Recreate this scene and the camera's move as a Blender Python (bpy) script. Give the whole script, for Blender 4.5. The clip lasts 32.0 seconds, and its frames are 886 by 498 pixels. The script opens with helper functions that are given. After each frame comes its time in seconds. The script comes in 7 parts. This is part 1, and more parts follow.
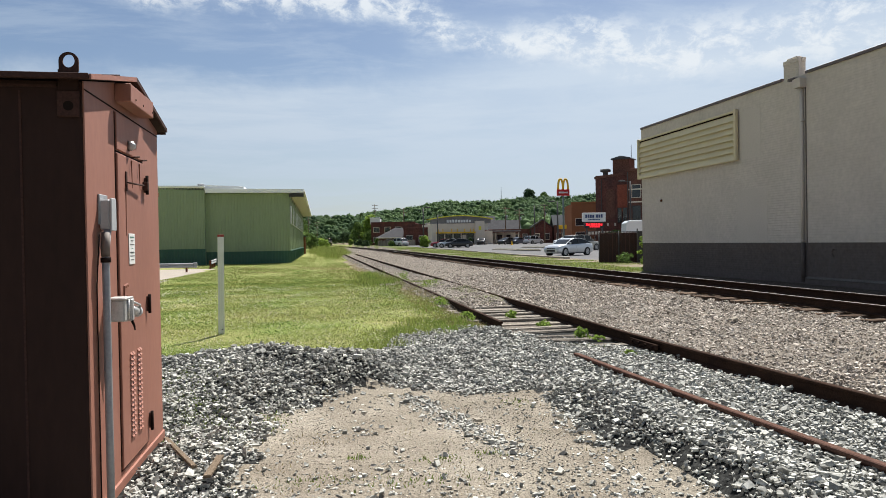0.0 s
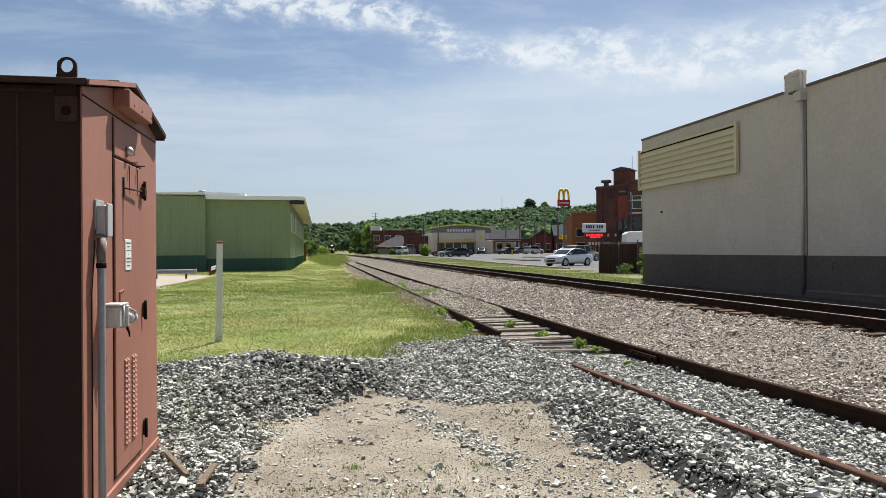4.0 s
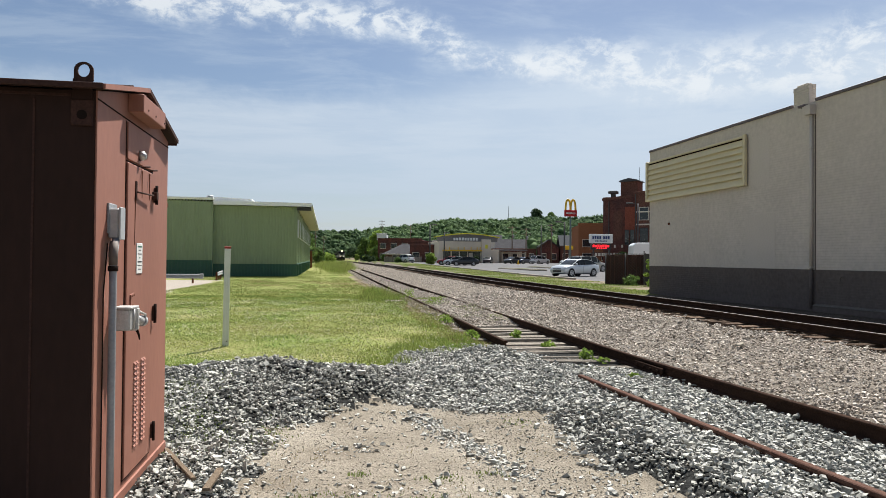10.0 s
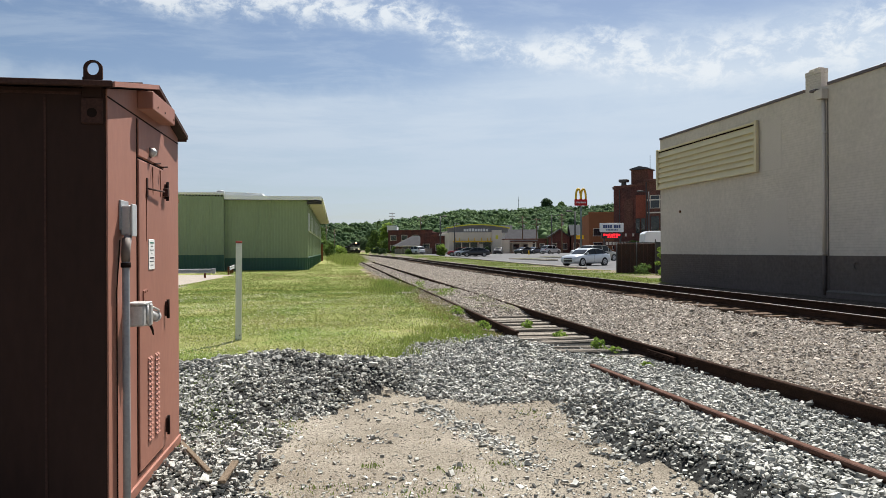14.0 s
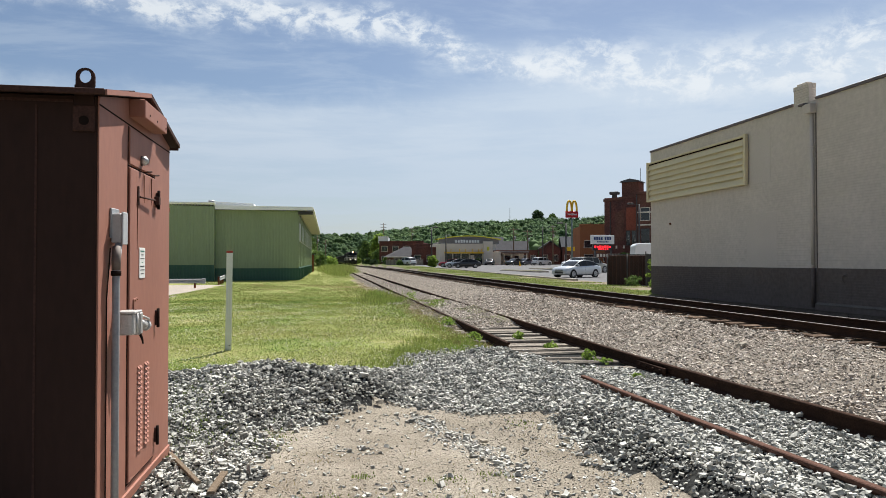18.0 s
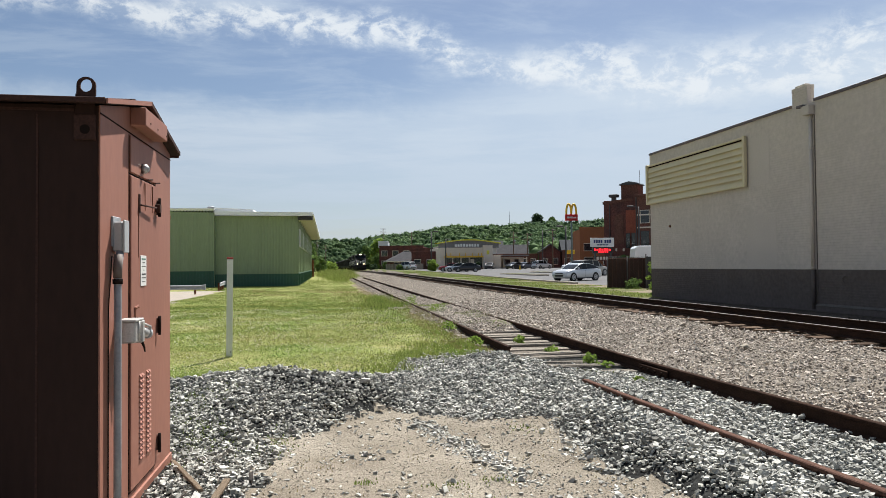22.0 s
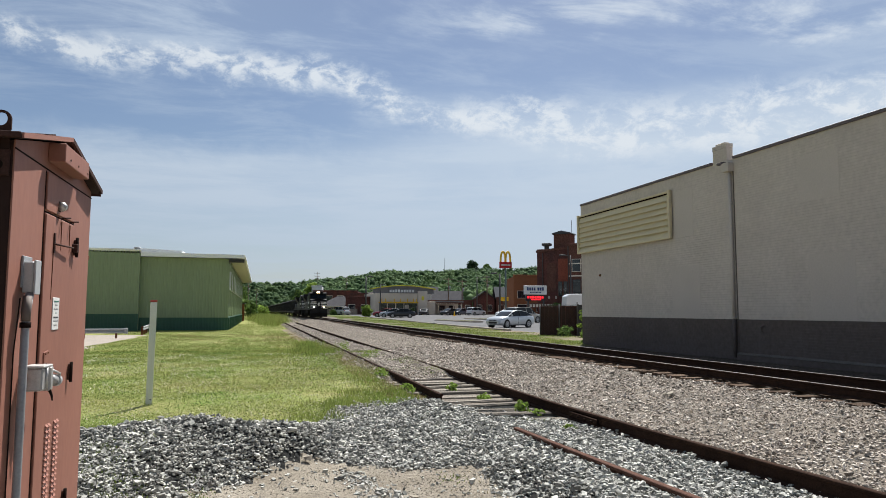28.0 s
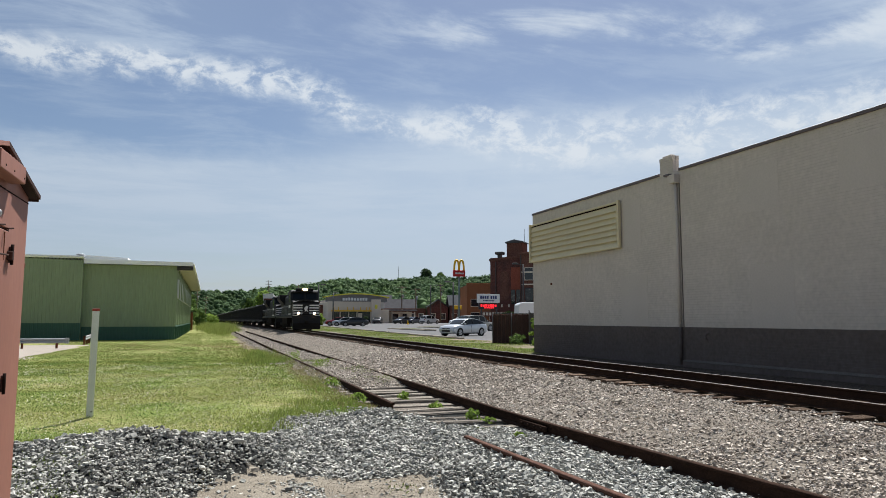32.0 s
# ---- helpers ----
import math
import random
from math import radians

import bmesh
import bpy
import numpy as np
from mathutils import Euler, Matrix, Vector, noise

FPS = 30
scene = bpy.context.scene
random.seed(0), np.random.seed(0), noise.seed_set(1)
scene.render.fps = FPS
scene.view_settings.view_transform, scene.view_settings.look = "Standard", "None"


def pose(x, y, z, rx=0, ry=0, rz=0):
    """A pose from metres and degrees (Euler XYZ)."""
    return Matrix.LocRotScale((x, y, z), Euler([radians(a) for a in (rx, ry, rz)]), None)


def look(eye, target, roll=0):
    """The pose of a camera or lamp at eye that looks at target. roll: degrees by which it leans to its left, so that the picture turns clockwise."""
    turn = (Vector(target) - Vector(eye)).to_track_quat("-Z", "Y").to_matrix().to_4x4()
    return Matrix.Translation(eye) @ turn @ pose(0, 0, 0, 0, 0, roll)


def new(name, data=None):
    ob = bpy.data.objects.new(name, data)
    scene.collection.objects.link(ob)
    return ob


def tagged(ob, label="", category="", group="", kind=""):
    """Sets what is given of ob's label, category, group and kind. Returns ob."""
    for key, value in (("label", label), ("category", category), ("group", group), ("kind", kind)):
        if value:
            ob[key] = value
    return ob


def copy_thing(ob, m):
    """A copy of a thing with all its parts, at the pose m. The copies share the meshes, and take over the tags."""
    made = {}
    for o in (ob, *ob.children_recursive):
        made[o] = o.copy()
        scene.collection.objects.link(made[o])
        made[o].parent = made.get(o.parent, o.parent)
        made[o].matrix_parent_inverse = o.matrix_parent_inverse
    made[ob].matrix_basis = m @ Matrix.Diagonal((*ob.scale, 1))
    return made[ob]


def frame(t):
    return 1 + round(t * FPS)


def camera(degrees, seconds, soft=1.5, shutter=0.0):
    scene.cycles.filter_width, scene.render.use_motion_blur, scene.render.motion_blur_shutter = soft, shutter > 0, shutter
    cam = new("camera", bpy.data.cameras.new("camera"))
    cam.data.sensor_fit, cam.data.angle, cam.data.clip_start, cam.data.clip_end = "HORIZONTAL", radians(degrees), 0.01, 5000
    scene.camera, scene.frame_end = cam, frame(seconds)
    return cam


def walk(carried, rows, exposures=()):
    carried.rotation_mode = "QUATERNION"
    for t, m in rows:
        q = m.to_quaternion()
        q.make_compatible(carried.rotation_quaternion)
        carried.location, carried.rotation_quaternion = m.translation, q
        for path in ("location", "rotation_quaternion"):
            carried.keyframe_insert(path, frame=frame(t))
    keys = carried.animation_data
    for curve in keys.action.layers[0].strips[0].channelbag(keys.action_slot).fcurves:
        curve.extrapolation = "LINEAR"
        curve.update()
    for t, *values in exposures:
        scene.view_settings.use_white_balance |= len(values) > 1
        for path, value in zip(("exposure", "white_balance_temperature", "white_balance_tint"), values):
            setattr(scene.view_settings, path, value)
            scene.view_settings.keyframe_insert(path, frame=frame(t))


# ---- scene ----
cam = camera(65.0, 32.0, soft=0.55)

# seconds, x, y, z, pitch, roll, yaw of the hand-held camera
PATH = [
    (0, -0.004, 0.003, 1.705, -0.623, 0.981, -10.062),
    (0.5, 0.002, -0.004, 1.707, -0.001, 0.792, -8.429),
    (1, 0.011, -0.013, 1.711, 0.362, 0.850, -8.503),
    (1.5, 0.010, -0.018, 1.710, 0.446, 0.470, -8.954),
    (2, 0.021, -0.012, 1.709, 0.455, 0.591, -9.908),
    (2.5, 0.023, 0.005, 1.706, 0.262, 0.428, -11.144),
    (3, 0.017, 0.006, 1.703, 0.283, -0.084, -11.474),
    (3.5, 0.025, 0.005, 1.707, 0.092, 0.192, -10.691),
    (4, 0.017, 0.020, 1.706, 0.118, 0.368, -10.036),
    (4.5, 0.020, 0.009, 1.703, 0.124, 0.431, -9.819),
    (6.5, 0.007, -0.011, 1.705, 0.873, 0.275, -9.871),
    (7, 0.007, -0.011, 1.709, 0.884, 0.260, -9.836),
    (7.5, 0.003, -0.001, 1.711, 0.813, 0.209, -9.721),
    (8, 0.001, -0.003, 1.711, 1.023, -0.077, -9.102),
    (8.5, -0.001, 0.002, 1.707, 0.829, -0.155, -8.937),
    (9, 0.001, 0.000, 1.704, 0.700, -0.300, -9.050),
    (9.5, 0.001, 0.004, 1.704, 0.772, -0.368, -9.355),
    (10, -0.007, 0.010, 1.704, 0.822, -0.507, -9.553),
    (10.5, -0.003, 0.002, 1.703, 0.623, -0.502, -9.738),
    (11, 0.002, 0.001, 1.703, 0.428, -0.118, -9.712),
    (11.5, 0.004, -0.004, 1.701, 0.493, -0.278, -9.762),
    (12, -0.005, 0.000, 1.707, -0.031, -0.128, -9.196),
    (12.5, -0.001, -0.007, 1.700, -0.142, 0.423, -8.630),
    (13, -0.000, -0.005, 1.704, -0.246, 0.391, -8.614),
    (13.5, 0.001, -0.009, 1.707, 0.006, 0.441, -8.453),
    (14, -0.003, 0.002, 1.707, 0.104, 0.333, -8.682),
    (14.5, 0.000, -0.009, 1.707, 0.052, 0.220, -8.220),
    (16.5, -0.007, 0.001, 1.700, 0.785, -0.011, -8.396),
    (17, -0.010, 0.003, 1.701, 1.124, -0.059, -8.580),
    (17.5, -0.010, 0.001, 1.697, 1.374, 0.048, -9.202),
    (18, -0.008, -0.003, 1.698, 1.026, 0.063, -9.410),
    (18.5, -0.006, -0.014, 1.700, 0.984, 0.129, -9.271),
    (19, -0.007, -0.015, 1.704, 1.136, 0.151, -9.273),
    (19.5, -0.008, -0.015, 1.704, 1.354, 0.521, -9.414),
    (20, -0.008, -0.002, 1.699, 1.290, 0.863, -9.727),
    (20.5, -0.007, -0.004, 1.696, 0.855, 1.017, -9.846),
    (21, -0.008, -0.010, 1.702, 1.238, 0.947, -9.731),
    (21.5, -0.014, -0.010, 1.706, 1.334, 0.680, -9.384),
    (22, -0.017, -0.006, 1.706, 1.367, 0.543, -9.415),
    (22.5, -0.018, -0.009, 1.706, 1.579, 0.549, -9.584),
    (23, -0.020, -0.010, 1.706, 1.857, 0.564, -9.786),
    (23.5, -0.019, -0.022, 1.707, 1.904, 0.356, -9.825),
    (24, -0.020, -0.016, 1.709, 2.063, 0.256, -10.229),
    (24.5, -0.025, -0.023, 1.708, 2.152, 0.247, -10.438),
    (25, -0.020, -0.028, 1.710, 2.234, 0.262, -10.438),
    (25.5, -0.019, -0.026, 1.709, 2.297, 0.331, -10.728),
    (26, -0.012, -0.013, 1.713, 3.501, 0.032, -10.273),
    (26.5, -0.003, -0.003, 1.713, 4.160, -0.260, -13.470),
    (28.5, 0.018, 0.011, 1.712, 5.294, -0.275, -14.979),
    (29, 0.022, 0.006, 1.712, 5.396, -0.568, -15.640),
    (29.5, 0.023, 0.002, 1.712, 5.266, -0.583, -16.705),
    (30, 0.023, -0.004, 1.714, 5.629, -0.564, -16.570),
    (30.5, 0.028, -0.020, 1.711, 5.535, -0.374, -16.899),
    (31, 0.020, -0.003, 1.713, 5.607, -0.868, -17.412),
    (31.5, 0.039, -0.018, 1.711, 5.956, 0.221, -17.654),
    (32, 0.042, -0.011, 1.715, 5.798, -0.029, -18.576),
]
walk(cam, [(t, pose(x, y, z, 90 + p, r, w)) for t, x, y, z, p, r, w in PATH], [(0, 0.89, 6240, 10), (22, 0.88, 6230, 10), (26, 0.83, 6210, 10), (28.5, 0.74, 6120, 10), (32, 0.70, 6090, 10)])

# ---- light: a high sun ahead and to the right, under a sky with thin cloud ----
SUN_AZ, SUN_EL = radians(31), radians(57)
scene.view_settings.exposure = 0.8

sun_data = bpy.data.lights.new("sun", "SUN")
sun_data.energy, sun_data.angle, sun_data.color = 5.0, radians(0.6), (1.0, 0.955, 0.88)
sun = new("sun", sun_data)
sun_way = Vector((math.sin(SUN_AZ) * math.cos(SUN_EL), math.cos(SUN_AZ) * math.cos(SUN_EL), math.sin(SUN_EL)))
sun.matrix_world = look(sun_way * 200, (0, 0, 0))


def build_world():
    w = bpy.data.worlds.new("sky")
    scene.world = w
    w.use_nodes = True
    nt = w.node_tree
    nt.nodes.clear()
    N = lambda kind: nt.nodes.new(kind)
    L = nt.links.new
    sky = N("ShaderNodeTexSky")
    sky.sky_type, sky.sun_disc = "NISHITA", False
    sky.sun_elevation, sky.sun_rotation = SUN_EL, SUN_AZ
    sky.altitude, sky.air_density, sky.dust_density = 200, 1.0, 1.2
    sky_bg = N("ShaderNodeBackground")
    sky_bg.inputs["Strength"].default_value = 0.047
    L(sky.outputs[0], sky_bg.inputs["Color"])
    # cloud sheet: the direction carried onto a level plane
    co = N("ShaderNodeTexCoord")
    sep = N("ShaderNodeSeparateXYZ")
    L(co.outputs["Generated"], sep.inputs[0])

    def calc(op, a, b=None, clamp=False):
        n = N("ShaderNodeMath")
        n.operation, n.use_clamp = op, clamp
        for i, v in enumerate((a, b)):
            if v is None:
                continue
            if isinstance(v, (int, float)):
                n.inputs[i].default_value = v
            else:
                L(v, n.inputs[i])
        return n.outputs[0]

    z = calc("ADD", calc("MAXIMUM", sep.outputs[2], 0.0), 0.10)
    px, py = calc("DIVIDE", sep.outputs[0], z), calc("DIVIDE", sep.outputs[1], z)
    comb = N("ShaderNodeCombineXYZ")
    L(px, comb.inputs[0])
    L(py, comb.inputs[1])

    def cloud(scale, stretch, turn, detail, rough, off):
        m = N("ShaderNodeMapping")
        m.inputs["Rotation"].default_value = (0, 0, radians(turn))
        m.inputs["Scale"].default_value = (1.0, stretch, 1.0)
        m.inputs["Location"].default_value = off
        L(comb.outputs[0], m.inputs["Vector"])
        n = N("ShaderNodeTexNoise")
        n.inputs["Scale"].default_value = scale
        n.inputs["Detail"].default_value = detail
        n.inputs["Roughness"].default_value = rough
        n.inputs["Distortion"].default_value = 0.35
        L(m.outputs[0], n.inputs["Vector"])
        return n.outputs["Fac"]

    def ramp(v, lo, hi):
        n = N("ShaderNodeMapRange")
        n.interpolation_type = "SMOOTHSTEP"
        n.inputs[1].default_value, n.inputs[2].default_value = lo, hi
        L(v, n.inputs[0])
        return n.outputs[0]

    def lumps(scale, squash, detail, rough, off):
        """Noise over the dome itself: squash flattens it towards the horizon."""
        m = N("ShaderNodeMapping")
        m.inputs["Scale"].default_value = (1.0, 1.0, squash)
        m.inputs["Location"].default_value = off
        L(co.outputs["Generated"], m.inputs["Vector"])
        n = N("ShaderNodeTexNoise")
        n.inputs["Scale"].default_value, n.inputs["Detail"].default_value = scale, detail
        n.inputs["Roughness"].default_value, n.inputs["Distortion"].default_value = rough, 0.25
        L(m.outputs[0], n.inputs["Vector"])
        return n.outputs["Fac"]

    minus = lambda a, b: calc("SUBTRACT", a, b)
    times = lambda a, b: calc("MULTIPLY", a, b)
    plus = lambda a, b: calc("ADD", a, b)
    # v is the height on the dome, u the bearing
    v = sep.outputs[2]
    u = calc("DIVIDE", sep.outputs[0], calc("MAXIMUM", sep.outputs[1], 0.2))
    torn = lumps(9.0, 1.6, 9.0, 0.62, (1.7, 0.3, 0.4))
    fine = lumps(24.0, 1.7, 9.0, 0.66, (0.4, 2.1, 0.0))
    streak = lumps(5.0, 9.0, 8.0, 0.60, (5.2, 1.1, 0.3))
    wisp = cloud(1.5, 2.2, -32, 9.0, 0.64, (0.6, 2.2, 0))
    wob = times(minus(torn, 0.5), 0.075)
    # the low sheet of thin cloud; its upper rim climbs to the right
    rim = plus(0.205, times(ramp(u, -0.1, 0.55), 0.045))
    low = minus(1.0, ramp(plus(minus(v, rim), wob), -0.02, 0.035))
    low_m = times(times(low, plus(0.66, times(ramp(streak, 0.36, 0.62), 0.30))), plus(0.55, times(ramp(v, 0.02, 0.17), 0.45)))

    def bank(height, half):
        d = calc("DIVIDE", calc("ABSOLUTE", plus(minus(v, height), wob)), half)
        return minus(1.0, ramp(d, 0.15, 1.0))

    # a torn bank of small cumulus that sinks to the right, a few wisps above it, a pale veil to the upper left
    line = minus(minus(0.326, times(ramp(u, 0.03, 0.28), 0.052)), times(ramp(u, 0.28, 0.6), 0.026))
    main_bank = times(bank(line, plus(0.032, times(ramp(u, 0.15, 0.7), 0.030))), plus(0.16, times(ramp(fine, 0.40, 0.60), 0.80)))
    wisps = times(times(bank(minus(0.398, times(ramp(u, 0.5, 1.1), 0.05)), 0.030), ramp(u, 0.12, 0.45)), times(ramp(wisp, 0.40, 0.60), 0.75))
    haze = times(minus(1.0, ramp(u, -0.10, 0.20)), times(ramp(v, 0.32, 0.35), plus(0.15, times(ramp(wisp, 0.38, 0.62), 0.40))))
    between = times(times(ramp(u, 0.02, 0.35), minus(1.0, ramp(v, 0.26, 0.33))), plus(0.18, times(ramp(torn, 0.38, 0.62), 0.45)))
    right = times(ramp(u, 0.75, 1.3), times(minus(1.0, ramp(v, 0.34, 0.50)), plus(0.2, times(ramp(streak, 0.35, 0.6), 0.45))))
    over = times(times(ramp(wisp, 0.44, 0.66), 0.28), minus(1.0, times(ramp(v, 0.5, 0.8), 0.4)))
    puff_m = minus(1.0, times(minus(1.0, main_bank), minus(1.0, wisps)))
    veil_m = minus(1.0, times(times(minus(1.0, haze), minus(1.0, between)), times(minus(1.0, right), minus(1.0, over))))
    keep = calc("MULTIPLY", calc("SUBTRACT", 1.0, veil_m), calc("MULTIPLY", calc("SUBTRACT", 1.0, puff_m), calc("SUBTRACT", 1.0, low_m)))
    cover = calc("SUBTRACT", 1.0, keep, True)
    cloud_bg = N("ShaderNodeBackground")
    mixc = N("ShaderNodeMix")
    mixc.data_type = "RGBA"
    L(puff_m, mixc.inputs[0])
    mixc.inputs[6].default_value = (0.715, 0.81, 0.91, 1)
    mixc.inputs[7].default_value = (0.95, 0.985, 1.0, 1)
    L(mixc.outputs[2], cloud_bg.inputs["Color"])
    # thin cloud scatters the sun forward: brightest round the sun, dull on the far side of the sky
    dot = N("ShaderNodeVectorMath")
    dot.operation = "DOT_PRODUCT"
    L(co.outputs["Generated"], dot.inputs[0])
    dot.inputs[1].default_value = sun_way
    lit = N("ShaderNodeMapRange")
    lit.inputs[1].default_value, lit.inputs[2].default_value = -0.6, 0.75
    lit.inputs[3].default_value, lit.inputs[4].default_value = 0.15, 0.48
    L(dot.outputs["Value"], lit.inputs[0])
    L(lit.outputs[0], cloud_bg.inputs["Strength"])
    mix = N("ShaderNodeMixShader")
    L(cover, mix.inputs[0])
    L(sky_bg.outputs[0], mix.inputs[1])
    L(cloud_bg.outputs[0], mix.inputs[2])
    out = N("ShaderNodeOutputWorld")
    L(mix.outputs[0], out.inputs["Surface"])


build_world()

# ---- materials ----
MATS = {}


def material(name, color, rough=0.8, metal=0.0, second=None, scale=3.0, amount=0.6, grain=60.0, grain_amount=0.25, bump=0.0,
             bump_scale=80.0, island=0.0, stretch=(1, 1, 1), rnd=0.0, emit=None, emit_strength=0.0, spec=0.5, space="Object"):
    """Two scales of colour variation, fine relief, and variation by piece."""
    if name in MATS:
        return MATS[name]
    if rough >= 0.84 and spec == 0.5:
        spec = 0.03
    m = bpy.data.materials.new(name)
    m.use_nodes = True
    nt = m.node_tree
    N, L = nt.nodes.new, nt.links.new
    b = nt.nodes["Principled BSDF"]
    b.inputs["Roughness"].default_value = rough
    b.inputs["Metallic"].default_value = metal
    b.inputs["Specular IOR Level"].default_value = spec
    co = N("ShaderNodeTexCoord")
    mp = N("ShaderNodeMapping")
    mp.inputs["Scale"].default_value = stretch
    L(co.outputs[space], mp.inputs["Vector"])
    second = second or tuple(c * 0.7 for c in color)

    def mixed(fac, a, c):
        n = N("ShaderNodeMix")
        n.data_type = "RGBA"
        if fac is not None:
            L(fac, n.inputs[0])
        for i, v in ((6, a), (7, c)):
            if isinstance(v, tuple):
                n.inputs[i].default_value = (*v, 1)
            else:
                L(v, n.inputs[i])
        return n

    def noise_of(s, detail=5.0, rgh=0.6):
        n = N("ShaderNodeTexNoise")
        n.inputs["Scale"].default_value, n.inputs["Detail"].default_value, n.inputs["Roughness"].default_value = s, detail, rgh
        L(mp.outputs[0], n.inputs["Vector"])
        return n.outputs["Fac"]

    def ranged(v, lo, hi, top):
        n = N("ShaderNodeMapRange")
        n.inputs[1].default_value, n.inputs[2].default_value, n.inputs[4].default_value = lo, hi, top
        L(v, n.inputs[0])
        return n.outputs[0]

    col = mixed(ranged(noise_of(scale), 0.35, 0.65, amount), tuple(color), tuple(second)).outputs[2]
    if grain_amount:
        g = ranged(noise_of(grain, 2.0), 0.3, 0.7, 1.0)
        hs = N("ShaderNodeHueSaturation")
        mr = N("ShaderNodeMapRange")
        mr.inputs[3].default_value, mr.inputs[4].default_value = 1 - grain_amount, 1 + grain_amount
        L(g, mr.inputs[0])
        L(mr.outputs[0], hs.inputs["Value"])
        L(col, hs.inputs["Color"])
        col = hs.outputs[0]
    for amt, src in ((island, "ShaderNodeNewGeometry"), (rnd, "ShaderNodeObjectInfo")):
        if amt:
            n = N(src)
            o = n.outputs["Random Per Island"] if island and src.endswith("Geometry") else n.outputs["Random"]
            hs = N("ShaderNodeHueSaturation")
            mr = N("ShaderNodeMapRange")
            mr.inputs[3].default_value, mr.inputs[4].default_value = 1 - amt, 1 + amt
            L(o, mr.inputs[0])
            L(mr.outputs[0], hs.inputs["Value"])
            L(col, hs.inputs["Color"])
            col = hs.outputs[0]
    L(col, b.inputs["Base Color"])
    if bump:
        bp = N("ShaderNodeBump")
        bp.inputs["Strength"].default_value = bump
        bp.inputs["Distance"].default_value = 0.02
        L(noise_of(bump_scale, 3.0), bp.inputs["Height"])
        L(bp.outputs[0], b.inputs["Normal"])
    if emit:
        b.inputs["Emission Color"].default_value = (*emit, 1)
        b.inputs["Emission Strength"].default_value = emit_strength
    MATS[name] = m
    return m


M_SOIL = material("soil", (0.21, 0.175, 0.126), 0.95, second=(0.147, 0.119, 0.084), scale=0.8, bump=0.5, bump_scale=30)
M_DIRT = material("dirt_patch", (0.275, 0.243, 0.193), 0.97, second=(0.175, 0.148, 0.113), scale=1.3, amount=0.9, grain=60, grain_amount=0.4, bump=0.6, bump_scale=60)
M_LAWN = material("lawn_soil", (0.18, 0.22, 0.062), 0.95, second=(0.265, 0.24, 0.105), scale=0.40, amount=1.0, grain=14, grain_amount=0.4, bump=0.8, bump_scale=40)
M_VERGE = material("thin_verge_turf", (0.085, 0.115, 0.04), 0.95, second=(0.135, 0.118, 0.065), scale=0.5, amount=0.9, grain=14, grain_amount=0.4, bump=0.8, bump_scale=40)
M_WOODFLOOR = material("woodland_floor", (0.055, 0.08, 0.035), 0.95, second=(0.04, 0.06, 0.028), scale=0.05)
M_GRIT = material("tan_grit", (0.325, 0.29, 0.232), 0.9, second=(0.20, 0.175, 0.14), scale=4, island=0.5, grain_amount=0.1)
# bed under the grey stones, near black: shade of their gaps as colour
M_GRAVEL_GAPS = material("gravel_gap_shade", (0.03, 0.03, 0.028), 0.95, second=(0.018, 0.018, 0.0175), scale=6, grain=25, grain_amount=0.6, bump=1.0, bump_scale=22)
M_BALLAST_B = material("brown_ballast", (0.20, 0.173, 0.143), 0.92, second=(0.10, 0.086, 0.07), scale=1.2, grain=22, grain_amount=0.6, bump=1.0, bump_scale=24)
M_ASPHALT = material("parking_asphalt", (0.148, 0.146, 0.145), 0.95, second=(0.108, 0.106, 0.106), scale=0.25, grain=40, grain_amount=0.15)
M_CONCRETE = material("concrete", (0.33, 0.29, 0.245), 0.9, second=(0.26, 0.23, 0.195), scale=0.6, bump=0.2)
M_STONE_G = material("grey_stone", (0.50, 0.487, 0.435), 0.92, second=(0.24, 0.237, 0.213), scale=5.0, amount=0.9, grain=45, island=0.5, grain_amount=0.22)
M_STONE_P = material("trodden_stone", (0.32, 0.29, 0.24), 0.9, second=(0.15, 0.133, 0.11), scale=3.0, amount=0.85, grain=45, island=0.6, grain_amount=0.2)
M_STONE_B = material("brown_stone", (0.49, 0.44, 0.38), 0.9, second=(0.27, 0.23, 0.19), scale=2.0, amount=0.8, grain=40, island=0.62, grain_amount=0.2)
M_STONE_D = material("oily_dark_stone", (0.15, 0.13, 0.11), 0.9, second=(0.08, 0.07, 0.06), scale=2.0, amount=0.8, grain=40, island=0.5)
M_BALLAST_D = material("oily_shaded_ballast", (0.085, 0.072, 0.06), 0.95, second=(0.05, 0.042, 0.036), scale=1.2, grain=22, grain_amount=0.6, bump=1.0, bump_scale=24)
M_RAIL = material("rusted_rail", (0.030, 0.018, 0.013), 0.85, 0.0, second=(0.055, 0.031, 0.021), scale=4, bump=0.2)
M_RAIL_RED = material("red_rust_rail", (0.115, 0.066, 0.05), 0.9, 0.0, second=(0.08, 0.042, 0.032), scale=6, bump=0.3)
M_RAILTOP = material("worn_railhead", (0.13, 0.115, 0.105), 0.6, 0.2, grain_amount=0.05)
M_TIE = material("weathered_tie", (0.27, 0.24, 0.20), 0.95, second=(0.14, 0.12, 0.10), scale=5, stretch=(1, 8, 8), bump=0.7, rnd=0.3)
M_TIE_DARK = material("creosoted_tie", (0.105, 0.078, 0.06), 0.95, second=(0.19, 0.13, 0.09), scale=5, stretch=(1, 8, 8), bump=0.7, rnd=0.35)

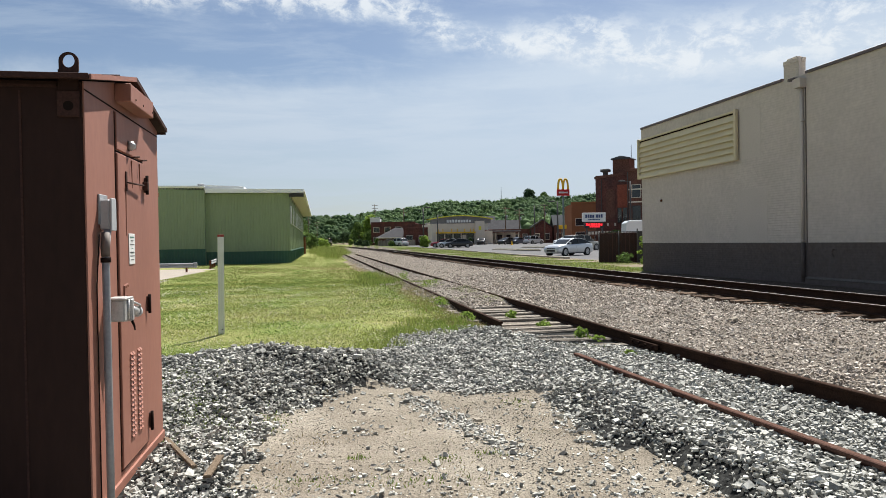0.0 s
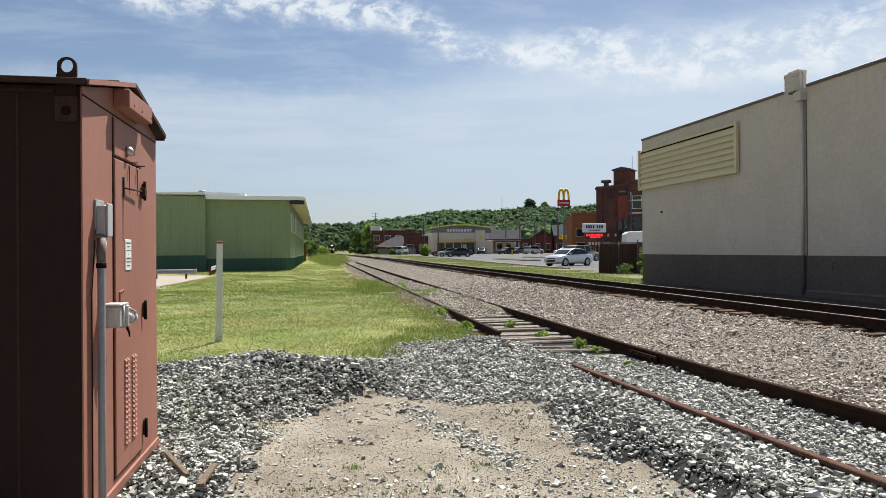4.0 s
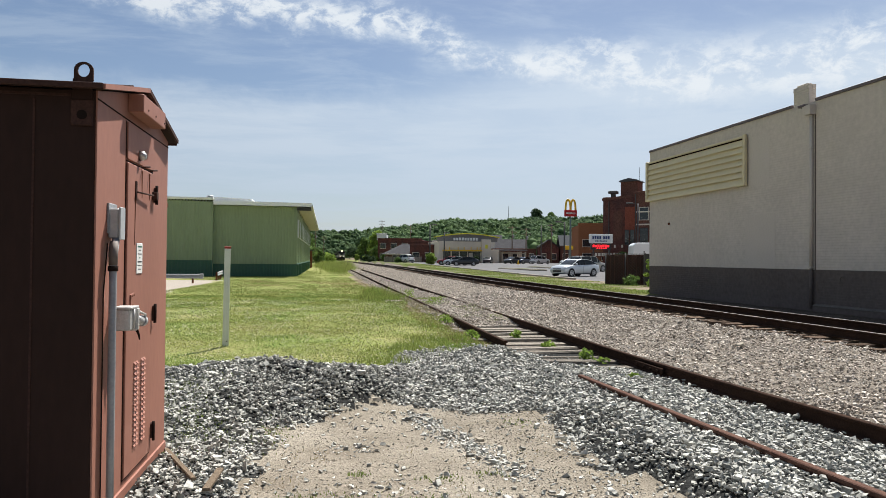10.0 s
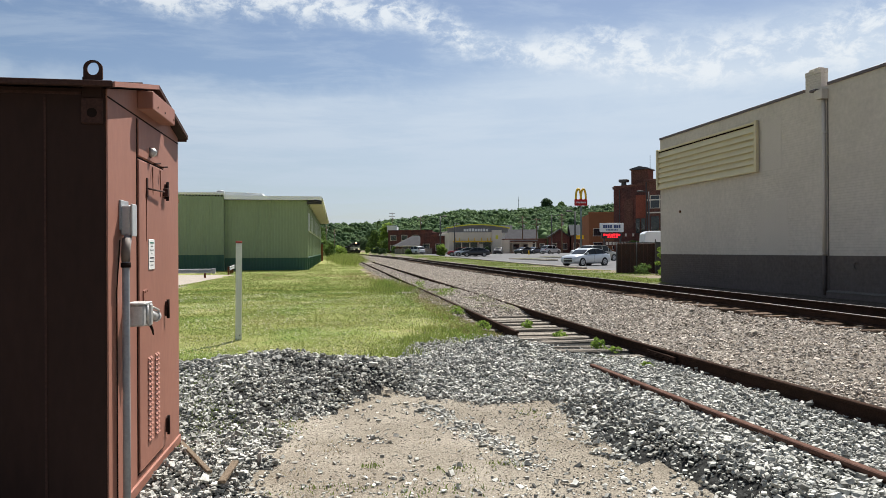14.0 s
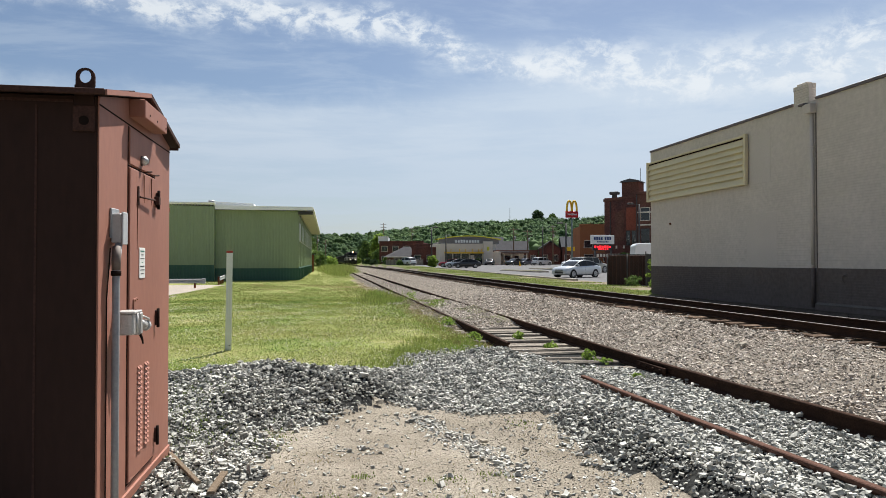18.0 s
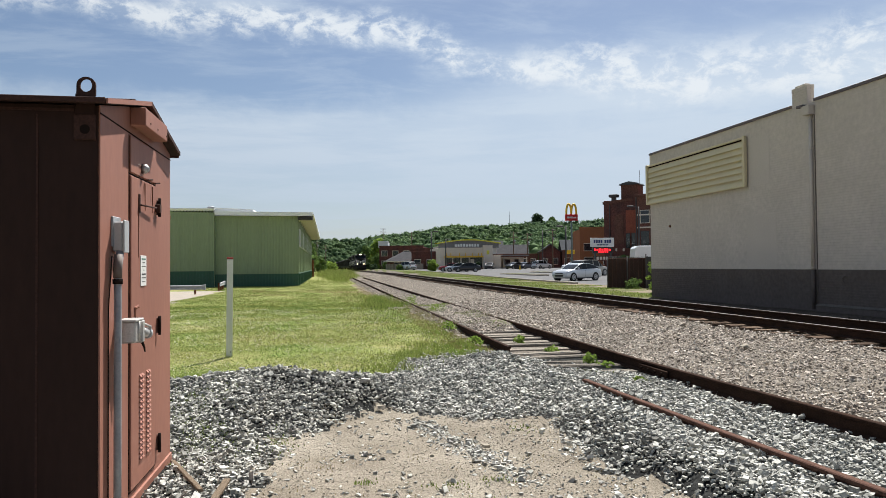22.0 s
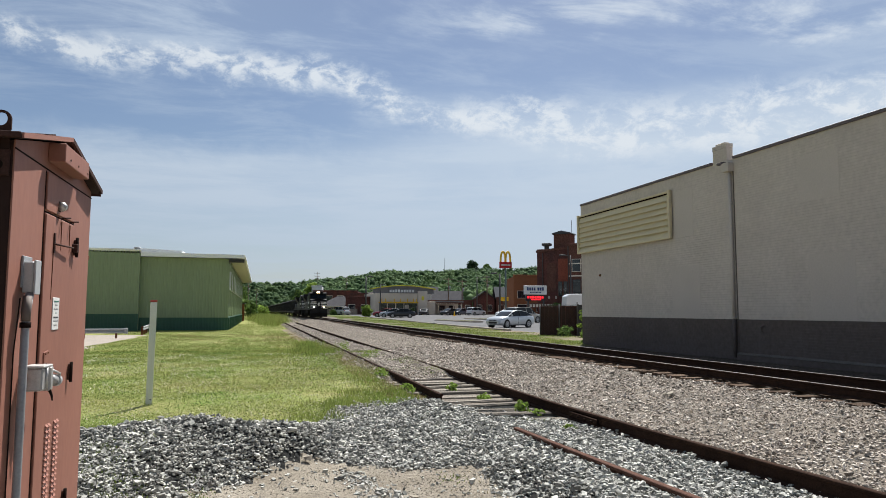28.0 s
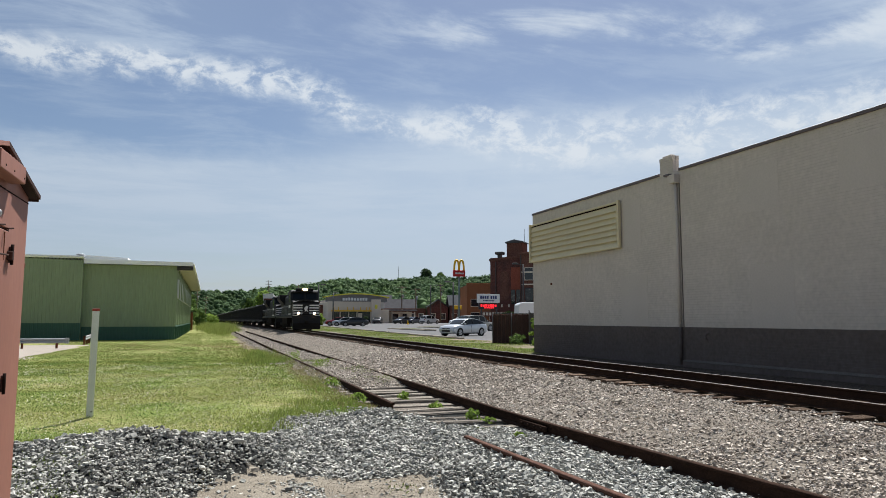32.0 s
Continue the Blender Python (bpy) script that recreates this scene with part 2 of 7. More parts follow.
# ---- mesh helpers ----
def link_bm(name, bm, mat, parent=None, label=""):
    me = bpy.data.meshes.new(name)
    bmesh.ops.recalc_face_normals(bm, faces=bm.faces)
    bm.to_mesh(me)
    bm.free()
    for one in (mat if isinstance(mat, (list, tuple)) else [mat]):
        me.materials.append(one)
    ob = new(name, me)
    if parent is not None:
        ob.parent = parent
    if label:
        ob["label"] = label
    return ob


def part(name, bm, mat, parent, label=""):
    return link_bm(name, bm, mat, parent, label)


def thing(name, m, label, category, group="", kind=""):
    e = new(name)
    e.empty_display_size = 0.2
    e.matrix_basis = m
    return tagged(e, label, category, group, kind)


def box(x0, x1, y0, y1, z0, z1, bevel=0.0, bm=None, mi=0):
    """A box between two corners, with its edges bevelled."""
    own = bm is None
    bm = bm or bmesh.new()
    vs = [bm.verts.new(p) for p in ((x0, y0, z0), (x1, y0, z0), (x1, y1, z0), (x0, y1, z0), (x0, y0, z1), (x1, y0, z1), (x1, y1, z1), (x0, y1, z1))]
    fs = [bm.faces.new([vs[i] for i in q]) for q in ((0, 3, 2, 1), (4, 5, 6, 7), (0, 1, 5, 4), (1, 2, 6, 5), (2, 3, 7, 6), (3, 0, 4, 7))]
    for f in fs:
        f.material_index = mi
    if bevel:
        es = list({e for f in fs for e in f.edges})
        bmesh.ops.bevel(bm, geom=es, offset=bevel, segments=1, affect="EDGES", profile=0.5)
    return bm


def prism(outline, depth, axis="y", at=0.0, bevel=0.0, bm=None, mi=0):
    """A closed outline (a, b) drawn out along an axis, from at to at + depth."""
    bm = bm or bmesh.new()
    put = {"x": lambda a, b, c: (c, a, b), "y": lambda a, b, c: (a, c, b), "z": lambda a, b, c: (a, b, c)}[axis]
    lo = [bm.verts.new(put(a, b, at)) for a, b in outline]
    hi = [bm.verts.new(put(a, b, at + depth)) for a, b in outline]
    n = len(outline)
    fs = [bm.faces.new(lo[::-1]), bm.faces.new(hi)]
    for i in range(n):
        fs.append(bm.faces.new((lo[i], lo[(i + 1) % n], hi[(i + 1) % n], hi[i])))
    for f in fs:
        f.material_index = mi
    if bevel:
        bmesh.ops.bevel(bm, geom=list({e for f in fs for e in f.edges}), offset=bevel, segments=1, affect="EDGES", profile=0.5)
    return bm


def tube(path, radius, sides=8, bm=None, mi=0, ends=True):
    """A round tube along a path of points; radius may be one number or one a point."""
    bm = bm or bmesh.new()
    pts = [Vector(p) for p in path]
    rad = radius if isinstance(radius, (list, tuple)) else [radius] * len(pts)
    rings = []
    for i, p in enumerate(pts):
        d = (pts[min(i + 1, len(pts) - 1)] - pts[max(i - 1, 0)]).normalized()
        q = d.to_track_quat("Z", "Y")
        rings.append([bm.verts.new(p + q @ Vector((rad[i] * math.cos(2 * math.pi * k / sides), rad[i] * math.sin(2 * math.pi * k / sides), 0))) for k in range(sides)])
    for a, b in zip(rings, rings[1:]):
        for k in range(sides):
            f = bm.faces.new((a[k], a[(k + 1) % sides], b[(k + 1) % sides], b[k]))
            f.material_index, f.smooth = mi, sides > 6
    if ends:
        for r, flip in ((rings[0], True), (rings[-1], False)):
            f = bm.faces.new(r[::-1] if flip else r)
            f.material_index = mi
    return bm


def moved(bm, m):
    bmesh.ops.transform(bm, matrix=m, verts=bm.verts)
    return bm


def raw_mesh(name, verts, faces, mat, label="", category="", kind="", parent=None):
    """One mesh object from arrays of equal-sized faces."""
    me = bpy.data.meshes.new(name)
    verts, faces = np.asarray(verts, np.float32), np.asarray(faces, np.int32)
    n = faces.shape[1]
    me.vertices.add(len(verts))
    me.vertices.foreach_set("co", verts.ravel())
    me.loops.add(faces.size)
    me.loops.foreach_set("vertex_index", faces.ravel())
    me.polygons.add(len(faces))
    me.polygons.foreach_set("loop_start", np.arange(0, faces.size, n, dtype=np.int32))
    me.polygons.foreach_set("use_smooth", np.zeros(len(faces), bool))
    me.update(calc_edges=True)
    me.validate()
    for one in (mat if isinstance(mat, (list, tuple)) else [mat]):
        me.materials.append(one)
    ob = new(name, me)
    if parent is not None:
        ob.parent = parent
    return tagged(ob, label, category, "", kind)


def smooth_noise(x, y, scale, seed):
    """Value noise on arrays, from -1 to 1."""
    r = np.random.RandomState(seed)
    t = r.rand(64, 64) * 2 - 1
    u, v = np.asarray(x) / scale + 1000, np.asarray(y) / scale + 1000
    i, j = np.floor(u).astype(int), np.floor(v).astype(int)
    a, b = u - i, v - j
    a, b = a * a * (3 - 2 * a), b * b * (3 - 2 * b)
    g = lambda p, q: t[p % 64, q % 64]
    return (g(i, j) * (1 - a) + g(i + 1, j) * a) * (1 - b) + (g(i, j + 1) * (1 - a) + g(i + 1, j + 1) * a) * b


def step01(v, lo, hi):
    s = np.clip((np.asarray(v, float) - lo) / (hi - lo), 0, 1)
    return s * s * (3 - 2 * s)


# ---- the lie of the land ----
def main_x(y):
    """The middle line of the main track; far off it bends to the left."""
    return np.interp(y, [-60, 60, 100, 150, 210, 280, 360, 460, 600, 800, 1000], [10.0, 10.1, 10.55, 10.1, 9.0, 8.3, 7.4, 6.6, 2.0, -22.0, -70.0])


MAIN_TOP = 0.50      # running height of the main rails
SIDE_TOP = 0.20      # of the siding
SIDE_L, SIDE_R = 3.31, 4.83


def near_bend(y):
    """The siding leans away to the right at its near end."""
    return 0.22 * np.clip((11 - np.asarray(y, float)) / 5, 0, 1.6) ** 1.5


def in_patch(x, y):
    """1 inside the bare trodden patch before the camera, 0 outside; soft edge."""
    x, y = np.asarray(x, float), np.asarray(y, float)
    left = -0.62 + 0.15 * smooth_noise(x * 0, y, 0.7, 3)
    right = 2.28 + 0.18 * smooth_noise(x * 0, y, 0.8, 4)
    top = 7.35 + 0.45 * np.exp(-((x - 0.65) / 0.55) ** 2) - 0.35 * np.exp(-((x + 0.5) / 0.5) ** 2) + 0.15 * smooth_noise(x, x * 0, 0.5, 5)
    d = np.minimum(np.minimum(x - left, right - x), np.minimum(top - y, y + 1.3 + 0.3 * smooth_noise(x, x * 0, 0.6, 8)))
    return step01(d + 0.10 * smooth_noise(x, y, 0.25, 6), -0.2, 0.28)


def land(x, y):
    """Height of the ground."""
    x, y = np.asarray(x, float), np.asarray(y, float)
    z = 0.06 - 0.26 * step01(y, 14, 70) + 0 * x
    # the bank of the main track
    mx = main_x(y)
    z = z + (0.25 - z) * step01(x, mx - 4.6, mx - 1.7)
    # the car park beyond it
    z = np.where(x > mx + 2.2, 0.33 + 0.0055 * np.clip(y - 55, 0, 100) + 0 * z, z)
    z = z - 0.10 * step01(x, mx + 1.3, mx + 1.9) * (1 - step01(x, mx + 1.9, mx + 2.6))
    # the heaped grey gravel: a steep face behind the trodden patch, a second mound beside the rail, a bank to the right
    foot = np.interp(x, [-3.5, -1.2, -0.7, -0.4, 0.3, 0.8, 1.2, 1.9, 2.4, 3.4], [5.3, 5.9, 6.6, 7.05, 7.25, 7.5, 7.5, 7.0, 6.9, 7.6])
    crest = np.interp(x, [-4.0, -2.0, -1.4, -0.6, 0.1, 0.5, 0.85, 1.4, 2.2, 2.8, 3.3], [9.0, 9.05, 8.85, 8.35, 8.3, 8.3, 8.9, 9.8, 10.5, 10.7, 9.8])
    rim = np.interp(x, [-4.4, -3.5, -2.0, -1.4, -0.6, 0.1, 0.5, 0.85, 1.15, 1.6, 2.2, 2.8, 3.2, 3.6, 3.9], [0.08, 0.16, 0.22, 0.29, 0.39, 0.39, 0.34, 0.21, 0.12, 0.15, 0.25, 0.28, 0.20, 0.05, 0.0])
    up = np.clip((y - foot) / (crest - foot), 0, 1)
    up = 0.65 * up + 0.35 * up * up * (3 - 2 * up)
    heap = rim * np.where(y < crest, up, 1 - step01(y - crest, 0.05, 1.25))
    heap = heap * (1 + 0.16 * smooth_noise(x, y, 0.45, 11) + 0.10 * smooth_noise(x, y, 0.2, 12))
    side = x - 2.2 - 0.12 * smooth_noise(x * 0, y, 0.6, 13)
    bank = 0.21 * step01(side, -0.08, 0.42) * (1 - 0.55 * step01(side, 0.5, 1.0)) * (1 - step01(y, 6.6, 7.6)) * (1 - step01(x, 3.2, 3.7))
    left = 0.09 * step01(-0.45 - x, 0.0, 0.6) * (1 - step01(y, 5.6, 7.0)) * step01(x, -14, -3)
    z = z + (1 - in_patch(x, y)) * np.maximum(np.maximum(heap, bank), left)
    # the siding bed lies low, so that rails and ties stand clear
    bed = step01(x, np.where(y < 10.2, 3.05, 2.75), np.where(y < 10.2, 3.4, 3.15)) * (1 - step01(x, 4.86 + near_bend(y), 5.15 + near_bend(y))) * step01(y, 2, 3)
    z = z + (np.where(y < 10.2, 0.105 - 0.075 * step01(x, 3.5, 4.35), -0.005 + 0.125 * step01(y, 16.8, 18.2) - 0.06 * step01(y, 30, 38) + 0.048 * np.exp(-((x - SIDE_R) / 0.35) ** 2) * step01(y, 17.2, 18.4) * (1 - step01(y, 26, 28.5))) - z) * bed
    z = z + 0.02 * smooth_noise(x, y, 0.9, 7) * (1 - 0.8 * bed) * (1 - step01(y, 40, 80))
    return z


def lawn_edge(x, y):
    """Where the lawn begins behind the gravel."""
    return 9.75 + 2.5 * step01(x, 0.7, 1.35) + 0.25 * smooth_noise(x, y, 0.8, 31) + 0.2 * smooth_noise(x, y, 0.3, 32)


# ---- ground: one sheet to the horizon ----
def hills(x, y):
    """The wooded ridges far behind the town: a near one to the right, a farther one across the valley."""
    r = np.hypot(x, y)
    az = np.degrees(np.arctan2(x, y))
    rough = 0.8 * smooth_noise(az, az * 0, 3.1, 21) + 0.8 * smooth_noise(az, az * 0, 1.1, 22)
    near = np.interp(az, [2.0, 3.5, 5, 6.3, 7.8, 9.4, 10.3, 11.7, 14, 16.5, 18.3, 19.2, 21, 23, 30, 45, 70], [0, 29, 34, 36, 38.5, 42.5, 45.5, 44, 45.5, 47, 48, 46.5, 49, 51, 48, 30, 8])
    far = np.interp(az, [-60, -25, -8, 0, 4, 10], [14, 34, 42, 38, 38, 20])
    return np.maximum((near * 0.86 + rough * (near > 10)) * step01(r, 330, 880), (far + rough) * step01(r, 930, 1280))


def build_ground():
    def axis(edges):
        out = []
        for (a, b, s) in edges:
            out += list(np.arange(a, b, s))
        return np.array(out + [edges[-1][1]])
    xs = axis([(-2000, -200, 150), (-200, -40, 20), (-40, -12, 2.0), (-12, -4, 0.5), (-4, 9, 0.16), (9, 14, 0.4), (14, 40, 2), (40, 200, 20), (200, 2000, 150)])
    ys = axis([(-2000, -200, 200), (-200, -20, 30), (-20, -4, 2), (-4, 1, 0.25), (1, 15, 0.16), (15, 30, 0.5), (30, 80, 1.0), (80, 200, 10), (200, 1000, 40), (1000, 2000, 250)])
    X, Y = np.meshgrid(xs, ys)
    Z = land(X, Y) + hills(X, Y)
    verts = np.stack([X.ravel(), Y.ravel(), Z.ravel()], 1)
    nx, ny = len(xs), len(ys)
    i, j = np.meshgrid(np.arange(nx - 1), np.arange(ny - 1))
    a = (j * nx + i).ravel()
    faces = np.stack([a, a + 1, a + 1 + nx, a + nx], 1)
    cx, cy = ((xs[:-1] + xs[1:]) / 2)[i.ravel()], ((ys[:-1] + ys[1:]) / 2)[j.ravel()]
    mx = main_x(cy)
    jag = 0.25 * smooth_noise(cx, cy, 0.8, 31) + 0.15 * smooth_noise(cx, cy, 0.3, 32)
    idx = np.full(len(faces), 0)
    edge_y = lawn_edge(cx, cy)
    lawn = (cx < 2.9 + 0.35 * smooth_noise(cx, cy, 2.0, 33)) & (cy > edge_y)
    idx[lawn] = 1
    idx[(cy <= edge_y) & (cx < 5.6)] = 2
    idx[(cy < -1.9 + 1.2 * jag) | (cx < -4.4 + 1.2 * jag)] = 0
    idx[lawn] = 1
    idx[(in_patch(cx, cy) > 0.5)] = 3
    between = (cx > 4.75 + near_bend(cy)) & (cx < mx + 2.3) & (cy < 220)
    idx[between] = 4
    idx[(cx >= 2.9) & (cx <= 4.9) & (cy > edge_y)] = 4
    lot = (cx > mx + 7.4 - 0.0 * cy) & (cx < 90) & (cy > 34) & (cy < 168)
    idx[(cx > mx + 2.3) & (cx < 60) & (cy > 150) & (cy < 300)] = 0
    idx[lot] = 5
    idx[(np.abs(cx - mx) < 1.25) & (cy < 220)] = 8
    # strip along the brick wall's foot: the building's shadow painted in dark ballast
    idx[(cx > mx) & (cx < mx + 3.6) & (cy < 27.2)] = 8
    verge = (cx > mx + 2.3) & (cx <= mx + 7.4) & (cy > 26)
    idx[verge] = 9
    idx[verge & (cx > mx + 5.2 + 0.9 * smooth_noise(cx, cy, 2.5, 36)) & (cy < 60)] = 0
    worn = (cx > 2.3 + jag) & (cx < 2.95) & (cy > 42) & (cy < 74)
    idx[worn] = 0
    yard = (cx < -8.0 + 0.5 * smooth_noise(cx, cy, 3, 35)) & (cy > 28) & (cy < 58) & (cx > -40) & (cy > 34 + (-7.2 - cx) * -0.9)
    idx[yard] = 6
    idx[(np.hypot(cx, cy) > 230) & (cx < mx + 4)] = 1
    idx[hills(cx, cy) > 1.5] = 7
    ob = raw_mesh("ground", verts, faces, [M_SOIL, M_LAWN, M_GRAVEL_GAPS, M_DIRT, M_BALLAST_B, M_ASPHALT, M_CONCRETE, M_WOODFLOOR, M_BALLAST_D, M_VERGE], "uneven ground of gravel, lawn, ballast and pale tarmac", "ground", "structure")
    ob.data.polygons.foreach_set("material_index", idx.astype(np.int32))
    ob.data.polygons.foreach_set("use_smooth", np.ones(len(faces), bool))


build_ground()

# ---- railway tracks ----
RAIL_OUT = [(-0.075, 0), (0.075, 0), (0.075, 0.012), (0.012, 0.03), (0.010, 0.125), (0.036, 0.138), (0.036, 0.165), (0.028, 0.172), (-0.028, 0.172), (-0.036, 0.165), (-0.036, 0.138), (-0.010, 0.125), (-0.012, 0.03), (-0.075, 0.012)]


def rail(name, parent, line, mat, bright, label=""):
    """A flat-bottomed rail along points (x, y, z of its running surface)."""
    bm = bmesh.new()
    rings = []
    for i, p in enumerate(line):
        rings.append([bm.verts.new((p[0] + a, p[1], p[2] - 0.172 + b)) for a, b in RAIL_OUT])
    n = len(RAIL_OUT)
    for a, b in zip(rings, rings[1:]):
        for k in range(n):
            f = bm.faces.new((a[k], a[(k + 1) % n], b[(k + 1) % n], b[k]))
            f.material_index = 1 if bright and k == 7 else 0
    bm.faces.new(rings[0])
    bm.faces.new(rings[-1][::-1])
    return part(name, bm, [mat, M_RAILTOP], parent, label)


def tie_mesh(name, mat, seed):
    r = random.Random(seed)
    bm = box(-1.28, 1.28, -0.11, 0.11, -0.18, 0.0, 0.012)
    for v in bm.verts:
        v.co += Vector((r.uniform(-0.02, 0.02), r.uniform(-0.012, 0.012), r.uniform(-0.012, 0.012)))
    me = bpy.data.meshes.new(name)
    bmesh.ops.recalc_face_normals(bm, faces=bm.faces)
    bm.to_mesh(me)
    bm.free()
    me.materials.append(mat)
    return me


def build_tracks():
    r = random.Random(5)
    main = thing("main_track", pose(0, 0, 0), "main line railway track with worn bright rails on brown ballast", "railway track", kind="structure")
    ys = [-40, 0, 20, 40, 60, 80, 100, 125, 150, 180, 210, 245, 280, 320, 360, 410, 460, 530, 600, 700, 800, 900, 1000]
    for side in (-0.755, 0.755):
        rail("rail", main, [(float(main_x(y)) + side, y, MAIN_TOP) for y in ys], M_RAIL, True)
    ties = [tie_mesh("tie", M_TIE_DARK, k) for k in range(6)]
    y = -8.0
    while y < 95:
        ob = new("tie", ties[r.randrange(6)])
        ob.parent = main
        ob.matrix_basis = pose(float(main_x(y)) + r.uniform(-0.05, 0.05), y, MAIN_TOP - 0.185 + r.uniform(-0.02, 0.01), 0, 0, r.uniform(-1.2, 1.2))
        y += 0.54 + r.uniform(-0.03, 0.03)
    siding = thing("siding_track", pose(0, 0, 0), "disused rusty siding track half buried in gravel and weeds", "railway track", kind="structure")
    far = [14.6, 16, 18, 21, 25, 30, 36, 44, 54, 66, 80, 96]
    rail("rail", siding, [(SIDE_L, y, SIDE_TOP - 0.01) for y in [12.6, 13.3] + far], M_RAIL, False)
    rail("rail", siding, [(SIDE_L + float(near_bend(y)), y, SIDE_TOP - 0.025 - 0.05 * max(0, (9.0 - y) * 0.0)) for y in (-6, 2, 4, 5, 6, 7, 8, 8.9)], M_RAIL_RED, False, "red-rusted buried rail")
    rail("rail", siding, [(SIDE_R + float(near_bend(y)), y, SIDE_TOP) for y in [-6, 1, 3, 5, 6, 7, 8, 9, 10, 11, 12.6] + far], M_RAIL, False)
    ties = [tie_mesh("tie", M_TIE, 20 + k) for k in range(6)]
    y = 10.4
    while y < 60:
        if y < 17.4 or 26.4 < y < 28.8:
            ob = new("tie", ties[r.randrange(6)])
            ob.parent = siding
            ob.matrix_basis = pose((4.05 if y < 20 else 3.62) + r.uniform(-0.12, 0.12), y, SIDE_TOP - (0.165 if y < 20 else 0.11) + r.uniform(-0.02, 0.015), r.uniform(-2, 2), r.uniform(-1, 1), r.uniform(-3, 3))
        y += 0.62 + r.uniform(-0.06, 0.06)


build_tracks()

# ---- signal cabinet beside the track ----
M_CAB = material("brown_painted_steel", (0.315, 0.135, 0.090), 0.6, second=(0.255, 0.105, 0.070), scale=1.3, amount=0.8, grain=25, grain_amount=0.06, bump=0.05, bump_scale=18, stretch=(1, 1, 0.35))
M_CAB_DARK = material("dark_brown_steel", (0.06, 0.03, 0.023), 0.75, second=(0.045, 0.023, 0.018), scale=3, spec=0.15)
# darkened copy of the cabinet brown: shade of side and roof put into colour
M_CAB_SHADED = material("shaded_brown_steel", (0.036, 0.018, 0.0135), 0.7, second=(0.026, 0.0135, 0.010), spec=0.15, scale=1.1, amount=0.9, grain=20, grain_amount=0.1, bump=0.06, bump_scale=12, stretch=(1, 1, 0.3))
M_SEAM = material("dark_seam", (0.02, 0.014, 0.012), 0.9, grain_amount=0)
M_GALV = material("galvanised_steel", (0.33, 0.34, 0.35), 0.6, 0.2, second=(0.25, 0.26, 0.27), scale=9, grain_amount=0.08)
M_COUPLING = material("stained_coupling", (0.17, 0.14, 0.12), 0.7, 0.2, second=(0.10, 0.08, 0.07), scale=30, grain_amount=0.1)
M_GREY_PAINT = material("grey_enamel", (0.42, 0.43, 0.43), 0.45, second=(0.36, 0.37, 0.37), scale=5, grain_amount=0.05)
M_CAST = material("cast_aluminium", (0.52, 0.51, 0.49), 0.45, 0.5, second=(0.38, 0.37, 0.35), scale=14, bump=0.2, grain_amount=0.1)
M_WHITE = material("white_paint", (0.78, 0.78, 0.75), 0.6, second=(0.66, 0.65, 0.60), scale=4, grain_amount=0.06)
M_INK = material("black_print", (0.03, 0.03, 0.035), 0.7, grain_amount=0)
M_INK_GREEN = material("dark_green_print", (0.04, 0.16, 0.11), 0.7, grain_amount=0)
M_RUST = material("rust", (0.15, 0.06, 0.03), 0.9, second=(0.09, 0.035, 0.02), scale=20, bump=0.3)
M_REDCAP = material("red_cap", (0.42, 0.05, 0.03), 0.6, second=(0.30, 0.04, 0.03), scale=8)
M_PLANK = material("grey_board", (0.20, 0.155, 0.11), 0.9, second=(0.12, 0.09, 0.065), scale=6, stretch=(9, 1, 9), bump=0.5)


def gable(y0, y1, z0, zt, rise):
    """Outline (y, z) of a wall with a low gable."""
    return [(y0, z0), (y1, z0), (y1, zt), ((y0 + y1) / 2, zt + rise), (y0, zt)]


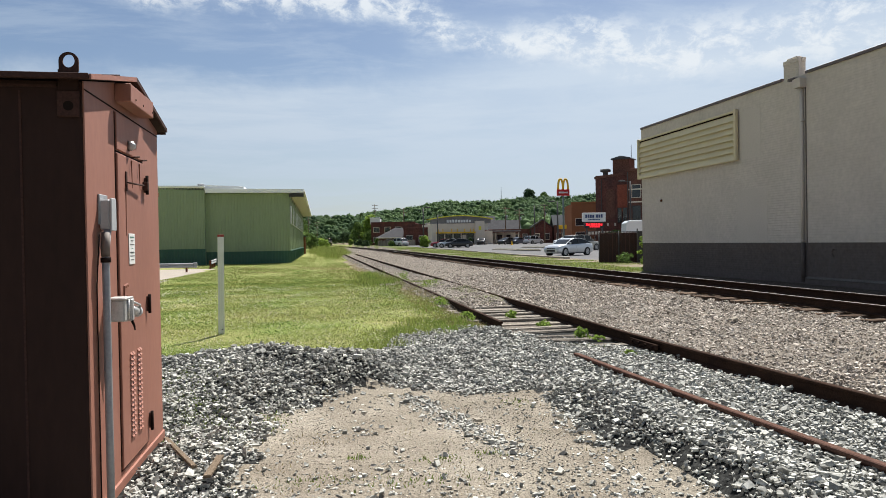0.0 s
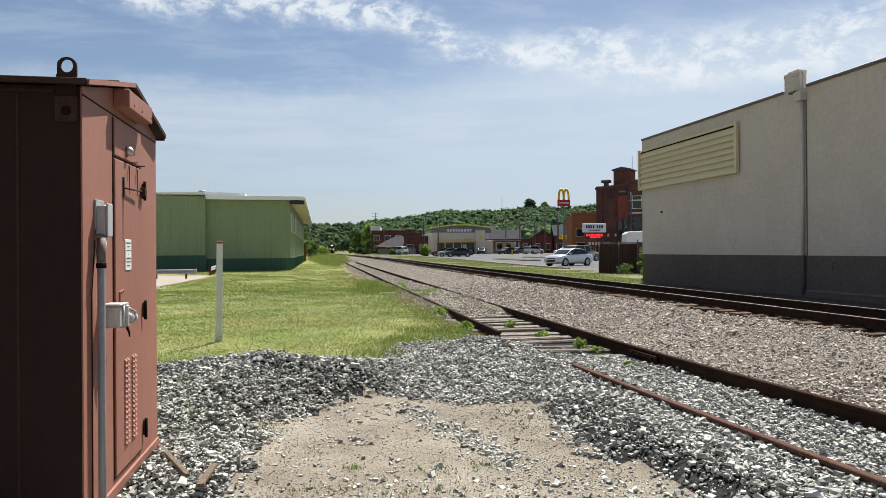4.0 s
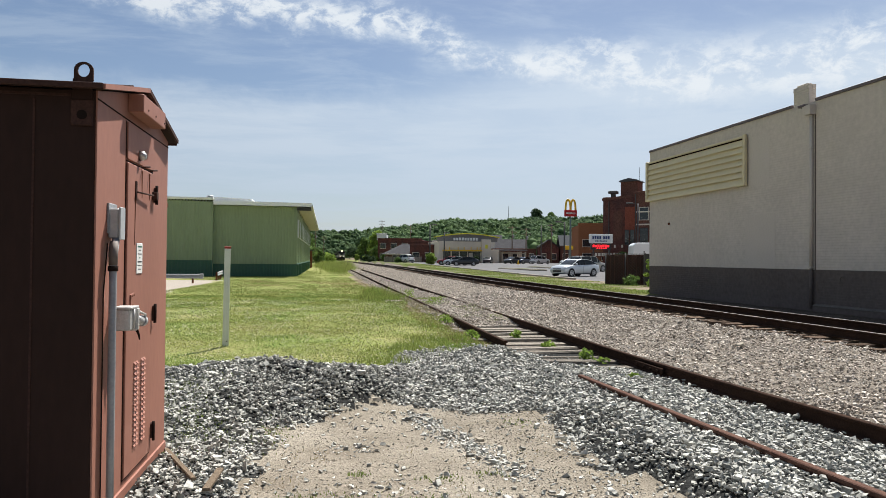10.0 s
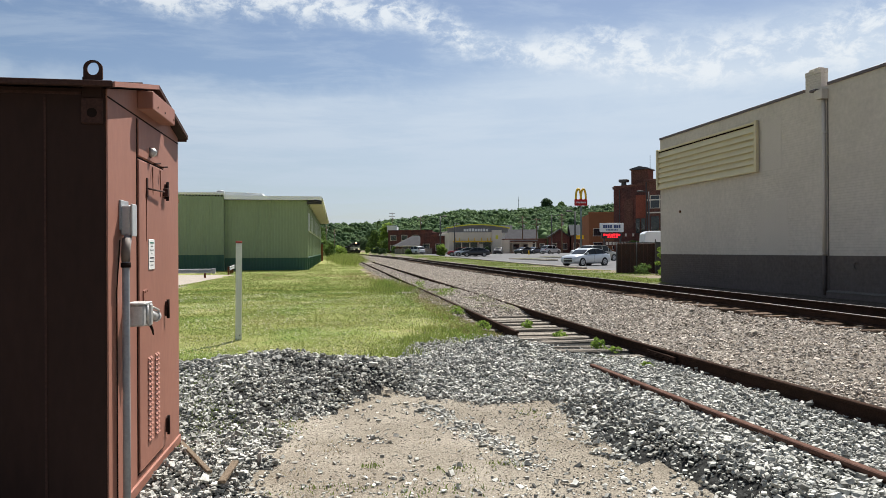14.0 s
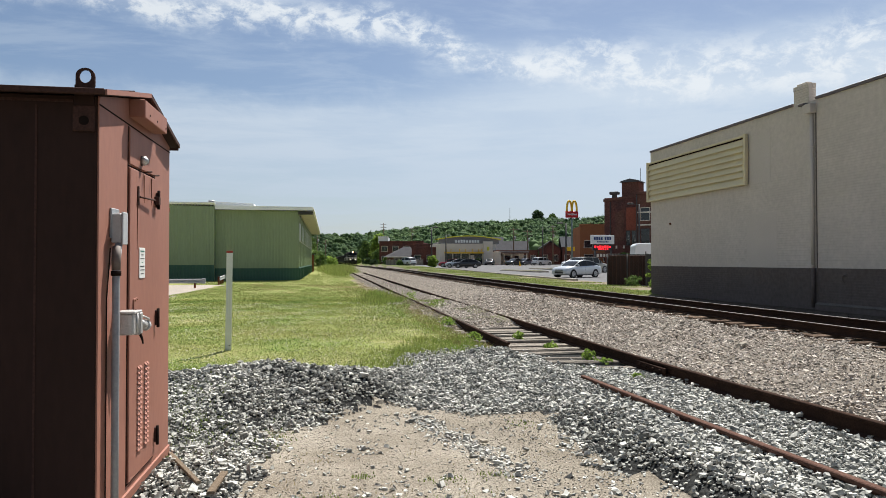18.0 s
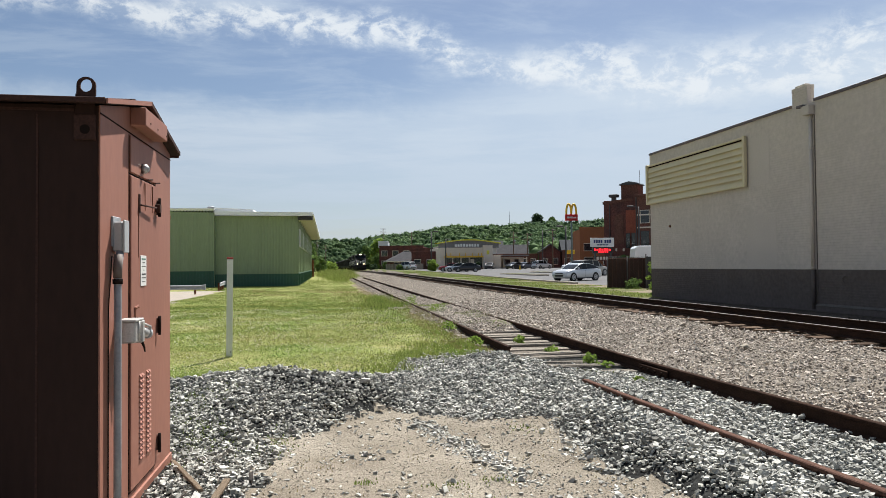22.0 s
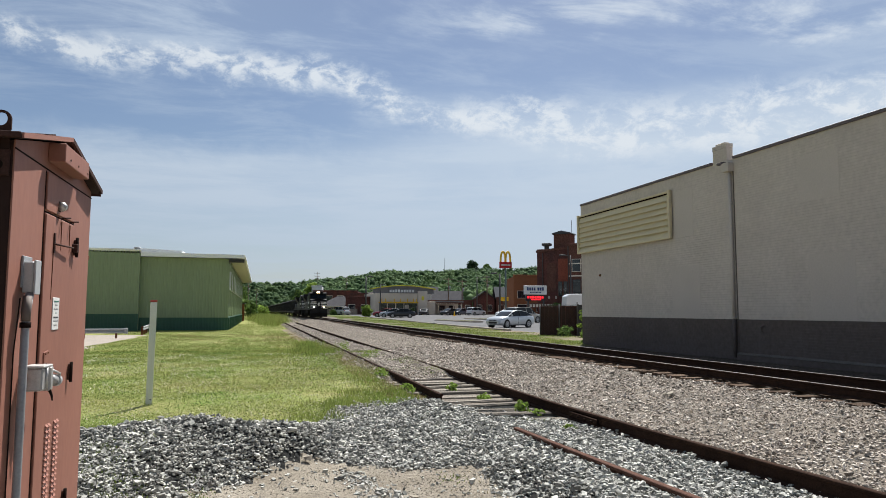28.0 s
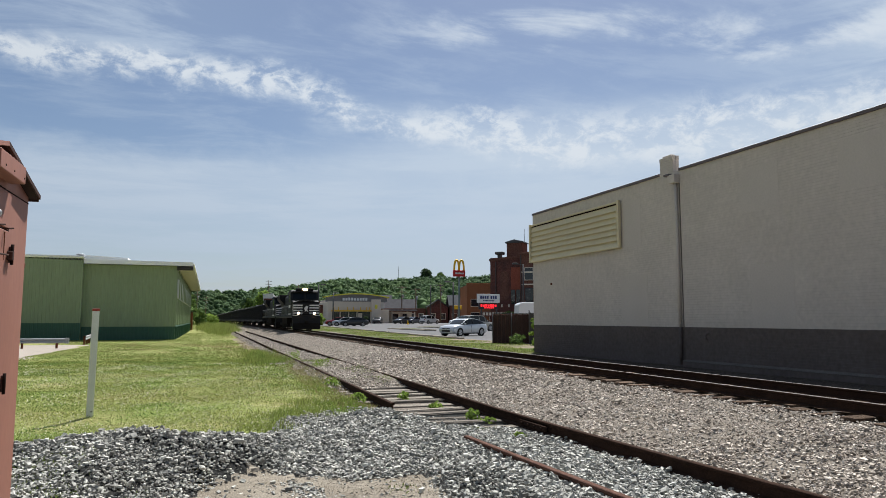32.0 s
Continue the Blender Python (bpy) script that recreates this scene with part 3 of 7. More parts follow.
def build_cabinet():
    c = thing("signal_cabinet", pose(-1.29, 4.2, 0.18), "tall brown-painted steel signal cabinet with louvred door, standing on grey gravel", "cabinet")
    W, D, H = 1.78, 1.9, 2.46
    part("body", prism(gable(0, W, 0.0, H, 0.19), D - 0.01, "x", -D, 0.006), M_CAB_SHADED, c, "brown steel shell with its shade painted in as dark brown")
    part("front_wall", prism(gable(0.002, W - 0.002, 0.0, H, 0.188), 0.0095, "x", -0.0095, 0.002), M_CAB, c, "red-brown steel front wall")
    # flat seams and corner strips on the side wall
    for x in (-0.33, -0.95, -1.55):
        part("seam", box(x - 0.006, x + 0.006, -0.004, 0.002, 0.02, H - 0.06), M_CAB_DARK, c)
    part("seam", box(-1.6, -0.14, -0.006, 0.002, 2.42, 2.435), M_CAB_DARK, c)
    # roof of two folded plates with lips
    ov, t = 0.058, 0.03
    for side in (0, 1):
        y0, y1 = (-0.10, W / 2) if side == 0 else (W / 2, W + 0.05)
        slope = 0.19 / (W / 2)
        za = lambda y: H + 0.035 + (0.19 - abs(y - W / 2) * slope)
        bm = bmesh.new()
        prism([(y0, za(y0) - t), (y1, za(y1) - t), (y1, za(y1)), (y0, za(y0))], D + ov + 0.04, "x", -D - 0.04, 0.004, bm)
        part("roof_plate", bm, M_CAB_SHADED, c)
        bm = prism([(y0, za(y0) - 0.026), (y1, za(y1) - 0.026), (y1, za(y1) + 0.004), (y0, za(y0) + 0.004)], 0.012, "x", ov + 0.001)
        # near lip takes the lit brown, far lip a dark one for its shade
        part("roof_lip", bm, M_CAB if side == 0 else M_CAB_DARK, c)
    part("eave_strip", box(-D - ov, ov, -0.112, -0.100, H - 0.012, H + 0.02, 0.003), M_CAB_DARK, c)
    part("eave_strip", box(-D - ov, ov, W + 0.050, W + 0.062, H - 0.02, H + 0.02, 0.003), M_CAB_DARK, c)
    part("ridge_cap", prism([(W / 2 - 0.09, H + 0.222), (W / 2 + 0.09, H + 0.222), (W / 2, H + 0.246)], D + 2 * ov - 0.1, "x", -D - ov), M_CAB_DARK, c)
    # lifting eyes: upright plates with a round hole
    for x in (-0.07, -0.62):
        bm = bmesh.new()
        n = 20
        ring_in, ring_out = [], []
        for k in range(n):
            a = 2 * math.pi * k / n
            ring_in.append((x + 0.032 * math.cos(a), 0.075 + 0.032 * math.sin(a) * 1.15))
            if math.sin(a) >= 0:
                ring_out.append((x + 0.051 * math.cos(a), 0.078 + 0.046 * math.sin(a)))
            else:
                s = 1 / max(abs(math.cos(a)), abs(math.sin(a)))
                ring_out.append((x + 0.051 * max(-1, min(1, math.cos(a) * s)), 0.078 + 0.078 * max(-1, min(1, math.sin(a) * s))))
        vs = [[bm.verts.new((a, yy, H + 0.03 + b)) for a, b in ring] for yy in (-0.02, -0.006) for ring in (ring_in, ring_out)]
        for k in range(n):
            j = (k + 1) % n
            bm.faces.new((vs[0][k], vs[0][j], vs[1][j], vs[1][k]))
            bm.faces.new((vs[2][k], vs[3][k], vs[3][j], vs[2][j]))
            bm.faces.new((vs[0][k], vs[2][k], vs[2][j], vs[0][j]))
            bm.faces.new((vs[1][k], vs[1][j], vs[3][j], vs[3][k]))
        part("lifting_eye", bm, M_CAB_DARK, c, "dark steel lifting eye")
    # top of the bracket plate, darkened with the same painted shade
    part("bracket_strap", box(-0.13, -0.025, -0.012, 0.0, 2.40, 2.52, 0.003), M_CAB_SHADED, c)
    br = part("lifting_bracket", box(-0.135, -0.02, -0.022, 0.0, 2.255, 2.40, 0.004), M_CAB_DARK, c)
    part("hole", tube([(-0.075, -0.025, 2.315), (-0.075, -0.021, 2.315)], 0.027, 16), M_SEAM, br)
    # front: gable seam, door with its frame
    part("seam", box(0.0, 0.003, 0.0, W, 2.409, 2.417), M_SEAM, c)
    for y in (0.575, 1.275):
        part("door_gap", box(0.0, 0.003, y - 0.004, y + 0.004, 0.07, 2.40), M_SEAM, c)
    for z in (0.075, 2.145):
        part("door_gap", box(0.0, 0.003, 0.575, 1.275, z - 0.004, z + 0.004), M_SEAM, c)
    door = part("door", box(0.0, 0.014, 0.585, 1.265, 0.085, 2.135, 0.004), M_CAB, c)
    part("panel", box(0.0, 0.012, 0.585, 1.265, 2.156, 2.398, 0.004), M_CAB, c)
    # pressed louvres in two double columns
    me = None
    for cy in (0.80, 0.855, 0.985, 1.04):
        for k in range(17):
            z = 0.245 + k * 0.0345
            if me is None:
                bm = bmesh.new()
                top = [bm.verts.new((0.0, a, 0.013)) for a in (-0.024, 0.024)]
                out = [bm.verts.new((0.013, a, -0.004)) for a in (-0.019, 0.019)]
                low = [bm.verts.new((0.0, a, -0.006)) for a in (-0.024, 0.024)]
                bm.faces.new((top[0], top[1], out[1], out[0]))
                bm.faces.new((out[0], out[1], low[1], low[0]))
                bm.faces.new((top[0], out[0], low[0]))
                bm.faces.new((top[1], low[1], out[1]))
                ob = part("louvre", bm, M_CAB, door)
                me = ob.data
            else:
                ob = new("louvre", me)
                ob.parent = door
            ob.matrix_basis = pose(0.014, cy, z)
    # hinges with their pins
    for z in (1.98, 1.10, 0.23):
        h = part("hinge", box(0.0, 0.03, 1.27, 1.32, z - 0.055, z + 0.055, 0.004), M_CAB_DARK, c)
        part("pin", tube([(0.033, 1.275, z - 0.07), (0.033, 1.275, z + 0.07)], 0.011, 8), M_SEAM, h)
    # placard with lines of print too small to read
    sg = part("placard", box(0.014, 0.019, 0.80, 0.95, 1.405, 1.615, 0.003), M_WHITE, door, "small white placard with dark print")
    for k, (w, m) in enumerate(((0.10, M_INK_GREEN), (0.06, M_INK), (0.10, M_INK), (0.03, M_INK_GREEN), (0.10, M_INK), (0.11, M_INK), (0.07, M_INK))):
        z = 1.592 - k * 0.026
        part("print_line", box(0.019, 0.0205, 0.875 - w / 2, 0.875 + w / 2, z - (0.006 if k in (0, 4) else 0.002), z + 0.003), m, sg)
    # awning box and little lamp above the door
    hd = part("hood", box(0.0, 0.10, 0.60, 1.22, 2.465, 2.585, 0.005), M_CAB, c, "brown sheet-metal hood")
    for y in (0.72, 0.92, 1.18):
        part("screw", tube([(0.101, y, 2.50), (0.104, y, 2.50)], 0.007, 6), M_SEAM, hd)
    lamp = part("lamp", tube([(0.01, 0.87, 2.215), (0.035, 0.87, 2.215), (0.055, 0.87, 2.21)], [0.028, 0.034, 0.015], 12), M_CAST, c, "small bright metal lamp")
    part("bracket", box(0.0, 0.014, 0.84, 0.90, 2.18, 2.25, 0.003), M_CAB_DARK, lamp)
    for y in (0.92, 1.13):
        part("hook", tube([(0.014, y, 2.14), (0.04, y, 2.145), (0.06, y + 0.03, 2.15)], 0.006, 6), M_CAB_DARK, c)
        part("drip_stain", tube([(0.015, y, 2.12), (0.015, y + 0.01, 1.93)], [0.005, 0.002], 5), M_RUST, door)
    # latch rod and keeper
    part("rod_plate", box(0.014, 0.022, 0.755, 0.785, 1.90, 2.03, 0.002), M_CAB_DARK, door)
    part("latch_rod", tube([(0.03, 0.76, 1.955), (0.045, 1.12, 1.965)], 0.006, 8), M_CAB_DARK, door)
    part("drip_stain", tube([(0.015, 0.76, 1.90), (0.015, 0.755, 1.60)], [0.004, 0.0015], 5), M_RUST, door)
    part("keeper", box(0.014, 0.05, 1.215, 1.262, 1.94, 2.0, 0.004), M_CAB_DARK, door)
    hasp = part("hasp", prism([(0.66, 1.27), (0.75, 1.28), (0.735, 1.19), (0.70, 1.13), (0.665, 1.19)], 0.008, "x", 0.014), M_CAB, door)
    for y, z in ((0.68, 1.26), (0.73, 1.265), (0.70, 1.20)):
        part("rivet", tube([(0.022, y, z), (0.027, y, z)], 0.005, 6), M_RUST, hasp)
    # grey junction box, conduit and the plug-in socket
    jb = part("junction_box", box(0.004, 0.062, 0.215, 0.31, 1.63, 1.81, 0.008), M_GREY_PAINT, c, "grey electrical junction box")
    part("lid", box(0.063, 0.074, 0.212, 0.313, 1.622, 1.818, 0.004), M_GREY_PAINT, jb)
    part("mount", box(0.0, 0.012, 0.20, 0.36, 1.66, 1.84, 0.003), M_GALV, jb)
    cd = part("conduit", tube([(0.045, 0.18, -0.1), (0.045, 0.18, 0.5), (0.045, 0.18, 1.50), (0.042, 0.24, 1.63)], 0.022, 14), M_GALV, c, "grey steel conduit")
    part("coupling", tube([(0.045, 0.18, 1.47), (0.045, 0.18, 1.53), (0.045, 0.195, 1.61)], [0.025, 0.026, 0.024], 14), M_COUPLING, cd, "brown-stained steel coupling")
    part("collar", tube([(0.045, 0.18, 1.435), (0.045, 0.18, 1.465)], 0.029, 14), M_SEAM, cd)
    part("wire", tube([(0.008, 0.13, -0.1), (0.008, 0.13, 1.3), (0.015, 0.17, 1.60)], 0.004, 6), M_SEAM, c, "thin black wire")
    part("wire", tube([(0.008, 0.30, -0.1), (0.008, 0.30, 1.07)], 0.003, 6), M_SEAM, c, "thin black wire")
    sk = part("socket_box", box(0.02, 0.115, 0.29, 0.42, 1.07, 1.20, 0.008), M_CAST, c, "grey cast socket box")
    part("socket_lid", box(0.012, 0.125, 0.285, 0.46, 1.20, 1.215, 0.004), M_CAST, sk)
    part("spring_cover", box(0.03, 0.13, 0.40, 0.46, 1.06, 1.205, 0.010), M_CAST, sk)
    part("hinge_pin", tube([(0.118, 0.36, 1.08), (0.118, 0.36, 1.20)], 0.009, 8), M_CAST, sk)
    part("plug", tube([(0.10, 0.44, 1.13), (0.115, 0.55, 1.11)], 0.030, 16), M_CAST, sk, "round grey plug")
    part("plug_cap", tube([(0.113, 0.545, 1.112), (0.118, 0.575, 1.106)], 0.036, 16), M_GREY_PAINT, sk)
    part("guard", tube([(0.08, 0.45, 1.17), (0.12, 0.49, 1.172), (0.14, 0.55, 1.15), (0.135, 0.57, 1.11)], 0.008, 8), M_CAST, sk)
    part("lever", tube([(0.12, 0.42, 1.07), (0.13, 0.44, 1.03), (0.132, 0.45, 1.0)], [0.009, 0.007, 0.004], 8), M_SEAM, sk)
    # eye bolt on the far edge, sill
    part("eye_bolt", tube([(-0.03, W, 1.93), (-0.03, W + 0.05, 1.93), (-0.03, W + 0.06, 1.96)], 0.022, 8), M_RUST, c)
    part("sill", box(-D + 0.02, 0.012, -0.012, W + 0.012, -0.10, 0.03, 0.006), M_CAB, c)


build_cabinet()

post = thing("marker_post", pose(-1.81, 13.28, 0.02, 0.0, 0.6, 8), "white square marker post with a red cap on the lawn", "post")
part("shaft", box(-0.055, 0.055, -0.035, 0.035, -0.15, 1.84, 0.006), M_WHITE, post)
part("cap", box(-0.058, 0.058, -0.038, 0.038, 1.84, 1.88, 0.006), M_REDCAP, post, "weathered red cap")
part("bolt", tube([(0.02, -0.036, 0.14), (0.02, -0.044, 0.14)], 0.012, 8), M_SEAM, post)

for x, y, ln, w, rz, tilt in ((-1.05, 5.36, 0.92, 0.034, 113, 1), (-0.745, 4.95, 0.50, 0.05, 88, 2)):
    b = link_bm("broken_board", box(-ln / 2, ln / 2, -w / 2, w / 2, 0, 0.022, 0.003), M_PLANK)
    b.matrix_basis = pose(x, y, 0.185, 0, tilt, rz)
    tagged(b, "weathered grey wooden board lying on the gravel", "board", "boards by the cabinet")

# ---- beige brick building beyond the main track ----
M_BEIGE = material("beige_painted_brick", (0.575, 0.52, 0.462), 0.85, second=(0.51, 0.462, 0.41), scale=0.9, amount=0.8, grain=7, grain_amount=0.07, bump=0.25, bump_scale=14)
M_BEIGE_FLAT = material("beige_painted_infill", (0.555, 0.503, 0.447), 0.85, second=(0.515, 0.467, 0.413), scale=1.2, grain=20, grain_amount=0.04, bump=0.08, bump_scale=30)
M_CREAM = material("cream_sheet_metal", (0.62, 0.545, 0.35), 0.6, second=(0.55, 0.48, 0.31), scale=2, grain_amount=0.04)
M_DARKBAND = material("dark_grey_painted_brick", (0.135, 0.112, 0.101), 0.85, second=(0.112, 0.092, 0.083), scale=0.8, grain=8, grain_amount=0.12, bump=0.3, bump_scale=14)
M_LEDGE = material("grey_ledge", (0.15, 0.135, 0.12), 0.9, second=(0.09, 0.08, 0.072), scale=2)
M_COPING = material("brown_coping", (0.11, 0.085, 0.085), 0.6, second=(0.08, 0.065, 0.065), scale=3)


def courses(z0, z1, y0, y1, pitch=0.0735, joint=0.011, depth=0.0055):
    """A brick face in courses: each one stands proud of the joint above it."""
    bm = bmesh.new()
    n = max(1, round((z1 - z0) / pitch))
    p = (z1 - z0) / n
    zs, xs = [], []
    for k in range(n):
        a = z0 + k * p
        zs += [a, a + p - joint, a + p - joint * 0.6, a + p]
        xs += [0.0, 0.0, depth, depth if k < n - 1 else 0.0]
    rows = []
    for y in (y0, y1):
        rows.append([bm.verts.new((x, y, z)) for x, z in zip(xs, zs)])
    for i in range(len(zs) - 1):
        bm.faces.new((rows[0][i], rows[1][i], rows[1][i + 1], rows[0][i + 1]))
    return bm


def build_brick():
    b = thing("brick_building", pose(13.3, 27.4, 0.1, 0, 0, 1.0), "long beige-painted brick building with a dark grey base band", "building")
    Y0, Y1, H, BAND = -42.0, -0.2, 6.12, 1.40
    part("core", box(0.012, 18, Y0, Y1 - 0.012, -0.3, H), M_BEIGE_FLAT, b)
    part("wall", courses(BAND, H, Y0, Y1), M_BEIGE, b, "beige-painted brick wall")
    part("base_band", courses(-0.3, BAND - 0.002, Y0, Y1, depth=0.003), M_DARKBAND, b, "dark grey painted brick base")
    part("end_wall", box(0.0, 18, Y1 - 0.012, Y1, BAND, H), M_BEIGE, b)
    part("end_band", box(0.0, 18, Y1 - 0.012, Y1, -0.3, BAND - 0.004), M_DARKBAND, b)
    part("coping", prism([(-0.05, H), (0.32, H), (0.32, H + 0.09), (-0.02, H + 0.09), (-0.05, H + 0.075)], 9.0 - 0.22, "y", -9.0, 0.0), M_COPING, b)
    part("coping", prism([(-0.05, H), (0.32, H), (0.32, H + 0.09), (-0.02, H + 0.09), (-0.05, H + 0.075)], 31.9, "y", -41.9), M_COPING, b)
    part("roof", box(0.2, 18, Y0, Y1 - 0.2, H - 0.25, H - 0.2), M_COPING, b)
    # chimney of single bricks
    C0, CN = -9.70, 3            # near end and bricks along its face
    ch = part("chimney", box(0.012, 0.225, C0 + 0.008, C0 + CN * 0.218 - 0.008, H - 0.1, H + 0.53), M_BEIGE_FLAT, b, "short painted brick chimney")
    shared = {}
    r = random.Random(3)

    def brick(long, x, y, z, turned):
        if long not in shared:
            ob = part("brick", box(-long / 2, long / 2, -0.045, 0.045, 0.0, 0.064, 0.005), M_BEIGE, ch)
            shared[long] = ob.data
        else:
            ob = new("brick", shared[long])
            ob.parent = ch
        ob.matrix_basis = pose(x, y, z, 0, 0, (90 if turned else 0) + r.uniform(-0.4, 0.4))
    for k in range(9):
        z = H - 0.09 + k * 0.0735 - (0.01 if k == 8 else 0)
        proud = -0.012 if k >= 7 else 0.0
        if k % 2 == 0:
            for j in range(CN):
                brick(0.208, 0.05 + proud, C0 + 0.109 + j * 0.218, z, True)
            brick(0.125, 0.163, C0 + 0.045 + proud, z, False)
        else:
            brick(0.099, 0.05 + proud, C0 + 0.0545, z, True)
            for j in range(CN - 1):
                brick(0.208, 0.05 + proud, C0 + 0.218 + j * 0.218, z, True)
            brick(0.099, 0.05 + proud, C0 + CN * 0.218 - 0.0545, z, True)
            brick(0.125, 0.163, C0 + 0.045 + proud, z, False)
    part("cap_course", box(0.03, 0.2, C0 + 0.12, C0 + 0.54, H + 0.56, H + 0.61, 0.01), M_BEIGE, ch)
    # louvre: frame with tilted slats
    lv = part("louvre_panel", box(-0.03, 0.0, -6.84, -0.10, 4.10, 5.66), M_CREAM, b, "cream metal louvre panel")
    for a in (box(-0.14, -0.03, -6.90, -6.78, 4.06, 5.72, 0.01), box(-0.14, -0.03, -0.20, -0.08, 4.06, 5.72, 0.01), box(-0.14, -0.03, -6.78, -0.20, 4.06, 4.13, 0.01), box(-0.10, -0.03, -6.78, -0.20, 5.63, 5.70, 0.01)):
        part("frame", a, M_CREAM, lv)
    part("gap", box(-0.055, -0.03, -6.78, -0.20, 5.585, 5.63), M_SEAM, lv)
    me2 = None
    for k in range(7):
        if me2 is None:
            bm = prism([(-0.035, 0.20), (-0.03, 0.205), (-0.112, 0.014), (-0.118, 0.0), (-0.035, 0.035)], 6.58, "y", -6.78)
            ob = part("slat", bm, M_CREAM, lv)
            me2 = ob.data
        else:
            ob = new("slat", me2)
            ob.parent = lv
        ob.matrix_basis = pose(0, 0, 4.13 + k * 0.206)
    # downpipe and its hopper
    dp = part("downpipe", tube([(-0.06, -9.86, 1.40), (-0.06, -9.86, 3.0), (-0.06, -9.86, 5.75)], 0.05, 10), M_BEIGE_FLAT, b, "beige painted downpipe")
    part("lower_pipe", tube([(-0.06, -9.86, 0.30), (-0.06, -9.86, 1.40)], 0.05, 10), M_DARKBAND, dp, "dark grey painted lower length")
    part("hopper", prism([(-9.99, 5.75), (-9.74, 5.75), (-9.66, 5.88), (-9.66, 6.02), (-9.99, 6.02)], 0.2, "x", -0.2, 0.01), M_BEIGE_FLAT, dp)
    part("spout", box(-0.22, 0.0, -9.75, -9.50, 6.0, 6.07, 0.01), M_COPING, dp)
    # thin dark strip laid on the wall to stand for the pipe's shadow
    part("painted_pipe_shadow", box(-0.012, 0.0, -9.985, -9.95, 0.42, 5.75), M_DARKBAND, dp)
    for z in (1.44, 3.1, 4.8):
        part("strap", box(-0.115, 0.0, -9.92, -9.80, z, z + 0.04, 0.004), M_BEIGE_FLAT, dp)
    # bricked-up openings, flush panels
    for y0, y1, z0, z1 in ((-7.98, -6.95, 4.05, 5.6), (-8.25, -6.75, 1.402, 3.1), (-13.75, -12.45, 4.45, 5.65), (-14.1, -12.7, 1.42, 3.07), (-17.4, -15.5, 4.55, 5.7), (-19.6, -18.0, 1.45, 3.1), (-22.5, -20.8, 4.5, 5.65)):
        part("infill_panel", box(-0.003, 0.0, y0, y1, z0, z1), M_BEIGE_FLAT, b)
        if z0 < 2 and y0 < -10:
            part("sill_line", box(-0.012, 0.0, y0 - 0.04, y1 + 0.04, z1, z1 + 0.04, 0.004), M_BEIGE, b)
    # concrete ledge along the near half, fittings
    part("plinth", prism([(-0.12, -0.4), (0.0, -0.4), (0.0, 0.45), (-0.05, 0.43), (-0.12, 0.40)], 31.0, "y", -41.0), M_DARKBAND, b)
    part("ledge", prism([(-0.125, 0.385), (-0.04, 0.43), (-0.04, 0.445), (-0.13, 0.40)], 31.0, "y", -41.0), M_LEDGE, b)
    part("pipe_ring", tube([(-0.02, -11.0 + 0.09 * math.cos(a / 3.0), 1.13 + 0.10 * math.sin(a / 3.0)) for a in range(-4, 8)], 0.014, 6), M_DARKBAND, b)
    part("fitting", tube([(-0.05, -1.85, 3.07), (0.0, -1.85, 3.07)], 0.045, 8), M_RUST, b)


build_brick()

# ---- green warehouse on the far side of the lawn ----
M_GREEN = material("green_metal_siding", (0.25, 0.31, 0.18), 0.55, second=(0.225, 0.28, 0.16), scale=0.5, amount=0.7, grain=3, grain_amount=0.06, stretch=(3, 3, 0.5))
M_GREEN_DARK = material("dark_green_base", (0.03, 0.10, 0.062), 0.5, second=(0.025, 0.08, 0.05), scale=0.5, grain=4, grain_amount=0.08)
M_ROOFWHITE = material("white_metal_roof", (0.86, 0.87, 0.88), 0.5, 0.0, second=(0.78, 0.79, 0.80), scale=0.7, grain_amount=0.05)
M_SOFFIT = material("pale_soffit", (0.50, 0.46, 0.37), 0.8, second=(0.42, 0.39, 0.32), scale=1.0)
M_PANE = material("translucent_panel", (0.62, 0.64, 0.64), 0.35, second=(0.52, 0.55, 0.56), scale=1.5, grain_amount=0.03)
M_BLACKSTEEL = material("black_steel", (0.025, 0.025, 0.025), 0.6, grain_amount=0.1)


def ribbed(x0, x1, z0, z1, pitch=0.30, rib=0.025, along="x"):
    """A wall sheet with upright ribs; stands in the plane y = 0 and faces -y (or x = 0 and +x)."""
    bm = bmesh.new()
    pts, x = [], x0
    while x < x1 - 1e-6:
        for u, d in ((0.0, 0.0), (0.72, 0.0), (0.78, rib), (0.94, rib), (1.0, 0.0)):
            if x + u * pitch <= x1:
                pts.append((x + u * pitch, d))
        x += pitch
    pts.append((x1, 0.0))
    put = (lambda a, d, z: (a, -d, z)) if along == "x" else (lambda a, d, z: (d, a, z))
    rows = [[bm.verts.new(put(a, d, z)) for a, d in pts] for z in (z0, z1)]
    for i in range(len(pts) - 1):
        bm.faces.new((rows[0][i], rows[0][i + 1], rows[1][i + 1], rows[1][i]))
    return bm


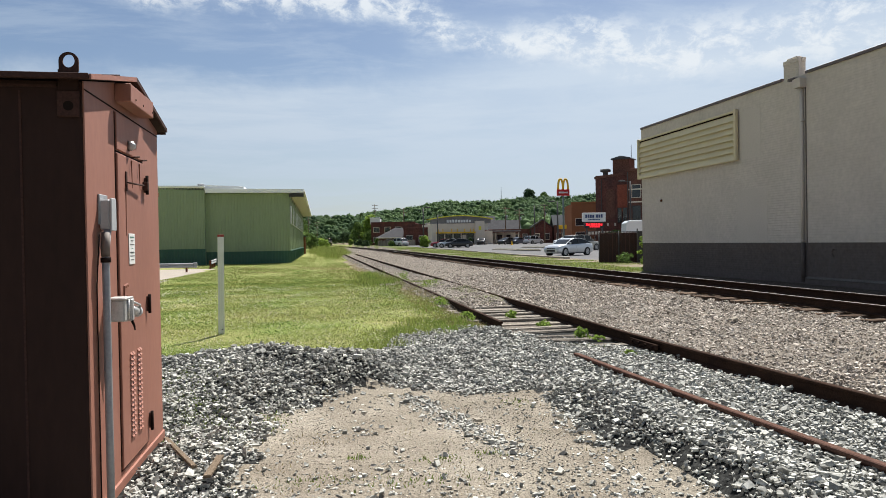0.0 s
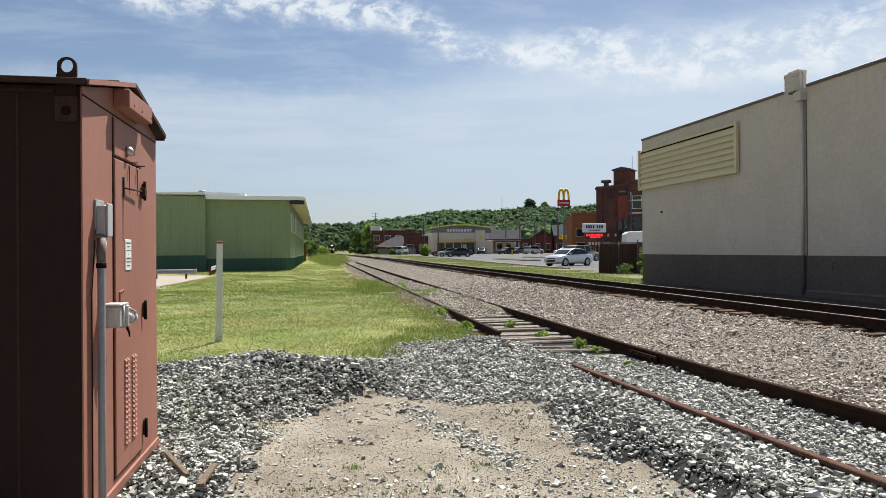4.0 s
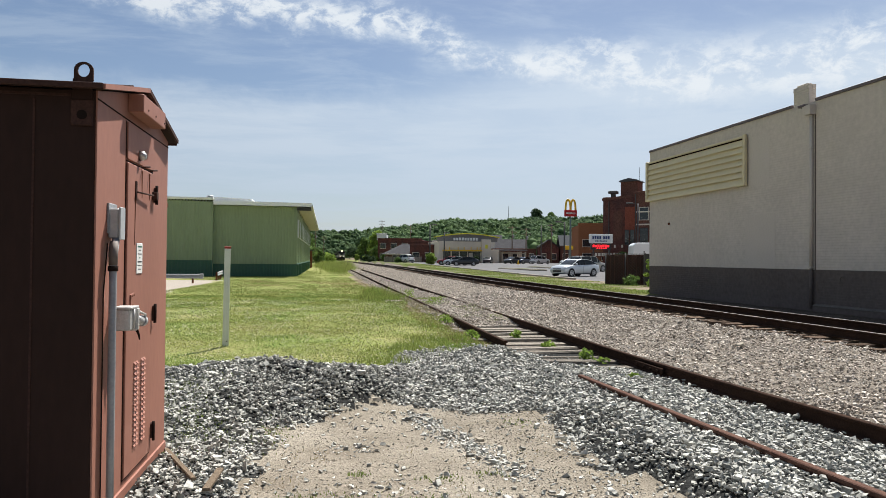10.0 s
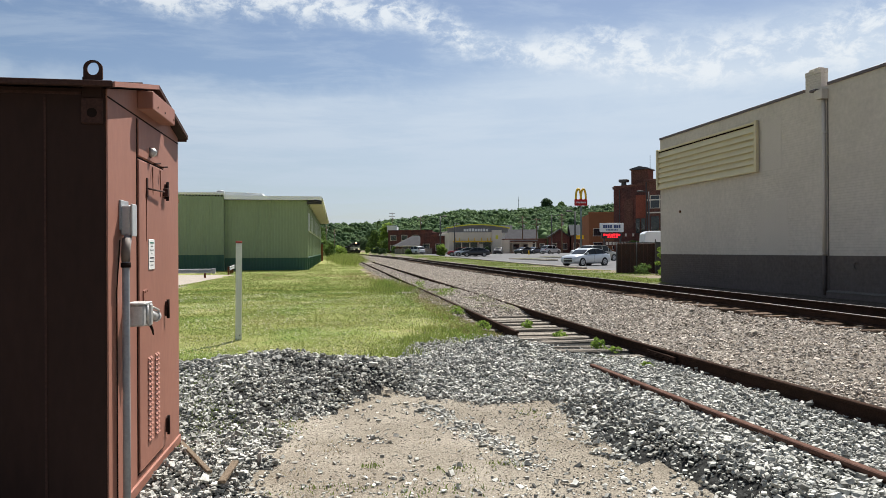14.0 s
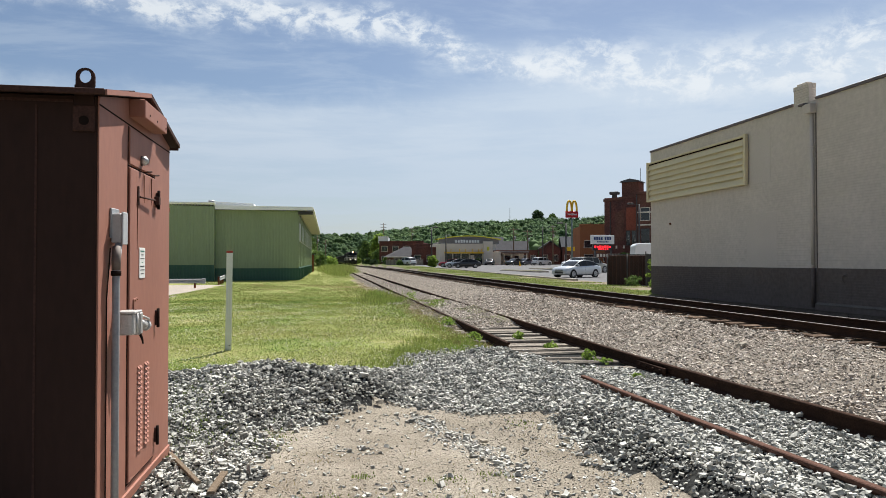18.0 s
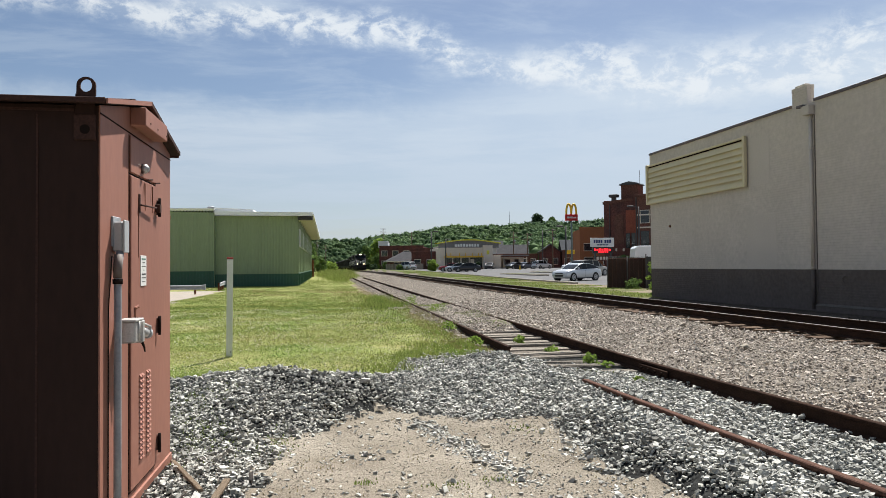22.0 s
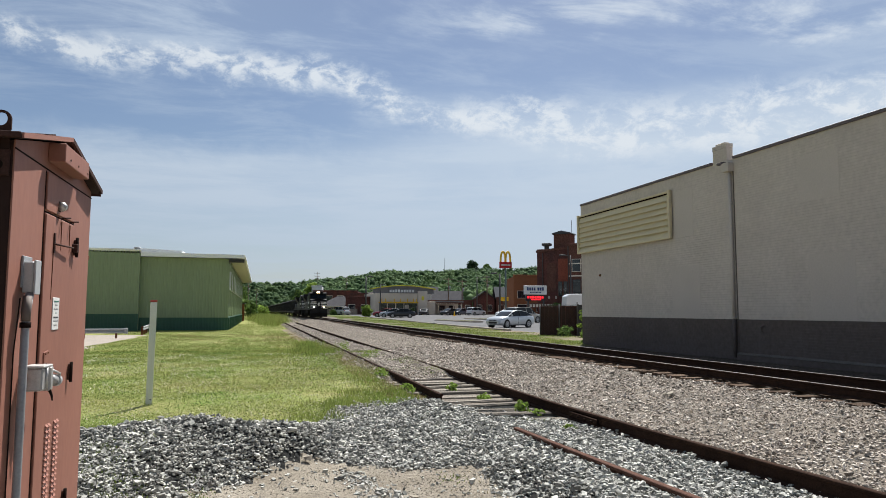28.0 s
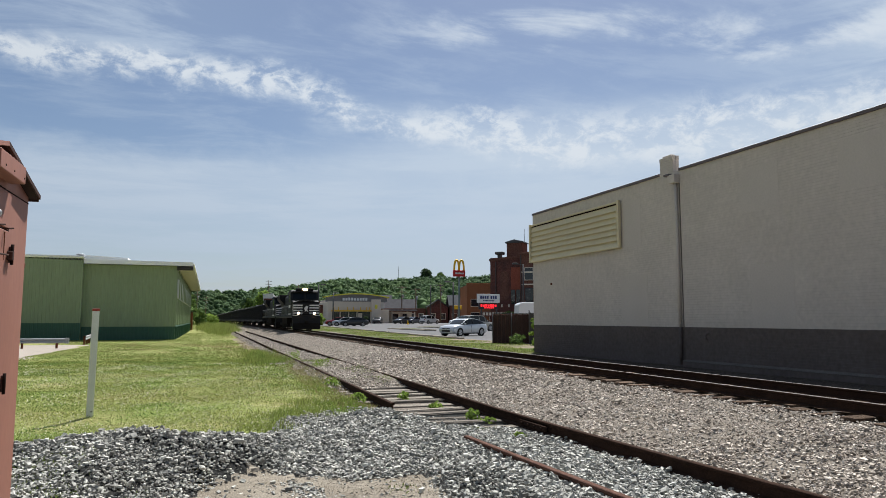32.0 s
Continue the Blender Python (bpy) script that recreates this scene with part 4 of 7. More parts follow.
def build_warehouse():
    w = thing("warehouse", pose(-2.98, 71.8, -0.3), "long green metal warehouse with white roof edge and dark base", "building")
    LEN = 60.0
    # main block: gable end wall
    part("core", box(-30, -0.03, 0.03, LEN, 0, 6.9), M_GREEN, w)
    part("end_wall", ribbed(-8.6, 0.0, 1.34, 7.15), M_GREEN, w, "ribbed green metal wall")
    part("end_base", ribbed(-8.6, 0.0, 0.0, 1.30), M_GREEN_DARK, w, "dark green ribbed base")
    part("flashing", box(-8.6, 0.03, -0.05, 0.0, 1.30, 1.34, 0.005), M_GREEN_DARK, w)
    part("corner_trim", box(-0.10, 0.03, -0.05, 0.05, 1.34, 7.1, 0.01), M_GREEN, w)
    part("side_wall", ribbed(0.0, LEN, 1.34, 6.85, along="y"), M_GREEN, w, "ribbed green metal wall")
    part("side_base", ribbed(0.0, LEN, 0.0, 1.30, along="y"), M_GREEN_DARK, w, "dark green ribbed base")
    # lean-to block in front of its left half
    part("annex_core", box(-40, -8.07, -0.592, 0.0, -0.4, 7.725), M_GREEN, w)
    a = part("annex_wall", ribbed(-40, -8.05, 1.70, 7.72), M_GREEN, w, "ribbed green metal wall")
    a.matrix_basis = pose(0, -0.6, 0)
    a = part("annex_base", ribbed(-40, -8.05, -0.5, 1.68), M_GREEN_DARK, w, "dark green ribbed base")
    a.matrix_basis = pose(0, -0.6, 0)
    part("eave_trim", box(-40, -8.0, -0.67, -0.632, 7.62, 7.80, 0.01), M_ROOFWHITE, w)
    part("annex_roof", prism([(-40, 7.73), (-8.0, 7.73), (-8.0, 7.85), (-40, 7.93)], 5.0, "y", -0.8), M_ROOFWHITE, w)
    # roof with its deep overhang to the track
    part("roof", prism([(-30, 7.5), (-15, 7.6), (1.5, 7.22), (1.5, 7.42), (-15, 7.85), (-30, 7.7)], LEN + 0.8, "y", -0.6), M_ROOFWHITE, w, "white metal roof")
    part("fascia", prism([(-8.0, 7.16), (1.5, 7.14), (1.5, 7.50), (-8.0, 7.56)], 0.06, "y", -0.67), M_ROOFWHITE, w)
    part("gutter", box(1.5, 1.62, -0.6, LEN, 7.22, 7.40, 0.02), M_ROOFWHITE, w)
    part("soffit", box(0.03, 1.48, 0.0, LEN, 7.05, 7.10), M_SOFFIT, w)
    part("soffit_end", box(0.03, 1.48, -0.5, -0.02, 6.75, 7.05), M_BLACKSTEEL, w, "dark open end of the overhang")
    for x, y, z in ((-6.8, 1.5, 7.72), (-4.4, 2.0, 7.66)):
        part("roof_seam", box(x - 0.03, x + 0.03, -0.5, 40, z - 0.3, z, 0.01), M_ROOFWHITE, w)
    part("roof_cap", prism([(-8.0, 7.62), (-4.3, 7.56), (-4.3, 7.78), (-8.0, 7.95)], 8.0, "y", -0.4), M_ROOFWHITE, w)
    v = part("roof_vent", tube([(-8.6, 1.0, 7.7), (-8.6, 1.0, 8.05)], 0.28, 10), M_GALV, w, "galvanised roof vent")
    part("vent_cap", tube([(-8.6, 1.0, 8.05), (-8.6, 1.0, 8.17)], [0.42, 0.3], 10), M_GALV, v)
    # side: pilasters, translucent panels, base boards
    for k in range(12):
        y = 0.6 + k * 4.9
        part("pilaster", box(0.0, 0.08, y - 0.09, y + 0.09, 0.0, 7.04, 0.01), M_GREEN, w)
        part("pilaster_foot", box(0.0, 0.20, y - 0.11, y + 0.11, -0.05, 1.34, 0.01), M_GREEN_DARK, w)
        if k < 11:
            p = part("window_panel", box(0.03, 0.20, y + 0.3, y + 4.6, 4.1, 5.9, 0.01), M_PANE, w, "pale translucent window panel")
            for j in range(1, 4):
                part("bar", box(0.20, 0.24, y + 0.3 + j * 1.07 - 0.05, y + 0.3 + j * 1.07 + 0.05, 4.1, 5.9), M_GREEN, p)
    part("base_rail", box(0.03, 0.09, 0.0, LEN, 1.28, 1.42, 0.01), M_GREEN_DARK, w)
    # brown shed at the far corner
    s = thing("shed", pose(-3.1, 133.0, -0.2), "small dark red-brown shed beside the warehouse", "shed")
    part("wall", box(-0.7, 0.5, 0, 2.4, 0, 3.2, 0.02), M_RUST, s)
    part("roof", prism([(-0.9, 3.2), (0.7, 3.2), (0.7, 3.32), (-0.9, 3.5)], 2.8, "y", -0.2), M_BLACKSTEEL, s)


build_warehouse()


def guard_rail(m, length, posts, label):
    g = thing("guard_rail", m, label, "guard rail", "steel guard rails by the yard")
    prof = [(0.0, 0.0), (0.05, 0.03), (0.05, 0.10), (0.0, 0.14), (0.0, 0.17), (0.05, 0.21), (0.05, 0.28), (0.0, 0.31), (-0.012, 0.31), (0.035, 0.275), (0.035, 0.215), (-0.012, 0.175), (-0.012, 0.135), (0.035, 0.095), (0.035, 0.035), (-0.012, 0.0)]
    part("beam", prism([(-a - 0.02, 0.42 + b) for a, b in prof], length, "x", 0.0), M_GALV, g)
    part("end_shoe", box(length - 0.02, length + 0.22, -0.12, 0.04, 0.40, 0.76, 0.03), M_GALV, g)
    for k in range(posts):
        x = 0.5 + k * (length - 1.0) / max(1, posts - 1)
        part("post", box(x - 0.06, x + 0.06, 0.0, 0.14, -0.4, 0.72, 0.01), M_RUST, g)


guard_rail(pose(-13.5, 50.4, -0.22), 4.9, 3, "galvanised steel guard rail on short rusty posts")
guard_rail(pose(-8.45, 57.0, -0.22, 0, 0, 95), 6.5, 3, "galvanised steel guard rail running towards the warehouse")

# ---- town beyond the tracks ----
M_BRICK_RED = material("old_red_brick", (0.16, 0.066, 0.052), 0.9, second=(0.078, 0.044, 0.04), scale=0.5, amount=1.0, grain=3.5, grain_amount=0.35, bump=0.3, bump_scale=9)
M_BRICK_BRIGHT = material("red_brick", (0.30, 0.095, 0.06), 0.9, second=(0.22, 0.07, 0.05), scale=0.6, grain=6, grain_amount=0.2)
M_BRICK_BROWN = material("soot_brown_brick", (0.11, 0.06, 0.048), 0.9, second=(0.16, 0.075, 0.055), scale=0.45, amount=1.0, grain=4, grain_amount=0.3)
M_BRICK_ORANGE = material("orange_brick", (0.30, 0.13, 0.065), 0.9, second=(0.24, 0.10, 0.05), scale=0.5, grain=5, grain_amount=0.15)
M_ROOFGREY = material("grey_shingle", (0.088, 0.086, 0.088), 0.95, second=(0.062, 0.06, 0.062), spec=0.0, scale=0.8, grain=6, grain_amount=0.25)
M_ROOFMETAL = material("grey_metal_roof", (0.085, 0.088, 0.092), 0.9, 0.0, second=(0.065, 0.067, 0.07), scale=0.5, spec=0.0)
M_STUCCO = material("tan_stucco", (0.74, 0.65, 0.53), 0.9, second=(0.64, 0.56, 0.46), scale=0.6, grain_amount=0.05)
M_GREYPANEL = material("grey_panel", (0.23, 0.22, 0.215), 0.8, second=(0.19, 0.18, 0.18), scale=0.5)
M_YELLOW = material("yellow_enamel", (0.80, 0.50, 0.02), 0.5, second=(0.72, 0.43, 0.02), scale=2, grain_amount=0.04)
M_YELLOWGREEN = material("yellow_band", (0.78, 0.70, 0.06), 0.6, second=(0.70, 0.62, 0.06), scale=1, grain_amount=0.05)
M_REDSIGN = material("red_enamel", (0.55, 0.02, 0.02), 0.45, second=(0.45, 0.02, 0.02), scale=2, grain_amount=0.04)
M_SIGNBLUE = material("navy_print", (0.03, 0.05, 0.16), 0.6, grain_amount=0)
M_LED = material("red_led_panel", (0.30, 0.0, 0.0), 0.5, emit=(1.0, 0.02, 0.03), emit_strength=0.9, grain_amount=0)
M_LED_OFF = material("black_display", (0.02, 0.015, 0.015), 0.4, grain_amount=0)
M_GLASS_DARK = material("dark_window_glass", (0.022, 0.026, 0.03), 0.08, grain_amount=0, spec=0.8)
M_STEELPOLE = material("dark_pole", (0.06, 0.055, 0.05), 0.6, second=(0.045, 0.04, 0.04), scale=4)
M_WOODPOLE = material("wooden_pole", (0.16, 0.12, 0.085), 0.9, second=(0.11, 0.085, 0.06), scale=3, stretch=(6, 6, 0.6))
M_SIGNGREEN = material("sign_grey_green", (0.16, 0.20, 0.19), 0.6, second=(0.13, 0.16, 0.15), scale=3)


def window(parent, x0, x1, y, z0, z1, mat=None, frame_mat=None, depth=0.10):
    """A window in a wall that faces -y: recessed pane, frame and sill."""
    w = part("window", box(x0, x1, y - 0.02, y + 0.02, z0, z1), mat or M_GLASS_DARK, parent)
    fm = frame_mat or M_STUCCO
    for b in (box(x0 - 0.08, x0, y - 0.07, y + 0.03, z0, z1), box(x1, x1 + 0.08, y - 0.07, y + 0.03, z0, z1), box(x0 - 0.08, x1 + 0.08, y - 0.07, y + 0.03, z1, z1 + 0.1)):
        part("frame", b, fm, w)
    part("sill", box(x0 - 0.12, x1 + 0.12, y - 0.14, y + 0.03, z0 - 0.1, z0, 0.01), fm, w)
    return w


def print_bars(parent, x0, x1, z0, z1, y, count, mat, seed=1, name="letter_bar"):
    """Lettering that stands as plain bars."""
    r = random.Random(seed)
    step = (x1 - x0) / count
    for k in range(count):
        a = x0 + k * step
        part(name, box(a, a + step * 0.72, y - 0.05, y, z0, z1 - r.random() * (z1 - z0) * 0.2, 0.01), mat, parent)


def build_restaurant():
    b = thing("restaurant", pose(25.1, 155.0, 0.75), "tan stucco fast food restaurant with a yellow arched roof band", "restaurant")
    part("wall", box(0, 10.0, 0.0, 16, 0, 5.0, 0.03), M_STUCCO, b)
    part("tower", box(9.8, 12.0, -0.5, 8, 0, 5.5, 0.03), M_STUCCO, b, "tan stucco corner tower")
    part("tower_mark", box(10.6, 11.2, -0.53, -0.5, 3.4, 4.3, 0.02), M_YELLOWGREEN, b)
    part("parapet", box(0.6, 13.5, 1.0, 15, 5.0, 5.5, 0.02), M_GREYPANEL, b)
    # the arched roof band, drawn along an arc
    bm = bmesh.new()
    n = 24
    rows = [[], [], [], []]
    for k in range(n + 1):
        u = k / n
        x = -0.8 + u * 14.8
        z = 5.65 + 1.05 * math.sin(math.pi * (0.06 + 0.84 * u)) - 0.15 * u
        rows[0].append(bm.verts.new((x, -0.3, z)))
        rows[1].append(bm.verts.new((x, -0.3, z + 0.24)))
        rows[2].append(bm.verts.new((x, 2.8, z + 0.24)))
        rows[3].append(bm.verts.new((x, 2.8, z)))
    for k in range(n):
        for i in range(4):
            j = (i + 1) % 4
            bm.faces.new((rows[i][k], rows[i][k + 1], rows[j][k + 1], rows[j][k]))
    part("roof_band", bm, M_YELLOWGREEN, b, "yellow arched roof band")
    bm = bmesh.new()
    for y in (0.1,):
        lo = [bm.verts.new((-0.4 + 14.0 * k / n, y, 4.9)) for k in range(n + 1)]
        hi = [bm.verts.new((-0.4 + 14.0 * k / n, y, 5.65 + 1.0 * math.sin(math.pi * (0.07 + 0.82 * k / n)))) for k in range(n + 1)]
        for k in range(n):
            bm.faces.new((lo[k], lo[k + 1], hi[k + 1], hi[k]))
    part("arch_panel", bm, M_GREYPANEL, b)
    sg = part("sign_board", box(3.1, 9.3, -0.12, 0.02, 5.0, 6.0, 0.02), M_GREYPANEL, b, "grey fascia with pale lettering bars")
    print_bars(sg, 3.3, 9.1, 5.2, 5.85, -0.12, 9, M_WHITE, 2)
    # yellow awning rail with small uprights
    aw = part("awning", box(0.8, 9.8, -0.9, 0.0, 2.75, 3.05, 0.03), M_YELLOW, b, "yellow awning band")
    for x in (1.2, 2.2, 4.2, 5.6, 7.2, 8.6, 9.3):
        part("upright", box(x, x + 0.16, -0.85, -0.7, 3.05, 3.75, 0.02), M_YELLOW, aw)
    for x0, x1 in ((1.0, 2.7), (2.95, 4.6), (4.85, 6.5), (6.75, 9.6)):
        window(b, x0, x1, -0.01, 0.35, 2.7)
    part("dado", box(0.0, 10.0, -0.06, 0.0, 0, 0.45, 0.01), M_BRICK_BRIGHT, b)
    part("door", box(6.9, 7.8, -0.08, -0.03, 0.0, 2.4, 0.01), M_STUCCO, b)
    part("wall_side", box(12.0, 14.5, 2.0, 12, 0, 3.2, 0.03), M_STUCCO, b)
    part("menu_sign", box(12.3, 13.4, 1.9, 2.0, 3.5, 5.6, 0.02), M_WHITE, b)


def build_pylon():
    s = thing("pylon_sign", pose(47.1, 130.0, 1.2), "tall pole sign with two yellow arches over a red box", "sign")
    part("pole", tube([(0, 0, 0), (0, 0, 5), (0, 0, 9.4)], [0.2, 0.18, 0.16], 10), M_SIGNGREEN, s)
    bx = part("sign_box", box(-1.25, 1.25, -0.25, 0.25, 9.05, 10.3, 0.06), M_REDSIGN, s, "red sign box")
    print_bars(bx, -0.95, 0.95, 9.5, 9.85, -0.25, 9, M_WHITE, 4)
    for cx in (-0.52, 0.52):
        pts = [(cx + 0.50 * math.cos(a), 0, 10.25 + 2.05 * math.sin(a) ** 0.8) for a in [math.pi * k / 16 for k in range(17)]]
        part("arch", tube(pts, 0.21, 8), M_YELLOW, s, "yellow arch")


def build_pharmacy_sign():
    s = thing("roadside_sign", pose(39.0, 95.0, 0.55), "white roadside sign over a red lit display", "sign")
    for x in (-1.1, 1.3):
        part("post", box(x - 0.1, x + 0.1, -0.1, 0.1, 0, 3.6, 0.01), M_STEELPOLE, s)
    pn = part("panel", box(-1.75, 1.75, -0.18, 0.18, 3.62, 4.92, 0.03), M_WHITE, s, "white sign panel")
    print_bars(pn, -1.35, 0.05, 4.2, 4.72, -0.18, 4, M_SIGNBLUE, 5)
    print_bars(pn, 0.28, 1.35, 4.2, 4.72, -0.18, 3, M_SIGNBLUE, 6)
    print_bars(pn, -0.9, 0.9, 3.85, 4.02, -0.18, 8, M_SIGNBLUE, 7)
    d = part("display", box(-1.5, 1.5, -0.18, 0.18, 2.7, 3.55, 0.03), M_LED_OFF, s, "lit red display")
    print_bars(d, -1.3, 1.3, 3.05, 3.42, -0.18, 7, M_LED, 8)
    print_bars(d, -0.7, 0.9, 2.80, 3.02, -0.18, 5, M_LED, 9)


def build_mill():
    b = thing("brick_mill", pose(47.6, 115.0, 0.5, 0, 0, -42), "old sooty red brick mill with roof tower and bricked windows", "building")
    part("wall", box(0, 6.4, 0, 26, 0, 12.2, 0.04), M_BRICK_RED, b)
    part("wall", box(6.4, 16, -2.5, 24, 0, 12.6, 0.04), M_BRICK_BROWN, b)
    part("parapet", prism([(-0.15, 11.6), (6.5, 12.15), (6.5, 12.6), (-0.15, 12.0)], 0.5, "y", -0.15), M_BRICK_BROWN, b)
    part("cornice", box(6.3, 16.1, -2.75, -2.4, 12.3, 12.75, 0.03), M_BRICK_BROWN, b)
    t = part("roof_tower", box(2.4, 5.4, 2.2, 5.2, 12.0, 15.0, 0.04), M_BRICK_BROWN, b, "square brick roof tower")
    part("tower_roof", prism([(2.1, 15.0), (5.7, 15.0), (5.5, 15.22), (3.9, 15.6), (2.3, 15.22)], 3.6, "y", 1.9), M_ROOFMETAL, t)
    part("mast", tube([(5.2, 4, 15), (5.2, 4, 17.6)], 0.04, 5), M_STEELPOLE, t)
    v = part("roof_vent", box(0.9, 1.6, 1.4, 2.1, 12.0, 12.9, 0.03), M_STEELPOLE, b)
    part("vent_hood", box(0.5, 2.0, 1.1, 2.4, 12.9, 13.4, 0.08), M_STEELPOLE, v)
    # tall arched recess and windows
    n = 10
    arch = [(1.9, 4.6), (3.5, 4.6)] + [(2.7 + 0.8 * math.cos(math.pi * k / n), 9.0 + 0.8 * math.sin(math.pi * k / n)) for k in range(n + 1)]
    part("arched_panel", prism(arch, 0.06, "y", -0.06), M_BRICK_BROWN, b)
    part("red_panel", box(3.9, 6.2, -0.05, 0.0, 5.9, 10.4, 0.01), M_BRICK_BRIGHT, b)
    for k in range(3):
        window(b, 3.9 + k * 0.95, 4.6 + k * 0.95, -0.06, 3.9, 6.4, M_GLASS_DARK, M_BRICK_BROWN)
    for k in range(3):
        window(b, 7.2 + k * 2.2, 8.6 + k * 2.2, -2.52, 8.0, 10.0, M_GLASS_DARK, M_STUCCO)
        window(b, 7.2 + k * 2.2, 8.6 + k * 2.2, -2.52, 4.2, 6.6, M_GLASS_DARK, M_BRICK_RED)
    for z in (7.1, 9.2):
        part("lintel", box(6.6, 9.2, -2.62, -2.5, z, z + 0.22, 0.01), M_STUCCO, b)
    sg = part("lettering_board", box(-1.0, 9.0, -2.85, -2.6, 1.75, 2.65, 0.02), M_BRICK_BROWN, b, "painted brick band with worn pale lettering")
    r = random.Random(9)
    x = -0.8
    while x < 8.4:
        wd = r.uniform(0.22, 0.42)
        part("letter_bar", box(x, x + wd, -2.88, -2.85, 1.95 + r.uniform(0, 0.1), 2.45), M_STUCCO, sg)
        x += wd + r.uniform(0.08, 0.3)
    for x in (2.0, 3.3, 4.6):
        part("tie_plate", box(x, x + 0.3, -0.08, 0.0, 3.4, 3.9, 0.02), M_STUCCO, b)
    part("drainpipe", tube([(1.1, -0.1, 0), (1.1, -0.1, 11.5)], 0.09, 6), M_STEELPOLE, b)
    part("drainpipe", tube([(6.5, -2.6, 0), (6.5, -2.6, 12.3)], 0.09, 6), M_STEELPOLE, b)


def plain_house(name, x, y, z, w, d, h, wall, roof, kind, label, rows=1, cols=3, rz=-14):
    """A small house or shop: walls, roof, windows and a door on the side that faces the tracks."""
    b = thing(name, pose(x, y, z, 0, 0, rz), label, "building")
    part("wall", box(0, w, 0, d, 0, h, 0.03), wall, b)
    if kind == "gable":
        part("gable", prism([(0, h), (w, h), (w / 2, h + w * 0.36)], 0.25, "y", 0.0), wall, b)
        part("roof", prism([(-0.3, h - 0.05), (w / 2, h + w * 0.36 + 0.06), (w + 0.3, h - 0.05), (w + 0.3, h + 0.15), (w / 2, h + w * 0.36 + 0.3), (-0.3, h + 0.15)], d + 0.6, "y", -0.3), roof, b)
    elif kind == "side":
        part("roof", prism([(-0.35, h - 0.05), (d / 2, h + d * 0.28), (d + 0.35, h - 0.05), (d / 2, h + d * 0.28 + 0.2)], w + 0.5, "x", -0.25), roof, b)
    else:
        part("parapet", box(-0.1, w + 0.1, -0.1, 0.3, h, h + 0.4, 0.02), wall, b)
        part("roof", box(0, w, 0.3, d, h - 0.02, h + 0.05), roof, b)
    step = w / cols
    for j in range(rows):
        for k in range(cols):
            x0 = k * step + step * 0.22
            z0 = 0.9 + j * 2.9
            if z0 + 1.5 < h:
                window(b, x0, x0 + step * 0.5, -0.01, z0, z0 + 1.45)
    return b


def hip_house():
    b = thing("hip_roofed_building", pose(14.6, 165.0, 0.6), "low brick building with a broad grey hipped roof", "building")
    part("wall", box(0, 8.5, 0, 9, 0, 2.3, 0.03), M_BRICK_BROWN, b)
    bm = bmesh.new()
    e = [bm.verts.new(p) for p in ((-0.9, -0.9, 2.2), (9.4, -0.9, 2.2), (9.4, 9.9, 2.2), (-0.9, 9.9, 2.2))]
    t = [bm.verts.new(p) for p in ((3.6, 3.8, 4.6), (9.2, 3.8, 4.6), (9.2, 5.2, 4.6), (3.6, 5.2, 4.6))]
    for i in range(4):
        bm.faces.new((e[i], e[(i + 1) % 4], t[(i + 1) % 4], t[i]))
    bm.faces.new(t)
    bm.faces.new(e[::-1])
    part("roof", bm, M_ROOFGREY, b, "grey shingle hipped roof")
    part("fascia", box(-0.92, 9.42, -0.95, -0.90, 2.05, 2.25, 0.01), M_STUCCO, b)
    for x in (1.0, 3.4, 5.8):
        window(b, x, x + 1.3, -0.01, 0.7, 1.9)
    f = thing("board_fence", pose(13.0, 158.0, 0.6), "weathered grey board fence behind the verge", "fence")
    for k in range(24):
        part("board", box(k * 0.36, k * 0.36 + 0.32, 0, 0.04, 0, 1.5 + 0.05 * (k % 3), 0.01), M_TIE, f)


def build_canopy():
    """The covered drive beside the restaurant: a dark flat roof on posts before a cream wall."""
    c = thing("canopy", pose(38.6, 160.0, 0.85), "flat dark drive canopy on posts before a cream wall", "canopy")
    part("roof_slab", box(0, 8.2, -1.5, 3.0, 2.7, 3.15, 0.03), M_BRICK_BROWN, c)
    part("gravel_stop", box(-0.05, 8.25, -1.56, -1.5, 2.95, 3.2, 0.01), M_GREYPANEL, c)
    for k in range(5):
        part("post", box(0.3 + 1.85 * k, 0.48 + 1.85 * k, -1.2, -1.02, 0, 2.7, 0.02), M_STUCCO, c)
    part("back_wall", box(0, 8.2, 3.0, 3.2, 0, 2.7, 0.02), M_STUCCO, c)
    for k in range(3):
        window(c, 0.9 + 2.5 * k, 2.3 + 2.5 * k, 2.99, 0.9, 2.2)


build_canopy()
build_restaurant()
build_pylon()
build_pharmacy_sign()
build_mill()
hip_house()
plain_house("brick_shop", 15.0, 205.0, 0.9, 13.0, 14, 6.4, M_BRICK_RED, M_ROOFMETAL, "flat", "red brick shop block with dark windows", 2, 4)
plain_house("white_penthouse", 15.2, 212.0, 7.3, 3.0, 3.0, 1.6, M_WHITE, M_ROOFMETAL, "flat", "small white roof house on the brick block", 1, 1)
plain_house("grey_roofed_hall", 21.6, 178.0, 0.9, 9.0, 12, 5.0, M_BRICK_RED, M_ROOFMETAL, "flat", "brick hall with a grey roof edge", 1, 3)
plain_house("flat_shop", 19.5, 163.0, 0.8, 6.0, 8, 3.9, M_BRICK_RED, M_ROOFMETAL, "flat", "low red brick shop beside the restaurant", 1, 2)
plain_house("low_shop", 42.4, 176.0, 0.9, 11.5, 9, 3.3, M_BRICK_BROWN, M_ROOFGREY, "flat", "long low brown brick shop with dark windows", 1, 5)
